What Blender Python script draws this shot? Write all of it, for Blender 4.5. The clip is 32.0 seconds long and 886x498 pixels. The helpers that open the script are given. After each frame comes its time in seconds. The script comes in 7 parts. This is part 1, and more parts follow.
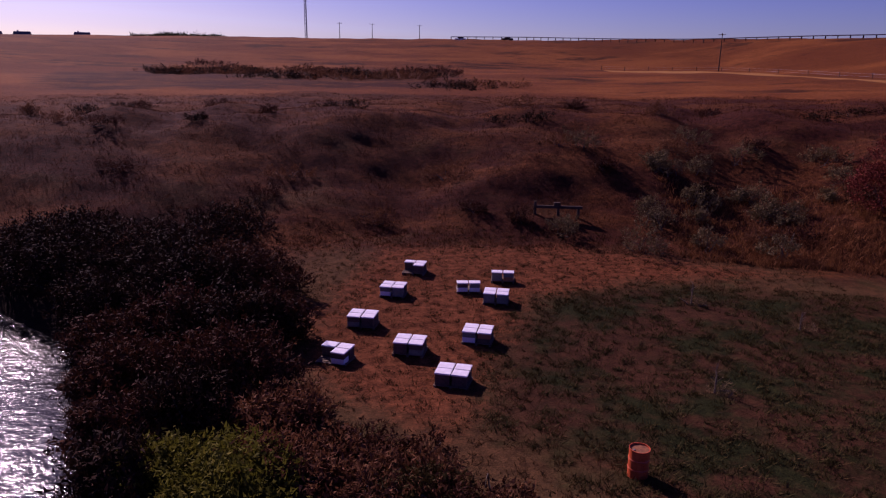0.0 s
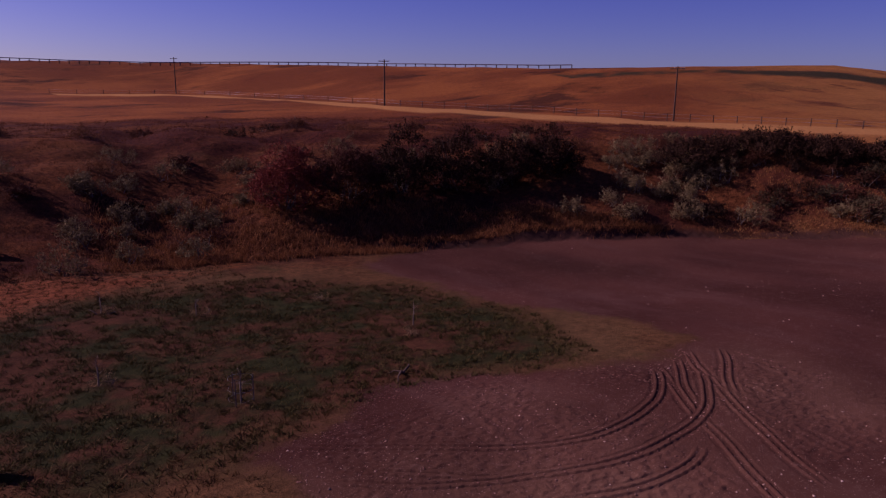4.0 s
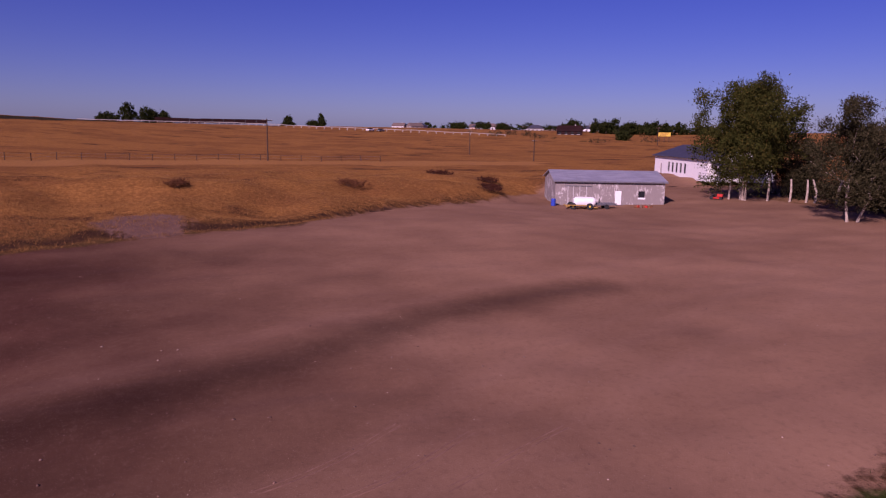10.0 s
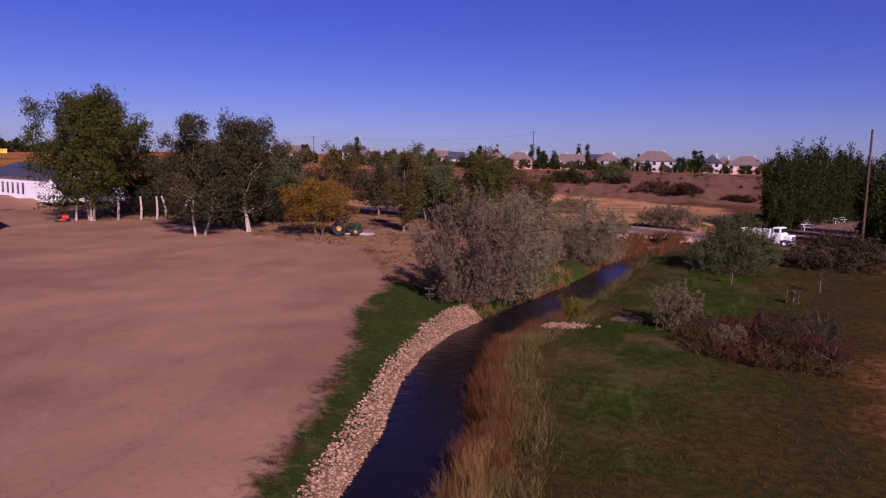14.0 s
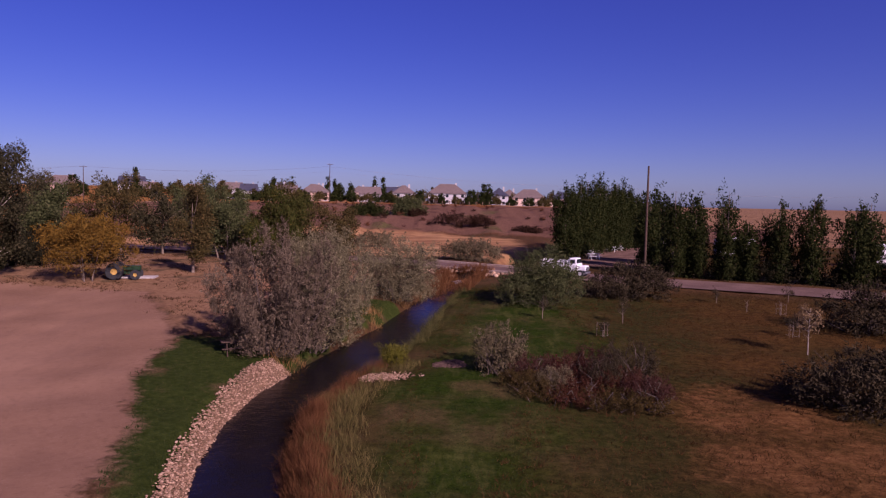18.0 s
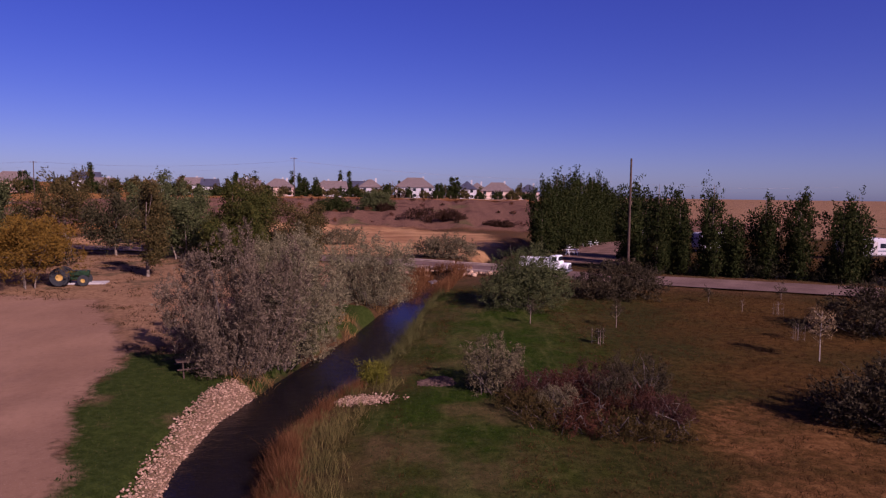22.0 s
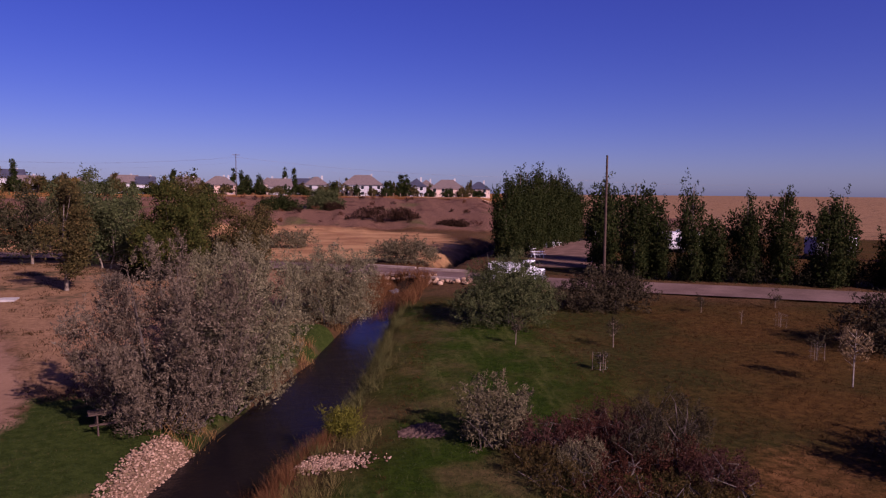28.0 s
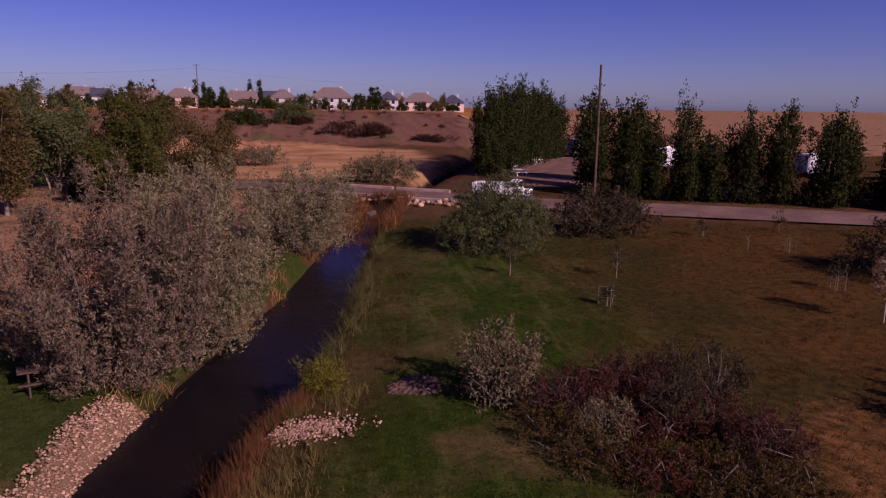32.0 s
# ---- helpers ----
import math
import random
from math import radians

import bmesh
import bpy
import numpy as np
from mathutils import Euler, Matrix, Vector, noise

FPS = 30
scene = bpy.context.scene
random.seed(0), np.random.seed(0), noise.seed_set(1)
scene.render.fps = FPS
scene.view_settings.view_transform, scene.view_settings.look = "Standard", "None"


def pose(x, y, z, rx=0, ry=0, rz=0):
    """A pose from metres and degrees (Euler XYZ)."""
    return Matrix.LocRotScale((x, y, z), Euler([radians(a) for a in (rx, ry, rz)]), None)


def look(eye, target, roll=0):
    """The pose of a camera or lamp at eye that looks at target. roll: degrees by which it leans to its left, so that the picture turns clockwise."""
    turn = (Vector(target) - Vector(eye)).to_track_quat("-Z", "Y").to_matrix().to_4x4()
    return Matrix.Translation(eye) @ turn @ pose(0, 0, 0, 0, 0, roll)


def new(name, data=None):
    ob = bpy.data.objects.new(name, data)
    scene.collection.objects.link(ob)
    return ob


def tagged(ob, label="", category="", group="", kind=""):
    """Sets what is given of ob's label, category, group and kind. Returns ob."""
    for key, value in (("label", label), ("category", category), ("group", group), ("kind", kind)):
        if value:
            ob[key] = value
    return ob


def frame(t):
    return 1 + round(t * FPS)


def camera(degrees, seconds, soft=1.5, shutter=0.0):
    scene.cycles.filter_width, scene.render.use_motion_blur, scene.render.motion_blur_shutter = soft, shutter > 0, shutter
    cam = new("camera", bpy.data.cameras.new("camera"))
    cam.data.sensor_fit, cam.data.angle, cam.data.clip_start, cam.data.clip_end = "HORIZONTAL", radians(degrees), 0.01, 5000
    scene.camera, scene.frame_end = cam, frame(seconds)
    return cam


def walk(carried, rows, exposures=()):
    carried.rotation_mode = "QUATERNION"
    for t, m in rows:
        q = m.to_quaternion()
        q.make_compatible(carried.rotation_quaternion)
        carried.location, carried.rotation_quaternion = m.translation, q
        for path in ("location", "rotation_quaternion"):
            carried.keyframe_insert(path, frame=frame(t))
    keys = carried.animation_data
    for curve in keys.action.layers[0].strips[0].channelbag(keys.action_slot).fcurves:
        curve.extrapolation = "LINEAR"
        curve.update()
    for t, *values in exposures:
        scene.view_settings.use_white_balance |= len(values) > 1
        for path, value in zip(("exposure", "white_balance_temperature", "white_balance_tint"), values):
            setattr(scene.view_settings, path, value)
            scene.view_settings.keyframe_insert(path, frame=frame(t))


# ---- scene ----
cam = camera(65.1, 32.0, soft=1.2)
# seconds, x, y, z, heading clockwise from +y, tilt down, lean
ROWS = (
    (0, 10.14, -15.27, 9.07, -182.88, 15.01, -0.74),
    (0.5, 9.65, -14.72, 9.06, -182.45, 14.72, -0.81),
    (1, 9.17, -14.17, 9.05, -179.33, 14.48, -0.82),
    (1.5, 8.70, -13.62, 9.03, -173.93, 14.17, -0.82),
    (2, 8.25, -13.05, 9.02, -167.90, 13.87, -0.76),
    (2.5, 7.80, -12.48, 9.02, -161.32, 13.61, -0.74),
    (3, 7.36, -11.91, 9.02, -155.03, 13.35, -0.71),
    (3.5, 6.93, -11.35, 9.04, -148.54, 13.04, -0.67),
    (4, 6.50, -10.81, 9.06, -142.72, 12.69, -0.71),
    (4.5, 6.09, -10.27, 9.09, -136.38, 12.42, -0.71),
    (6.5, 4.64, -8.19, 9.08, -112.38, 11.37, -0.71),
    (7, 4.32, -7.69, 9.11, -105.76, 11.13, -0.77),
    (7.5, 4.01, -7.20, 9.14, -99.84, 10.84, -0.79),
    (8, 3.70, -6.70, 9.17, -93.49, 10.62, -0.77),
    (8.5, 3.40, -6.19, 9.20, -87.35, 10.36, -0.85),
    (9, 3.10, -5.66, 9.23, -80.47, 10.08, -0.83),
    (9.5, 2.82, -5.12, 9.24, -73.82, 9.80, -0.85),
    (10, 2.55, -4.57, 9.24, -67.26, 9.41, -0.95),
    (10.5, 2.30, -4.04, 9.22, -61.12, 9.12, -1.04),
    (11, 2.05, -3.52, 9.18, -55.16, 8.79, -1.13),
    (11.5, 1.80, -3.03, 9.14, -48.97, 8.46, -1.18),
    (12, 1.54, -2.54, 9.11, -42.86, 8.13, -1.19),
    (12.5, 1.28, -2.08, 9.08, -36.33, 7.90, -1.19),
    (13, 1.02, -1.64, 9.05, -30.15, 7.53, -1.25),
    (13.5, 0.77, -1.21, 9.03, -23.52, 7.24, -1.29),
    (14, 0.52, -0.81, 9.01, -17.70, 6.89, -1.30),
    (14.5, 0.26, -0.40, 9.00, -11.54, 5.04, -1.31),
    (15, 0.00, 0.00, 9.00, -6.55, 3.52, -1.34),
    (15.5, -0.25, 0.42, 9.00, -4.49, 3.56, -1.38),
    (17.5, -0.93, 2.40, 9.15, -1.41, 3.87, -1.35),
    (18, -1.06, 2.90, 9.18, -1.01, 3.90, -1.25),
    (18.5, -1.19, 3.39, 9.20, -0.70, 4.00, -1.16),
    (19, -1.30, 3.88, 9.21, -0.34, 4.05, -1.08),
    (19.5, -1.41, 4.38, 9.22, 0.00, 4.11, -1.05),
    (20, -1.51, 4.88, 9.24, 0.40, 4.22, -1.00),
    (20.5, -1.62, 5.39, 9.26, 0.85, 4.28, -0.98),
    (21, -1.74, 5.91, 9.30, 1.32, 4.34, -0.89),
    (21.5, -1.88, 6.43, 9.35, 1.60, 4.41, -0.80),
    (22, -2.03, 6.96, 9.41, 1.82, 4.41, -0.76),
    (22.5, -2.19, 7.47, 9.46, 2.02, 4.40, -0.72),
    (23, -2.34, 7.98, 9.51, 2.40, 4.38, -0.69),
    (23.5, -2.49, 8.49, 9.56, 3.05, 4.35, -0.62),
    (24, -2.64, 9.00, 9.60, 3.38, 4.28, -0.57),
    (24.5, -2.77, 9.52, 9.63, 3.64, 4.27, -0.60),
    (25, -2.89, 10.06, 9.66, 4.14, 4.28, -0.64),
    (25.5, -3.00, 10.60, 9.70, 4.68, 4.31, -0.66),
    (27.5, -3.32, 12.92, 9.73, 5.97, 4.57, -0.65),
    (28, -3.36, 13.49, 9.72, 6.31, 4.62, -0.58),
    (28.5, -3.39, 14.06, 9.70, 6.68, 4.67, -0.49),
    (29, -3.42, 14.62, 9.68, 6.96, 4.74, -0.45),
    (29.5, -3.45, 15.18, 9.67, 7.25, 4.81, -0.45),
    (30, -3.49, 15.74, 9.66, 7.51, 4.89, -0.59),
    (30.5, -3.53, 16.30, 9.65, 7.77, 6.18, -0.61),
    (31, -3.58, 16.86, 9.65, 8.03, 9.35, -0.63),
    (31.5, -3.63, 17.41, 9.64, 8.32, 11.72, -0.63),
    (32, -3.68, 17.97, 9.64, 8.78, 11.55, -0.71),
)
walk(cam, [(t, pose(x, y, z) @ pose(0, 0, 0, 0, 0, -yaw) @ pose(0, 0, 0, 90 - tilt) @ pose(0, 0, 0, 0, 0, -lean)) for t, x, y, z, yaw, tilt, lean in ROWS],
     exposures=((0.0, 0.02, 6000, 61), (2.0, -0.07, 6000, 64), (4.5, -0.02, 6100, 66), (7.0, -0.01, 6100, 69), (10.0, 0.03, 6100, 66), (14.0, 0.33, 6000, 57), (25.0, 0.29, 6000, 55), (28.0, 0.28, 6000, 55), (30.5, 0.23, 6100, 56), (32.0, 0.1, 6300, 59)))

# ---- daylight ----
SUN_AZ, SUN_EL = 142.0, 30.0
world = bpy.data.worlds.new("sky")
scene.world = world
world.use_nodes = True
wn = world.node_tree
wn.nodes.clear()
sky = wn.nodes.new("ShaderNodeTexSky")
sky.sky_type, sky.sun_disc = "NISHITA", False
sky.sun_elevation, sky.sun_rotation = radians(SUN_EL), radians(SUN_AZ)
sky.air_density, sky.dust_density, sky.ozone_density, sky.altitude = 0.95, 2.0, 5.0, 1100
bg = wn.nodes.new("ShaderNodeBackground")
bg.inputs["Strength"].default_value = 0.0605
wo = wn.nodes.new("ShaderNodeOutputWorld")
tone = wn.nodes.new("ShaderNodeHueSaturation")
tone.inputs["Saturation"].default_value = 1.27
tone.inputs["Hue"].default_value = 0.532
wn.links.new(sky.outputs[0], tone.inputs["Color"])
haze = wn.nodes.new("ShaderNodeMix")
haze.data_type = "RGBA"
haze.inputs[0].default_value = 0.14
haze.inputs[7].default_value = (1.9, 1.7, 5.4, 1)
wn.links.new(tone.outputs[0], haze.inputs[6])
wn.links.new(haze.outputs[2], bg.inputs[0])
wn.links.new(bg.outputs[0], wo.inputs[0])
sun = new("sun", bpy.data.lights.new("sun", "SUN"))
sun.data.energy, sun.data.angle, sun.data.color = 5.0, radians(0.5), (1.0, 0.88, 0.74)
SUN_DIR = Vector((math.sin(radians(SUN_AZ)) * math.cos(radians(SUN_EL)), math.cos(radians(SUN_AZ)) * math.cos(radians(SUN_EL)), math.sin(radians(SUN_EL))))
sun.matrix_world = look(SUN_DIR * 50, (0, 0, 0))


# ---- material helpers ----
class Nodes:
    def __init__(self, name, rough=0.9, spec=0.2):
        self.mat = bpy.data.materials.new(name)
        self.mat.use_nodes = True
        self.t = self.mat.node_tree
        self.b = self.t.nodes["Principled BSDF"]
        self.b.inputs["Roughness"].default_value = rough
        self.b.inputs["Specular IOR Level"].default_value = spec
        self.pos = self.node("ShaderNodeTexCoord").outputs["Object"]

    def node(self, kind, **props):
        n = self.t.nodes.new(kind)
        for k, v in props.items():
            if k == "operation":
                n.operation = v
            elif k == "data_type":
                n.data_type = v
            elif k == "attribute_name":
                n.attribute_name = v
        return n

    def put(self, socket, v):
        if isinstance(v, bpy.types.NodeSocket):
            self.t.links.new(v, socket)
        elif isinstance(v, (tuple, list)):
            socket.default_value = (*v, 1) if len(v) == 3 and len(socket.default_value) == 4 else v
        else:
            socket.default_value = v

    def noise(self, scale, detail=4, rough=0.55, stretch=None, vec=None):
        n = self.node("ShaderNodeTexNoise")
        v = vec or self.pos
        if stretch:
            m = self.node("ShaderNodeMapping")
            m.inputs["Scale"].default_value = stretch
            self.put(m.inputs["Vector"], v)
            v = m.outputs[0]
        self.put(n.inputs["Vector"], v)
        n.inputs["Scale"].default_value, n.inputs["Detail"].default_value, n.inputs["Roughness"].default_value = scale, detail, rough
        return n.outputs["Fac"]

    def math(self, op, a, b=0.0, c=0.0):
        n = self.node("ShaderNodeMath", operation=op)
        self.put(n.inputs[0], a), self.put(n.inputs[1], b), self.put(n.inputs[2], c)
        return n.outputs[0]

    def step(self, v, lo, hi):
        n = self.node("ShaderNodeMapRange")
        n.interpolation_type = "SMOOTHSTEP"
        self.put(n.inputs[0], v)
        n.inputs[1].default_value, n.inputs[2].default_value = lo, hi
        return n.outputs[0]

    def mix(self, f, a, b):
        n = self.node("ShaderNodeMix", data_type="RGBA")
        self.put(n.inputs[0], f), self.put(n.inputs[6], a), self.put(n.inputs[7], b)
        return n.outputs[2]

    def attr(self, name):
        return self.node("ShaderNodeAttribute", attribute_name=name).outputs["Fac"]

    def island(self):
        return self.node("ShaderNodeNewGeometry").outputs["Random Per Island"]

    def rand(self):
        return self.node("ShaderNodeObjectInfo").outputs["Random"]

    def bump(self, h, strength=0.5, dist=0.05, onto=None):
        n = self.node("ShaderNodeBump")
        n.inputs["Strength"].default_value, n.inputs["Distance"].default_value = strength, dist
        self.put(n.inputs["Height"], h)
        if onto:
            self.put(n.inputs["Normal"], onto)
        return n.outputs[0]

    def done(self, color, normal=None, rough=None):
        self.put(self.b.inputs["Base Color"], color)
        if normal:
            self.put(self.b.inputs["Normal"], normal)
        if rough is not None:
            self.put(self.b.inputs["Roughness"], rough)
        return self.mat


def mottled(name, a, b, scale=2.0, rough=0.8, spec=0.2, fine=25.0, bump=0.3, dist=0.01, metal=0.0):
    """Two tones blended at a large and a small scale, with a fine relief."""
    n = Nodes(name, rough, spec)
    big, small = n.noise(scale), n.noise(fine, 5)
    f = n.step(n.math("MULTIPLY_ADD", small, 0.5, n.math("MULTIPLY", big, 0.6)), 0.35, 0.75)
    n.b.inputs["Metallic"].default_value = metal
    return n.done(n.mix(f, a, b), n.bump(small, bump, dist), n.math("MULTIPLY_ADD", small, 0.2, rough - 0.1))


def leafy(name, a, b, c, glow=0.3, rough=0.75):
    """Leaves: each one its own tone out of three, with light passing through."""
    n = Nodes(name, rough, 0.03)
    r = n.island()
    patch = n.noise(0.6, 2)
    a = tuple(0.62 * u + 0.38 * v for u, v in zip(a, b))
    c = tuple(0.72 * u + 0.28 * v for u, v in zip(c, b))
    col = n.mix(n.step(r, 0.0, 0.7), a, b)
    col = n.mix(n.step(n.math("ADD", r, n.math("MULTIPLY", patch, 0.6)), 0.95, 1.35), col, c)
    n.done(col)
    tr = n.node("ShaderNodeBsdfTranslucent")
    n.put(tr.inputs["Color"], col)
    mx = n.node("ShaderNodeMixShader")
    mx.inputs[0].default_value = glow * 0.6
    n.put(mx.inputs[1], n.b.outputs[0]), n.put(mx.inputs[2], tr.outputs[0])
    n.put(n.t.nodes["Material Output"].inputs["Surface"], mx.outputs[0])
    return n.mat


# ---- mesh helpers ----
def raw_mesh(name, verts, faces, mat=None, smooth=False):
    """A mesh from arrays; every face has the same number of corners."""
    verts, faces = np.asarray(verts, dtype=np.float32), np.asarray(faces, dtype=np.int32)
    me = bpy.data.meshes.new(name)
    k = faces.shape[1]
    me.vertices.add(len(verts))
    me.vertices.foreach_set("co", verts.ravel())
    me.loops.add(faces.size)
    me.loops.foreach_set("vertex_index", faces.ravel())
    me.polygons.add(len(faces))
    me.polygons.foreach_set("loop_start", np.arange(0, faces.size, k, dtype=np.int32))
    if smooth:
        me.polygons.foreach_set("use_smooth", np.ones(len(faces), dtype=bool))
    me.update(calc_edges=True)
    if mat:
        me.materials.append(mat)
    return me


def thing(name, at, turn=0.0, label="", category="", group="", kind="", tilt=(0, 0)):
    ob = new(name)
    ob.empty_display_size = 0.2
    ob.matrix_world = pose(*at, tilt[0], tilt[1], turn)
    return tagged(ob, label, category, group, kind)


def part(name, me, parent, mat=None, label="", at=None):
    """One mesh object under a thing or a part. me: a mesh or a bmesh."""
    if isinstance(me, bmesh.types.BMesh):
        bm, me = me, bpy.data.meshes.new(name)
        bm.to_mesh(me)
        bm.free()
    if mat and not me.materials:
        me.materials.append(mat)
    ob = new(name, me)
    ob.parent = parent
    if at is not None:
        ob.matrix_basis = at
    return tagged(ob, label)


def solo(name, me, mat=None, at=None, **tags):
    ob = part(name, me, None, mat, at=at)
    return tagged(ob, **tags)


def box(bm, x0, x1, y0, y1, z0, z1, bevel=0.0):
    """A box with softened edges, added to bm."""
    made = bmesh.ops.create_cube(bm, size=1.0)["verts"]
    for v in made:
        v.co = Vector(((x0 + x1) / 2 + v.co.x * (x1 - x0), (y0 + y1) / 2 + v.co.y * (y1 - y0), (z0 + z1) / 2 + v.co.z * (z1 - z0)))
    if bevel:
        edges = {e for v in made for e in v.link_edges}
        bmesh.ops.bevel(bm, geom=list(edges), offset=bevel, segments=1, affect="EDGES")
    return bm


def boxes(*rows, bevel=0.0):
    bm = bmesh.new()
    for r in rows:
        box(bm, *r, bevel)
    return bm


def lathe(profile, n=20, bm=None, axis="z", at=(0, 0, 0)):
    """A turned form: profile of (radius, height), closed where the radius is 0."""
    bm = bm or bmesh.new()
    rings = []
    for r, h in profile:
        ring = []
        for i in range(n if r > 1e-6 else 1):
            a = 2 * math.pi * i / n
            p = Vector((r * math.cos(a), r * math.sin(a), h))
            if axis == "x":
                p = Vector((p.z, p.x, p.y))
            if axis == "y":
                p = Vector((p.x, p.z, p.y))
            ring.append(bm.verts.new(p + Vector(at)))
        rings.append(ring)
    for a, b in zip(rings, rings[1:]):
        for i in range(n):
            q = [a[i % len(a)], a[(i + 1) % len(a)], b[(i + 1) % len(b)], b[i % len(b)]]
            q = list(dict.fromkeys(q))
            if len(q) > 2:
                bm.faces.new(q)
    bmesh.ops.recalc_face_normals(bm, faces=bm.faces)
    return bm


def tubes(lines, n=6):
    """Tapered tubes along lines of (x, y, z, radius): verts and quads."""
    V, F = [], []
    for line in lines:
        P = np.array([p[:3] for p in line], float)
        start = len(V)
        for i, p in enumerate(line):
            d = P[min(i + 1, len(P) - 1)] - P[max(i - 1, 0)]
            d = d / (np.linalg.norm(d) + 1e-9)
            u = np.cross(d, (0.31, 0.95, 0.05))
            u /= np.linalg.norm(u) + 1e-9
            w = np.cross(d, u)
            for k in range(n):
                a = 2 * math.pi * k / n
                V.append(P[i] + p[3] * (math.cos(a) * u + math.sin(a) * w))
        for i in range(len(line) - 1):
            for k in range(n):
                F.append((start + i * n + k, start + i * n + (k + 1) % n, start + (i + 1) * n + (k + 1) % n, start + (i + 1) * n + k))
        V += [P[0], P[-1]]
        for k in range(n):
            e = start + (len(line) - 1) * n
            F.append((e + k, e + (k + 1) % n, len(V) - 1, len(V) - 1))
    F = [f for f in F if f[2] != f[3]]
    return V, F


def tube_mesh(name, lines, mat, n=6):
    V, F = tubes(lines, n)
    return raw_mesh(name, V, F, mat, smooth=True)


def leaves(name, blobs, count, size, mat, rng, slim=0.45, hollow=0.5, cluster=36, up=0.3, plume=3.2, fat=1.5):
    """A crown: sprays of single leaves through the outer part of several uneven lobes (x, y, z, rx, ry, rz)."""
    B = np.array(blobs, float)
    w = (B[:, 3] * B[:, 4] + B[:, 4] * B[:, 5] + B[:, 3] * B[:, 5])
    count, size = int(count * 0.8), size * 1.1
    goal = max(1, count // cluster)
    k = goal * 2
    which = rng.choice(len(B), k, p=w / w.sum())
    d = rng.normal(size=(k, 3))
    d[:, 2] = np.abs(d[:, 2]) * np.where(rng.random(k) < 0.75, 1, -1)
    d /= np.linalg.norm(d, axis=1, keepdims=True)
    r = hollow + (1.0 - hollow) * rng.random(k) ** 0.45
    c = B[which, :3] + d * B[which, 3:] * r[:, None]
    # no leaves deep inside a neighbouring lobe: the gaps between lobes stay dark
    deep = (np.linalg.norm((c[:, None] - B[None, :, :3]) / B[None, :, 3:], axis=2) < 0.72).sum(1) > (r < 0.72)
    keep = np.argsort(deep, kind="stable")[:goal]
    c, d, k = c[keep], d[keep], len(keep)
    axis = d * 0.7 + rng.normal(size=(k, 3)) * 0.35 + (0, 0, up)
    axis /= np.linalg.norm(axis, axis=1, keepdims=True)
    long = (size * plume * (0.5 + 1.2 * rng.random(k) ** 1.5))[:, None]
    idx = np.repeat(np.arange(k), cluster)
    n = len(idx)
    t = rng.random(n)[:, None]
    p = c[idx] + axis[idx] * long[idx] * (t * 1.6 - 0.6) + rng.normal(size=(n, 3)) * size * fat * (1.1 - 0.8 * t)
    out = axis[idx] * 0.8 + rng.normal(size=(n, 3)) * 0.7
    out /= np.linalg.norm(out, axis=1, keepdims=True)
    face = d[idx] + (0, 0, 0.35) + rng.normal(size=(n, 3)) * 0.55
    side = np.cross(out, face)
    side /= np.linalg.norm(side, axis=1, keepdims=True) + 1e-9
    L = size * (0.6 + 0.8 * rng.random(n))[:, None]
    V = np.stack([p - out * L * 0.5 + side * L * slim * 0.55, p + out * L * 0.75, p - out * L * 0.5 - side * L * slim * 0.55], 1).reshape(-1, 3)
    return raw_mesh(name, V, np.arange(3 * n).reshape(-1, 3), mat)


def blades(name, xyz, height, width, mat, rng, lean=0.35, per=1):
    """Upright grass blades or reeds rooted at the points xyz."""
    p = np.repeat(np.asarray(xyz, float), per, axis=0)
    n = len(p)
    p[:, :2] += rng.normal(size=(n, 2)) * width * (2.0 if per > 1 else 0.0) * 2
    a = rng.random(n) * 2 * math.pi
    h = (height * (0.6 + 0.7 * rng.random(n)))[:, None] if np.isscalar(height) else np.repeat(height, per)[:, None] * (0.6 + 0.7 * rng.random((n, 1)))
    s = np.stack([np.cos(a), np.sin(a), 0 * a], 1) * width
    b = np.stack([rng.normal(size=n) * lean, rng.normal(size=n) * lean, np.ones(n)], 1)
    if width * h.mean() < 0.0046:
        V = np.stack([p - s, p + s, p + b * h * (1.3, 1.3, 1.0)], 1).reshape(-1, 3)
        return raw_mesh(name, V, np.arange(3 * n).reshape(-1, 3), mat)
    mid = p + b * h * 0.55 * (1, 1, 1)
    tip = p + b * h * (1.5, 1.5, 1.0)
    V = np.stack([p - s, p + s, mid + s * 0.8, mid - s * 0.8, tip], 1).reshape(-1, 3)
    base = 5 * np.arange(n)[:, None]
    F = np.concatenate([base + (0, 1, 2), base + (0, 2, 3), base + (3, 2, 4)])
    return raw_mesh(name, V, F, mat)


# ---- the lie of the land ----
BED = ((62, -44), (46, -43), (37, -40.5), (31.5, -36.5), (27.2, -31), (22.5, -24.5), (16, -17), (9.5, -8.5), (3, -0.5), (-3, 7.5), (-5.6, 13), (-6.6, 17), (-7.3, 22), (-8.7, 27.5), (-9.3, 32), (-8.8, 37), (-7.4, 42),
       (-6.2, 47), (-4.9, 53), (-3.3, 63), (-1.4, 72), (0.3, 79), (3.0, 88), (6.5, 98), (11, 110), (16, 124), (24, 150))
BED_W = (6.0, 6.4, 7.0, 7.6, 7.0, 5.0, 2.8, 1.8, 1.4, 1.1, 1.0, 1.0, 1.15, 1.15, 1.2, 1.7, 2.2, 2.0, 1.45, 1.1, 0.7, 0.7, 0.9, 0.9, 0.9, 0.9, 0.9)
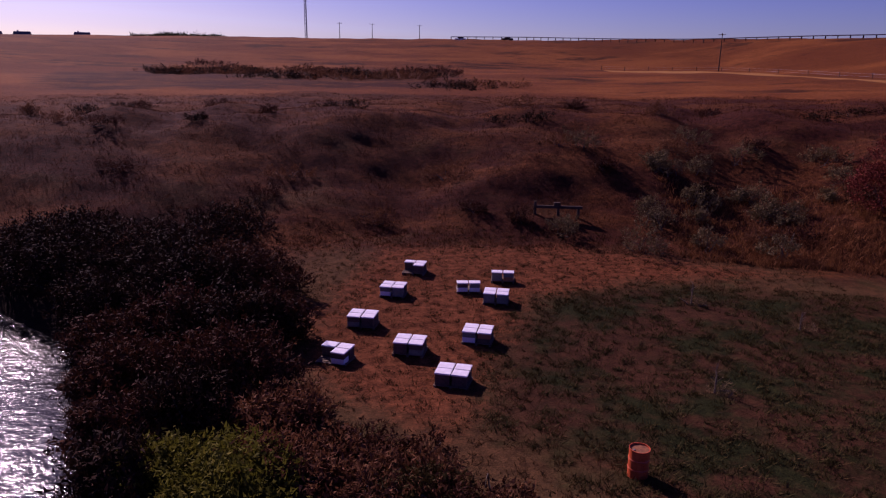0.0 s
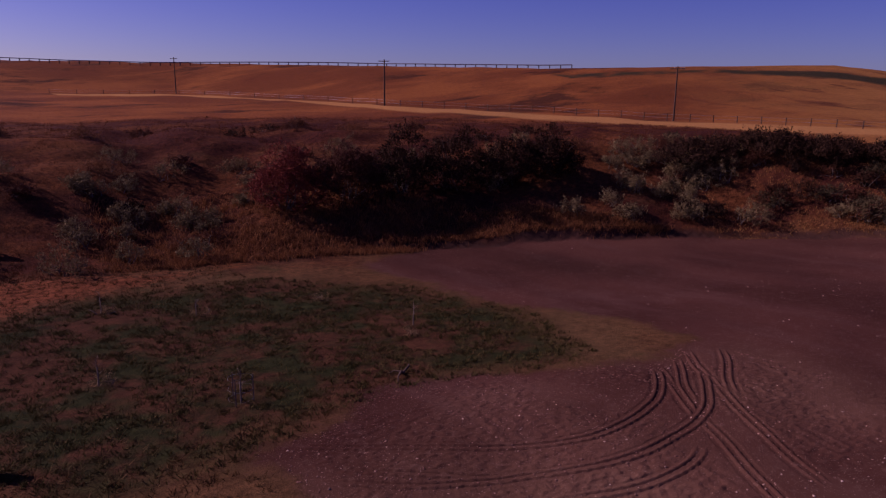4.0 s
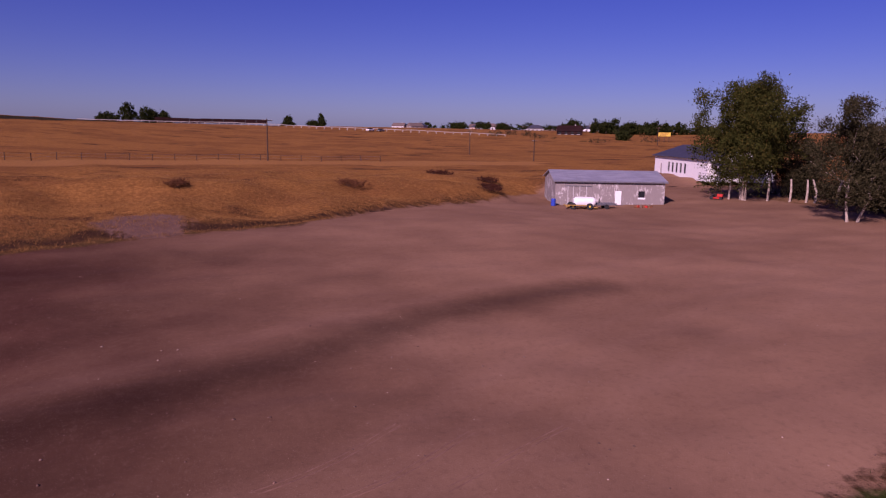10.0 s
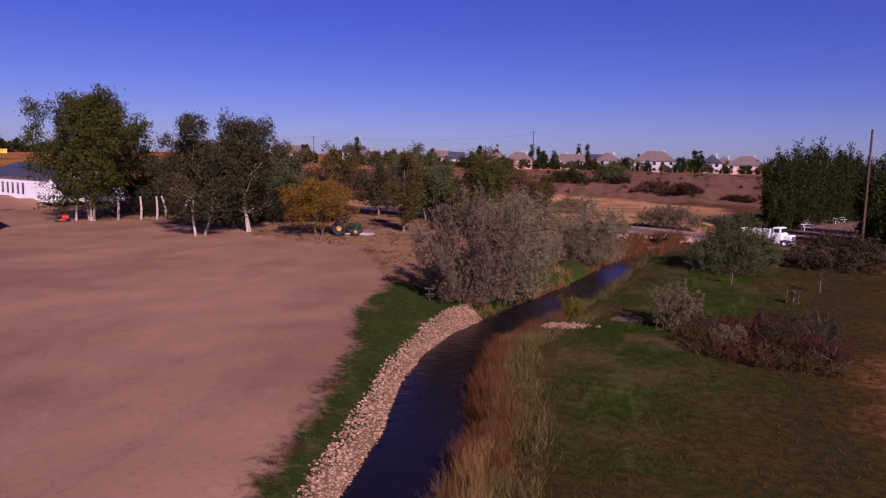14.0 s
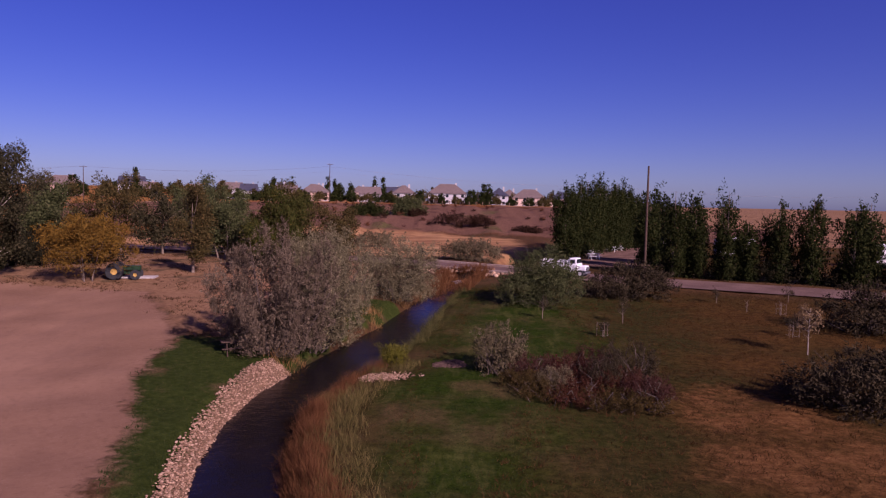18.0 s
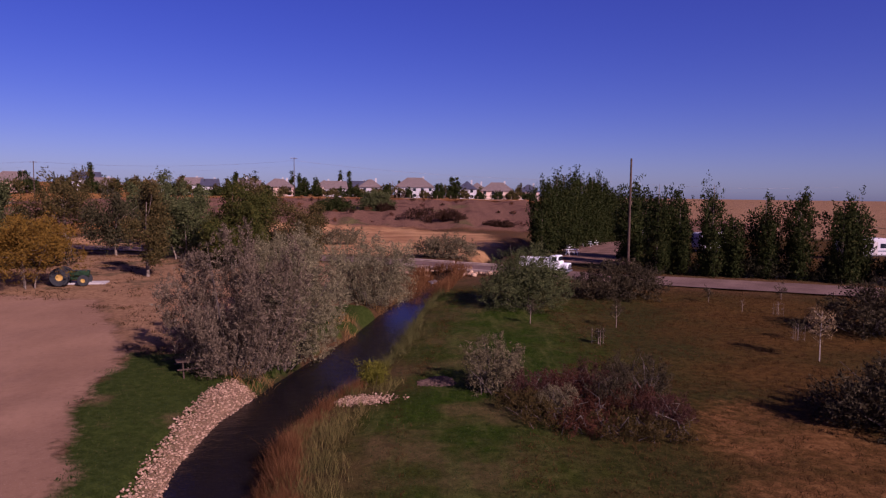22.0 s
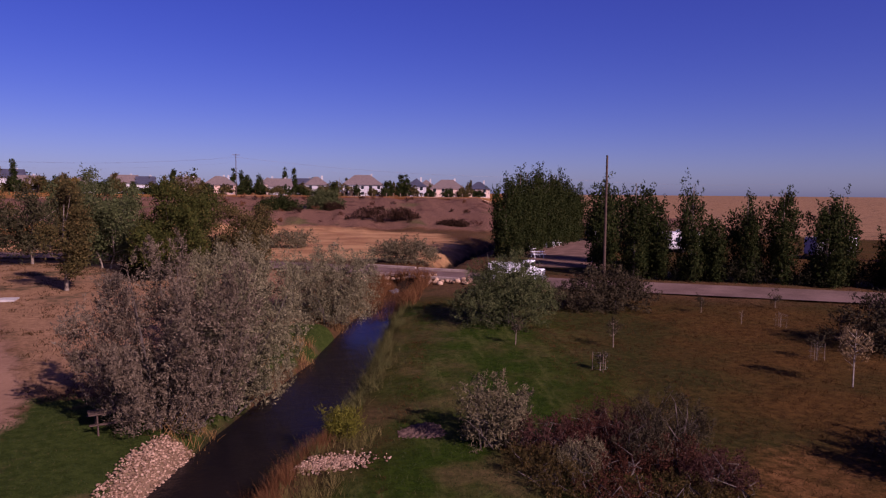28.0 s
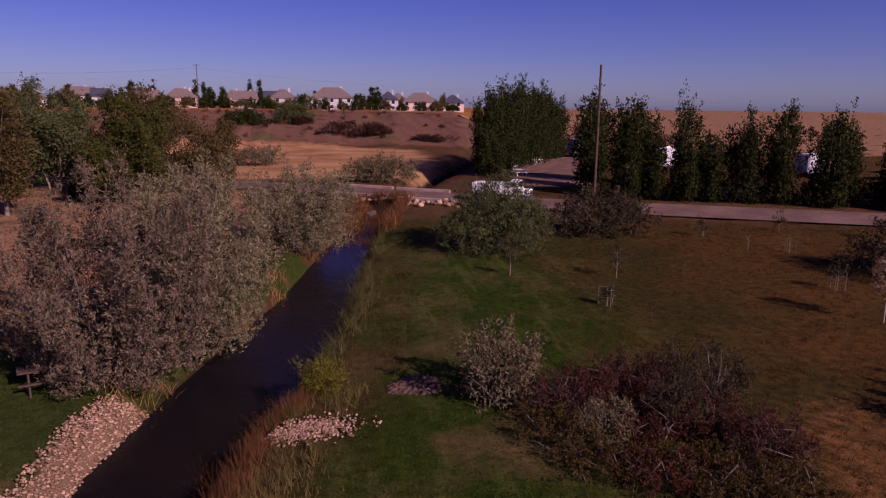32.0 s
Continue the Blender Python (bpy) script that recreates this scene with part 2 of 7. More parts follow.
ROAD = ((-70, 106), (-40, 101), (-20, 93.5), (-4, 86.3), (4.7, 81), (15.6, 74.6), (24, 71.8), (39, 66.6), (70, 55), (120, 35))
BANK = {130: (70, 95, 3.5, 150, 5, 300, 12), 145: (62, 86, 4.0, 160, 6, 350, 17.5), 160: (58, 82, 4.5, 170, 6.5, 350, 19), 175: (56, 80, 4.6, 190, 7, 300, 18), 185: (54, 80, 4.7, 210, 7.6, 290, 18),
        194: (53, 80, 5.0, 207, 7.8, 270, 18), 208: (53, 74, 5.0, 138, 6.6, 235, 17), 222: (56, 72, 4.8, 122, 5.6, 213, 16.3), 229: (57, 70, 4.8, 116, 5.2, 218, 16.8), 235: (56, 68, 4.5, 114, 5.0, 240, 18),
        243: (53.5, 66, 4.3, 113, 4.7, 290, 20), 248: (53, 67, 4.3, 113, 4.6, 300, 17.2), 255: (52.5, 70, 4.2, 114, 4.5, 300, 14.5), 263: (53.5, 75, 4.1, 120, 4.3, 310, 12.8), 272: (56, 78, 4.0, 127, 3.9, 360, 12.2),
        280: (62, 82, 3.7, 132, 3.7, 420, 12.4), 290: (74, 92, 3.3, 140, 3.5, 450, 13), 300: (92, 108, 2.9, 155, 3.4, 480, 12.4), 310: (115, 130, 2.4, 180, 3.4, 520, 13), 322: (135, 155, 2.3, 215, 4.6, 420, 13),
        335: (150, 175, 2.8, 235, 7.0, 420, 14), 348: (160, 190, 5.0, 232, 8.2, 600, 9.4), 368: (160, 190, 4.8, 232, 8.0, 700, 9.4), 376: (165, 230, 2.6, 500, 5.5, 1500, 8.0), 400: (165, 260, 2.6, 600, 6, 1800, 9), 440: (120, 170, 4, 300, 8, 600, 13), 490: (70, 95, 3.5, 150, 5, 300, 12)}
LEVEL = ((-200, -45, -38, -31, -24, -15, -7, 40, 52, 75, 90, 400), (-1.5, -1.4, -1.3, -0.8, -0.15, 0.15, 0.28, 0.45, 0.8, 1.45, 1.6, 1.8))


def smooth(v):
    v = np.clip(v, 0, 1)
    return v * v * (3 - 2 * v)


def waves(x, y, size, seed):
    """A soft random relief between -1 and 1, from a few crossed waves."""
    rng = np.random.default_rng(seed)
    out = 0 * x
    for _ in range(9):
        a, k, ph = rng.random() * 6.28, (0.6 + 0.9 * rng.random()) * 6.28 / size, rng.random() * 6.28
        out = out + np.sin((x * math.cos(a) + y * math.sin(a)) * k + ph + 1.3 * np.sin((y * math.cos(a) - x * math.sin(a)) * k * 0.6 + 2 * ph))
    return out / 4.5


def bed(x, y):
    """Distance to the stream's middle and its half-width there."""
    P, W = np.array(BED, float), np.array(BED_W)
    best, wid = np.full(np.shape(x), 1e9), np.zeros(np.shape(x))
    for a, b, wa, wb in zip(P, P[1:], W, W[1:]):
        d = b - a
        u = np.clip(((x - a[0]) * d[0] + (y - a[1]) * d[1]) / (d @ d), 0, 1)
        r = np.hypot(x - a[0] - u * d[0], y - a[1] - u * d[1])
        near = r < best
        best, wid = np.where(near, r, best), np.where(near, wa + (wb - wa) * u, wid)
    return best, wid


def polar(x, y):
    keys = sorted(BANK)
    az = np.degrees(np.arctan2(x, y)) % 360
    az = np.where(az < 130, az + 360, az)
    return [np.interp(az, keys, [BANK[k][j] for k in keys]) for j in range(7)]


def inside(x, y, poly):
    """Metres inside (positive) or outside a closed outline."""
    P = np.array(poly, float)
    best, odd = np.full(np.shape(x), 1e9), np.zeros(np.shape(x), bool)
    for a, b in zip(P, np.roll(P, -1, 0)):
        d = b - a
        u = np.clip(((x - a[0]) * d[0] + (y - a[1]) * d[1]) / (d @ d + 1e-12), 0, 1)
        best = np.minimum(best, np.hypot(x - a[0] - u * d[0], y - a[1] - u * d[1]))
        cross = ((a[1] > y) != (b[1] > y)) & (x < (b[0] - a[0]) * (y - a[1]) / (b[1] - a[1] + 1e-12) + a[0])
        odd ^= cross
    return np.where(odd, best, -best)


def land(x, y):
    x, y = np.asarray(x, float), np.asarray(y, float)
    r = np.hypot(x, y)
    z = np.interp(y, *LEVEL) + 1.0 * smooth((-x - 28) / 28) * smooth((y + 38) / 22) * (1 - smooth((y - 22) / 26))
    re, rt, zt, rp, zp, rs, zs = polar(x, y)
    up = smooth((r - re) / (rt - re)) ** 0.8
    z = z + (zt - z) * up
    z = z + 0.4 * smooth((r - re) / 0.7) * (1 - up) * (x < -18)
    z = np.where(r > rt, zt + (zp - zt) * smooth((r - rt) / (rp - rt)), z)
    z = np.where(r > rp, zp + (zs - zp) * smooth((r - rp) / (rs - rp)), z)
    rough = smooth((r - re + 2) / 6)
    z = z + rough * (0.35 * waves(x, y, 9, 3) + 0.5 * waves(x, y, 26, 4)) * (1 - 0.75 * smooth((r - rt) / 25)) + 0.05 * waves(x, y, 7, 5)
    az = np.degrees(np.arctan2(x, y)) % 360
    slump = smooth((r - re - 1.5) / 5) * (1 - smooth((r - rt - 24) / 18)) * smooth((az - 118) / 14) * (1 - smooth((az - 226) / 16))
    z = z + slump * (0.17 * waves(x * 0.5, y, 8, 6) + 0.10 * waves(x * 0.6, y, 3.2, 7)) * (1 - 0.55 * smooth((r - rt) / 12))
    face = smooth((r - 150) / 12) * (1 - smooth((r - 226) / 8)) * (smooth((az - 325) / 10) + (az < 30))
    z = z + face * (0.4 * waves(x, y, 11, 8) + 0.25 * waves(x, y, 5, 9))
    d, w = bed(x, y)
    d = d + 9 * (1 - smooth((np.abs((x + 4) * 0.53 + (y - 86.3) * 0.85) - 2.8) / 1.6)) * (np.abs(x) < 14) * (y > 60)
    z = z - 1.55 * (1 - smooth((d - w * 0.75) / 1.7)) - 0.25 * (1 - smooth((d - w) / 5))
    return z


def height(x, y):
    return float(land(np.array([x]), np.array([y]))[0])


def on(x, y, dz=0.0):
    return (x, y, height(x, y) + dz)


YARD = ((0.5, -24), (0, -27.4), (-2.7, -28), (-4.8, -29.4), (-7.5, -28.6), (-11, -26.6), (-13.6, -24.9), (-17, -25.6), (-17.7, -28), (-17, -32), (-15.7, -36), (-15.7, -41), (-14.7, -47), (-21, -48.6), (-30, -46), (-40, -40.5),
        (-46, -33), (-48.5, -24), (-49.5, -13), (-53.5, -3), (-56, 5), (-64, 15), (-72, 30), (-84, 46), (-104, 70), (-112, 100), (-88, 98), (-72, 72), (-48, 68), (-38, 63), (-27, 61), (-22, 52), (-18, 44.5), (-16.8, 37), (-13.5, 29),
        (-11.4, 22), (-9.8, 15.7), (-8.9, 12), (-6.5, 6), (-2, -1), (5, -10), (4, -20))
LAWNS = (((-8, 10), (-9.8, 15.7), (-11.4, 22), (-13.5, 29), (-16.8, 37), (-18, 44.5), (-12, 47), (-8.6, 48), (-6.5, 55), (-5, 60), (-8, 60), (-11, 52), (-9, 46), (-9.5, 38), (-10, 28), (-7.5, 16)),
         ((-3, 20), (-4.3, 33), (-3.8, 38), (-2.9, 43), (-1.3, 53), (0.3, 65), (4, 64), (8.5, 61), (8.5, 55), (8, 49), (7.5, 43), (6, 38), (5, 34), (3, 31), (2.0, 26), (0.5, 20)),
         ((8.5, -34), (8.5, -40), (6.5, -45), (1, -47.5), (-8, -46), (-13, -41), (-14.5, -34), (-12, -28), (-5, -30.5), (0, -29), (4, -28)))
HIVE_PATCH = ((11, -32), (15, -35), (17, -40), (17, -46), (16, -55), (4, -56), (-6, -50.5), (2, -48.5), (7, -46), (9, -40), (10, -34))
SAND = ((-60, 112), (-30, 99), (-9, 95), (6, 97), (12, 112), (12, 150), (-10, 166), (-60, 160))
CAMP = ((13, 84), (24, 80), (60, 72), (130, 60), (170, 110), (60, 150), (30, 150), (16, 112))


# ---- materials ----
def ground_material():
    n = Nodes("ground", 0.95, 0.02)
    big, mid, small, tiny = n.noise(0.09, 4), n.noise(0.5, 5), n.noise(2.6, 5, 0.65), n.noise(14, 4, 0.7)
    edge = n.math("MULTIPLY_ADD", mid, 2.6, n.math("MULTIPLY_ADD", small, 2.2, -2.4))
    wide = n.math("MULTIPLY_ADD", n.noise(0.2, 4, 0.6), 9.0, n.math("MULTIPLY_ADD", edge, 0.8, -4.5))
    tuft = n.step(n.math("MULTIPLY_ADD", tiny, 0.5, n.math("MULTIPLY", small, 0.6)), 0.4, 0.75)
    # dry rusty grass
    dry = n.mix(tuft, (0.0433, 0.0214, 0.00966), (0.12, 0.0585, 0.0241))
    dry = n.mix(n.step(big, 0.42, 0.66), dry, n.mix(tuft, (0.0573, 0.0331, 0.0144), (0.108, 0.0605, 0.0253)))
    dry = n.mix(n.step(n.noise(0.33, 4, 0.6), 0.55, 0.75), dry, n.mix(tuft, (0.0286, 0.0255, 0.0084), (0.0636, 0.0509, 0.0181)))
    # golden stubble and tall grass of the slopes
    gold = n.mix(tuft, (0.172, 0.074, 0.0198), (0.37, 0.172, 0.0456))
    gold = n.mix(n.step(n.noise(0.07, 5, 0.62, (1.3, 0.9, 1)), 0.42, 0.66), gold, n.mix(tuft, (0.129, 0.055, 0.0172), (0.267, 0.116, 0.0344)))
    gold = n.mix(n.step(n.noise(0.085, 6, 0.68, (1.4, 0.85, 1)), 0.54, 0.68), gold, n.mix(tuft, (0.0516, 0.0224, 0.012), (0.12, 0.0499, 0.0206)))
    col = n.mix(n.step(n.math("ADD", n.attr("gold"), n.math("MULTIPLY", edge, 1.5)), -1.5, 2.5), dry, gold)
    rust = n.mix(n.step(n.noise(0.035, 5, 0.6, (0.7, 1.3, 1)), 0.4, 0.62), n.mix(tuft, (0.0673, 0.0181, 0.00722), (0.167, 0.0462, 0.0152)), n.mix(tuft, (0.143, 0.0433, 0.0116), (0.269, 0.0882, 0.0231)))
    rust = n.mix(n.step(n.noise(0.06, 6, 0.68, (0.6, 1.2, 1)), 0.52, 0.64), rust, n.mix(tuft, (0.0217, 0.00757, 0.0055), (0.0774, 0.0234, 0.0117)))
    col = n.mix(n.math("MULTIPLY", n.attr("russet"), 0.9), col, rust)
    col = n.mix(n.step(n.math("ADD", n.attr("stubble"), n.math("MULTIPLY", edge, 0.5)), -2.5, 2.5), col, n.mix(tuft, (0.241, 0.107, 0.0327), (0.387, 0.194, 0.0585)))
    scrub = n.mix(n.step(n.noise(0.12, 6, 0.66, (0.7, 1.3, 1)), 0.42, 0.62), n.mix(tuft, (0.0215, 0.0069, 0.0056), (0.0774, 0.0232, 0.0138)), n.mix(tuft, (0.0516, 0.0181, 0.0077), (0.15, 0.0516, 0.0172)))
    col = n.mix(n.math("MULTIPLY", n.step(n.math("ADD", n.attr("scrub"), wide), -2, 3), n.step(n.noise(0.16, 5, 0.6), 0.24, 0.5)), col, scrub)
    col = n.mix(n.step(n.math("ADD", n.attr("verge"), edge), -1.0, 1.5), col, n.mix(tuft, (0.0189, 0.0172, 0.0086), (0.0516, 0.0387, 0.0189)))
    tan = n.mix(tuft, (0.172, 0.0946, 0.0447), (0.31, 0.172, 0.0903))
    tan = n.mix(n.step(n.noise(0.25, 4, 0.65), 0.52, 0.68), tan, n.mix(tuft, (0.0516, 0.0387, 0.0172), (0.129, 0.086, 0.043)))
    col = n.mix(n.step(n.math("ADD", n.attr("tan"), n.math("MULTIPLY", wide, 0.5)), -2.0, 2.0), col, tan)
    # olive and rust meadow
    mead = n.mix(tuft, (0.0177, 0.0187, 0.00479), (0.0544, 0.0425, 0.0114))
    mead = n.mix(n.step(n.math("MULTIPLY_ADD", n.attr("rusty"), 0.13, n.noise(0.13, 5, 0.6)), 0.38, 0.78), mead, n.mix(tuft, (0.0373, 0.0183, 0.00553), (0.107, 0.0535, 0.0138)))
    col = n.mix(n.step(n.math("ADD", n.attr("meadow"), wide), -3, 3), col, mead)
    col = n.mix(n.math("MULTIPLY", n.step(n.math("ADD", n.attr("parched"), n.math("MULTIPLY", edge, 1.2)), -0.8, 1.6), n.step(n.noise(0.4, 5, 0.65), 0.3, 0.62)), col, n.mix(tuft, (0.0731, 0.031, 0.00946), (0.206, 0.0989, 0.0327)))
    # mown grass
    green = n.mix(tuft, (0.0103, 0.0213, 0.00181), (0.0302, 0.0508, 0.00544))
    green = n.mix(n.step(n.noise(0.22, 4, 0.6), 0.44, 0.68), green, n.mix(tuft, (0.0516, 0.0387, 0.0138), (0.112, 0.0757, 0.0275)))
    green = n.mix(n.math("MULTIPLY", n.step(n.noise(0.7, 4, 0.6, (1.6, 0.35, 1)), 0.5, 0.7), 0.7), green, n.mix(tuft, (0.043, 0.0516, 0.0103), (0.103, 0.0989, 0.0258)))
    col = n.mix(n.step(n.math("ADD", n.attr("green"), n.math("MULTIPLY", wide, 0.75)), -4.0, 3.2), col, green)
    wild = n.mix(tuft, (0.00893, 0.0111, 0.00392), (0.0281, 0.0296, 0.00983))
    wild = n.mix(n.step(n.noise(0.3, 5, 0.65), 0.42, 0.6), wild, n.mix(tuft, (0.0277, 0.0123, 0.00658), (0.0791, 0.0327, 0.0161)))
    col = n.mix(n.step(n.math("ADD", n.attr("rough"), n.math("MULTIPLY", edge, 1.2)), -2.6, 0.8), col, wild)
    strip = n.mix(tuft, (0.0174, 0.0265, 0.00472), (0.0456, 0.0601, 0.0119))
    strip = n.mix(n.step(n.noise(0.35, 5, 0.65), 0.54, 0.7), strip, n.mix(tuft, (0.0602, 0.043, 0.0172), (0.138, 0.0903, 0.0387)))
    col = n.mix(n.step(n.math("ADD", n.attr("strip"), n.math("MULTIPLY_ADD", n.noise(0.42, 3, 0.5), 3.0, n.math("MULTIPLY_ADD", edge, 0.25, -1.5))), -0.2, 0.25), col, strip)
    # reddish terrace face with tufts, and the campground's gravel pad
    face = n.mix(tuft, (0.086, 0.0413, 0.0258), (0.215, 0.112, 0.0688))
    face = n.mix(n.step(n.noise(0.16, 5, 0.7), 0.5, 0.66), face, n.mix(tuft, (0.043, 0.0206, 0.0138), (0.112, 0.0516, 0.0327)))
    face = n.mix(n.step(n.noise(0.08, 4, 0.6), 0.56, 0.7), face, n.mix(tuft, (0.0602, 0.0516, 0.0189), (0.129, 0.103, 0.0387)))
    col = n.mix(n.step(n.math("ADD", n.attr("terrace"), n.math("MULTIPLY", wide, 0.5)), -1.5, 1.5), col, face)
    col = n.mix(n.step(n.math("ADD", n.attr("pad"), n.math("MULTIPLY", edge, 0.8)), -1.0, 1.0), col, n.mix(n.step(n.noise(0.5, 4), 0.4, 0.65), (0.129, 0.0757, 0.055), (0.189, 0.112, 0.0826)))
    # sand and trodden straw
    sand = n.mix(n.step(n.noise(0.14, 6, 0.65, (0.8, 1.2, 1)), 0.36, 0.66), (0.379, 0.21, 0.0893), (0.232, 0.109, 0.0481))
    col = n.mix(n.step(n.math("ADD", n.attr("sand"), n.math("MULTIPLY", edge, 1.6)), -1, 3), col, sand)
    straw = n.mix(tuft, (0.0531, 0.0161, 0.00707), (0.206, 0.0696, 0.0271))
    col = n.mix(n.step(n.math("ADD", n.attr("straw"), edge), -0.8, 1.6), col, straw)
    # gravel yard: pale worn drive; towards the bank damp soil, with backlit dimness in its colour
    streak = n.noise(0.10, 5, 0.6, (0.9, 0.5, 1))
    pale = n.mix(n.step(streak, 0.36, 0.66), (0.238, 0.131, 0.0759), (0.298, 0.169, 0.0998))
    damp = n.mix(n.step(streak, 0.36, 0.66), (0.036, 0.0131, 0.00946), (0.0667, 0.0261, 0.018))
    damp_dim_fac = n.step(n.math("ADD", n.attr("damp"), n.math("MULTIPLY", n.noise(0.11, 5, 0.6), 0.7)), 0.2, 1.25)
    grav = n.mix(damp_dim_fac, pale, damp)
    grav = n.mix(n.math("MULTIPLY", n.step(n.math("ADD", n.attr("wetline"), n.math("MULTIPLY", edge, 0.7)), -1.9, 1.3), 0.8), grav, n.mix(0.66, grav, (0.0146, 0.0056, 0.0043)))
    grav = n.mix(n.math("MULTIPLY", n.step(n.noise(0.17, 4, 0.6, (0.9, 0.45, 1)), 0.62, 0.76), 0.28), grav, (0.112, 0.0619, 0.0482))
    grav = n.mix(n.math("MULTIPLY", n.step(n.math("ADD", n.attr("rut"), n.math("MULTIPLY", edge, 0.35)), -0.6, 0.6), 0.07), grav, (0.387, 0.232, 0.163))
    grav = n.mix(n.math("MULTIPLY", n.step(n.noise(0.3, 5, 0.6, (1.6, 0.3, 1)), 0.52, 0.7), 0.16), grav, (0.103, 0.0568, 0.0447))
    grit = n.noise(26, 3, 0.65)
    lump = n.noise(3.6, 5, 0.72)
    grav = n.mix(n.math("MULTIPLY", n.step(lump, 0.5, 0.68), 0.35), grav, n.mix(0.5, grav, (0.043, 0.0224, 0.0172)))
    grav = n.mix(n.math("MULTIPLY", n.step(lump, 0.46, 0.33), 0.1), grav, n.mix(0.4, grav, (0.516, 0.344, 0.258)))
    grav = n.mix(n.step(grit, 0.60, 0.74), grav, n.mix(0.4, grav, (0.473, 0.327, 0.258)))
    grav = n.mix(n.step(n.noise(9, 3, 0.6), 0.64, 0.78), grav, n.mix(0.5, grav, (0.0516, 0.0301, 0.0258)))
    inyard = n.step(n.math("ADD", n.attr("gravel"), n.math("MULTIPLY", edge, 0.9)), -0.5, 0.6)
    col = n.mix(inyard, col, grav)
    col = n.mix(n.step(n.math("ADD", n.attr("rockbed"), n.math("MULTIPLY", edge, 0.2)), -0.2, 0.2), col, n.mix(small, (0.112, 0.0688, 0.0387), (0.241, 0.15, 0.086)))
    mud = n.step(n.attr("mud"), 0.0, 0.5)
    col = n.mix(mud, col, n.mix(small, (0.0103, 0.00688, 0.0043), (0.0301, 0.0172, 0.0103)))
    # lip of the bank: dark earth, with the overhang's shade put into its colour
    col = n.mix(n.math("MULTIPLY", n.step(n.math("ADD", n.attr("cut"), n.math("MULTIPLY", edge, 0.3)), -0.2, 0.3), 0.9), col, n.mix(small, (0.018, 0.009, 0.007), (0.055, 0.027, 0.019)))
    col = n.mix(n.step(n.math("ADD", n.attr("bare"), edge), -0.4, 0.5), col, n.mix(small, (0.0946, 0.0516, 0.0387), (0.206, 0.12, 0.0903)))
    rough = n.math("MULTIPLY_ADD", tiny, 0.6, n.math("MULTIPLY", small, 0.5))
    depth = n.math("SUBTRACT", 1.0, n.math("MULTIPLY", inyard, n.math("MULTIPLY_ADD", n.step(n.attr("lumpy"), -1, 2), -0.38, 0.86)))
    return n.done(col, n.bump(n.math("MULTIPLY", rough, depth), 0.8, 0.12))


M_GROUND = ground_material()
M_BARK = mottled("bark", (0.10, 0.072, 0.05), (0.24, 0.185, 0.14), 6, 0.95, 0.1, 30, 0.8, 0.03)
M_PALEBARK = mottled("pale_bark", (0.22, 0.17, 0.13), (0.46, 0.39, 0.32), 4, 0.9, 0.1, 20, 0.6, 0.02)
M_TWIG = mottled("twigs", (0.06, 0.045, 0.036), (0.13, 0.10, 0.08), 5, 0.95, 0.1)
M_OLIVE = leafy("silver_leaves", (0.0521, 0.0438, 0.0224), (0.144, 0.123, 0.0636), (0.269, 0.224, 0.124), 0.15)
M_GREYOLIVE = leafy("grey_olive_leaves", (0.0434, 0.0311, 0.0195), (0.118, 0.0858, 0.0539), (0.217, 0.165, 0.109), 0.15)
M_SAGE = leafy("sage_leaves", (0.0584, 0.0458, 0.0222), (0.113, 0.0899, 0.0468), (0.183, 0.147, 0.0816), 0.2)
M_DARKSAGE = leafy("dark_sage_leaves", (0.0219, 0.0166, 0.00877), (0.0469, 0.0355, 0.0184), (0.0934, 0.0735, 0.0395), 0.2)
M_PALESAGE = leafy("pale_sage_leaves", (0.0731, 0.0509, 0.0241), (0.142, 0.102, 0.0482), (0.232, 0.171, 0.084), 0.2)
M_RUSTBUSH = leafy("rust_bush_leaves", (0.0688, 0.0258, 0.0138), (0.146, 0.0602, 0.0275), (0.232, 0.112, 0.0473), 0.35)
M_ROUGH = leafy("rough_blades", (0.0253, 0.0222, 0.00649), (0.0547, 0.0445, 0.013), (0.127, 0.0675, 0.0279), 0.2)
M_COTTON = leafy("cottonwood_leaves", (0.0219, 0.0274, 0.00579), (0.0463, 0.0506, 0.011), (0.0969, 0.0717, 0.0167), 0.3)
M_DULL = leafy("dull_leaves", (0.0285, 0.0239, 0.00804), (0.0696, 0.0542, 0.0175), (0.143, 0.0899, 0.0307), 0.3)
M_POPLAR = leafy("poplar_leaves", (0.0106, 0.0151, 0.00411), (0.0224, 0.0292, 0.00742), (0.0499, 0.0459, 0.0131), 0.25)
M_GREYGREEN = leafy("grey_green_leaves", (0.0158, 0.0153, 0.00658), (0.0447, 0.0407, 0.0184), (0.0952, 0.0768, 0.0394), 0.25)
M_UNDER = leafy("undergrowth_leaves", (0.00722, 0.00783, 0.00421), (0.0181, 0.0169, 0.00783), (0.0421, 0.0331, 0.0157), 0.2)
M_YELLOW = leafy("yellow_leaves", (0.0896, 0.0495, 0.00784), (0.165, 0.09, 0.0144), (0.0824, 0.0619, 0.015), 0.35)
M_WILLOW = leafy("willow_leaves", (0.0258, 0.0327, 0.0112), (0.0602, 0.0688, 0.0241), (0.129, 0.12, 0.0516), 0.2)
M_RED = leafy("red_leaves", (0.0285, 0.0096, 0.00613), (0.0683, 0.0228, 0.0144), (0.108, 0.0599, 0.0332), 0.25)
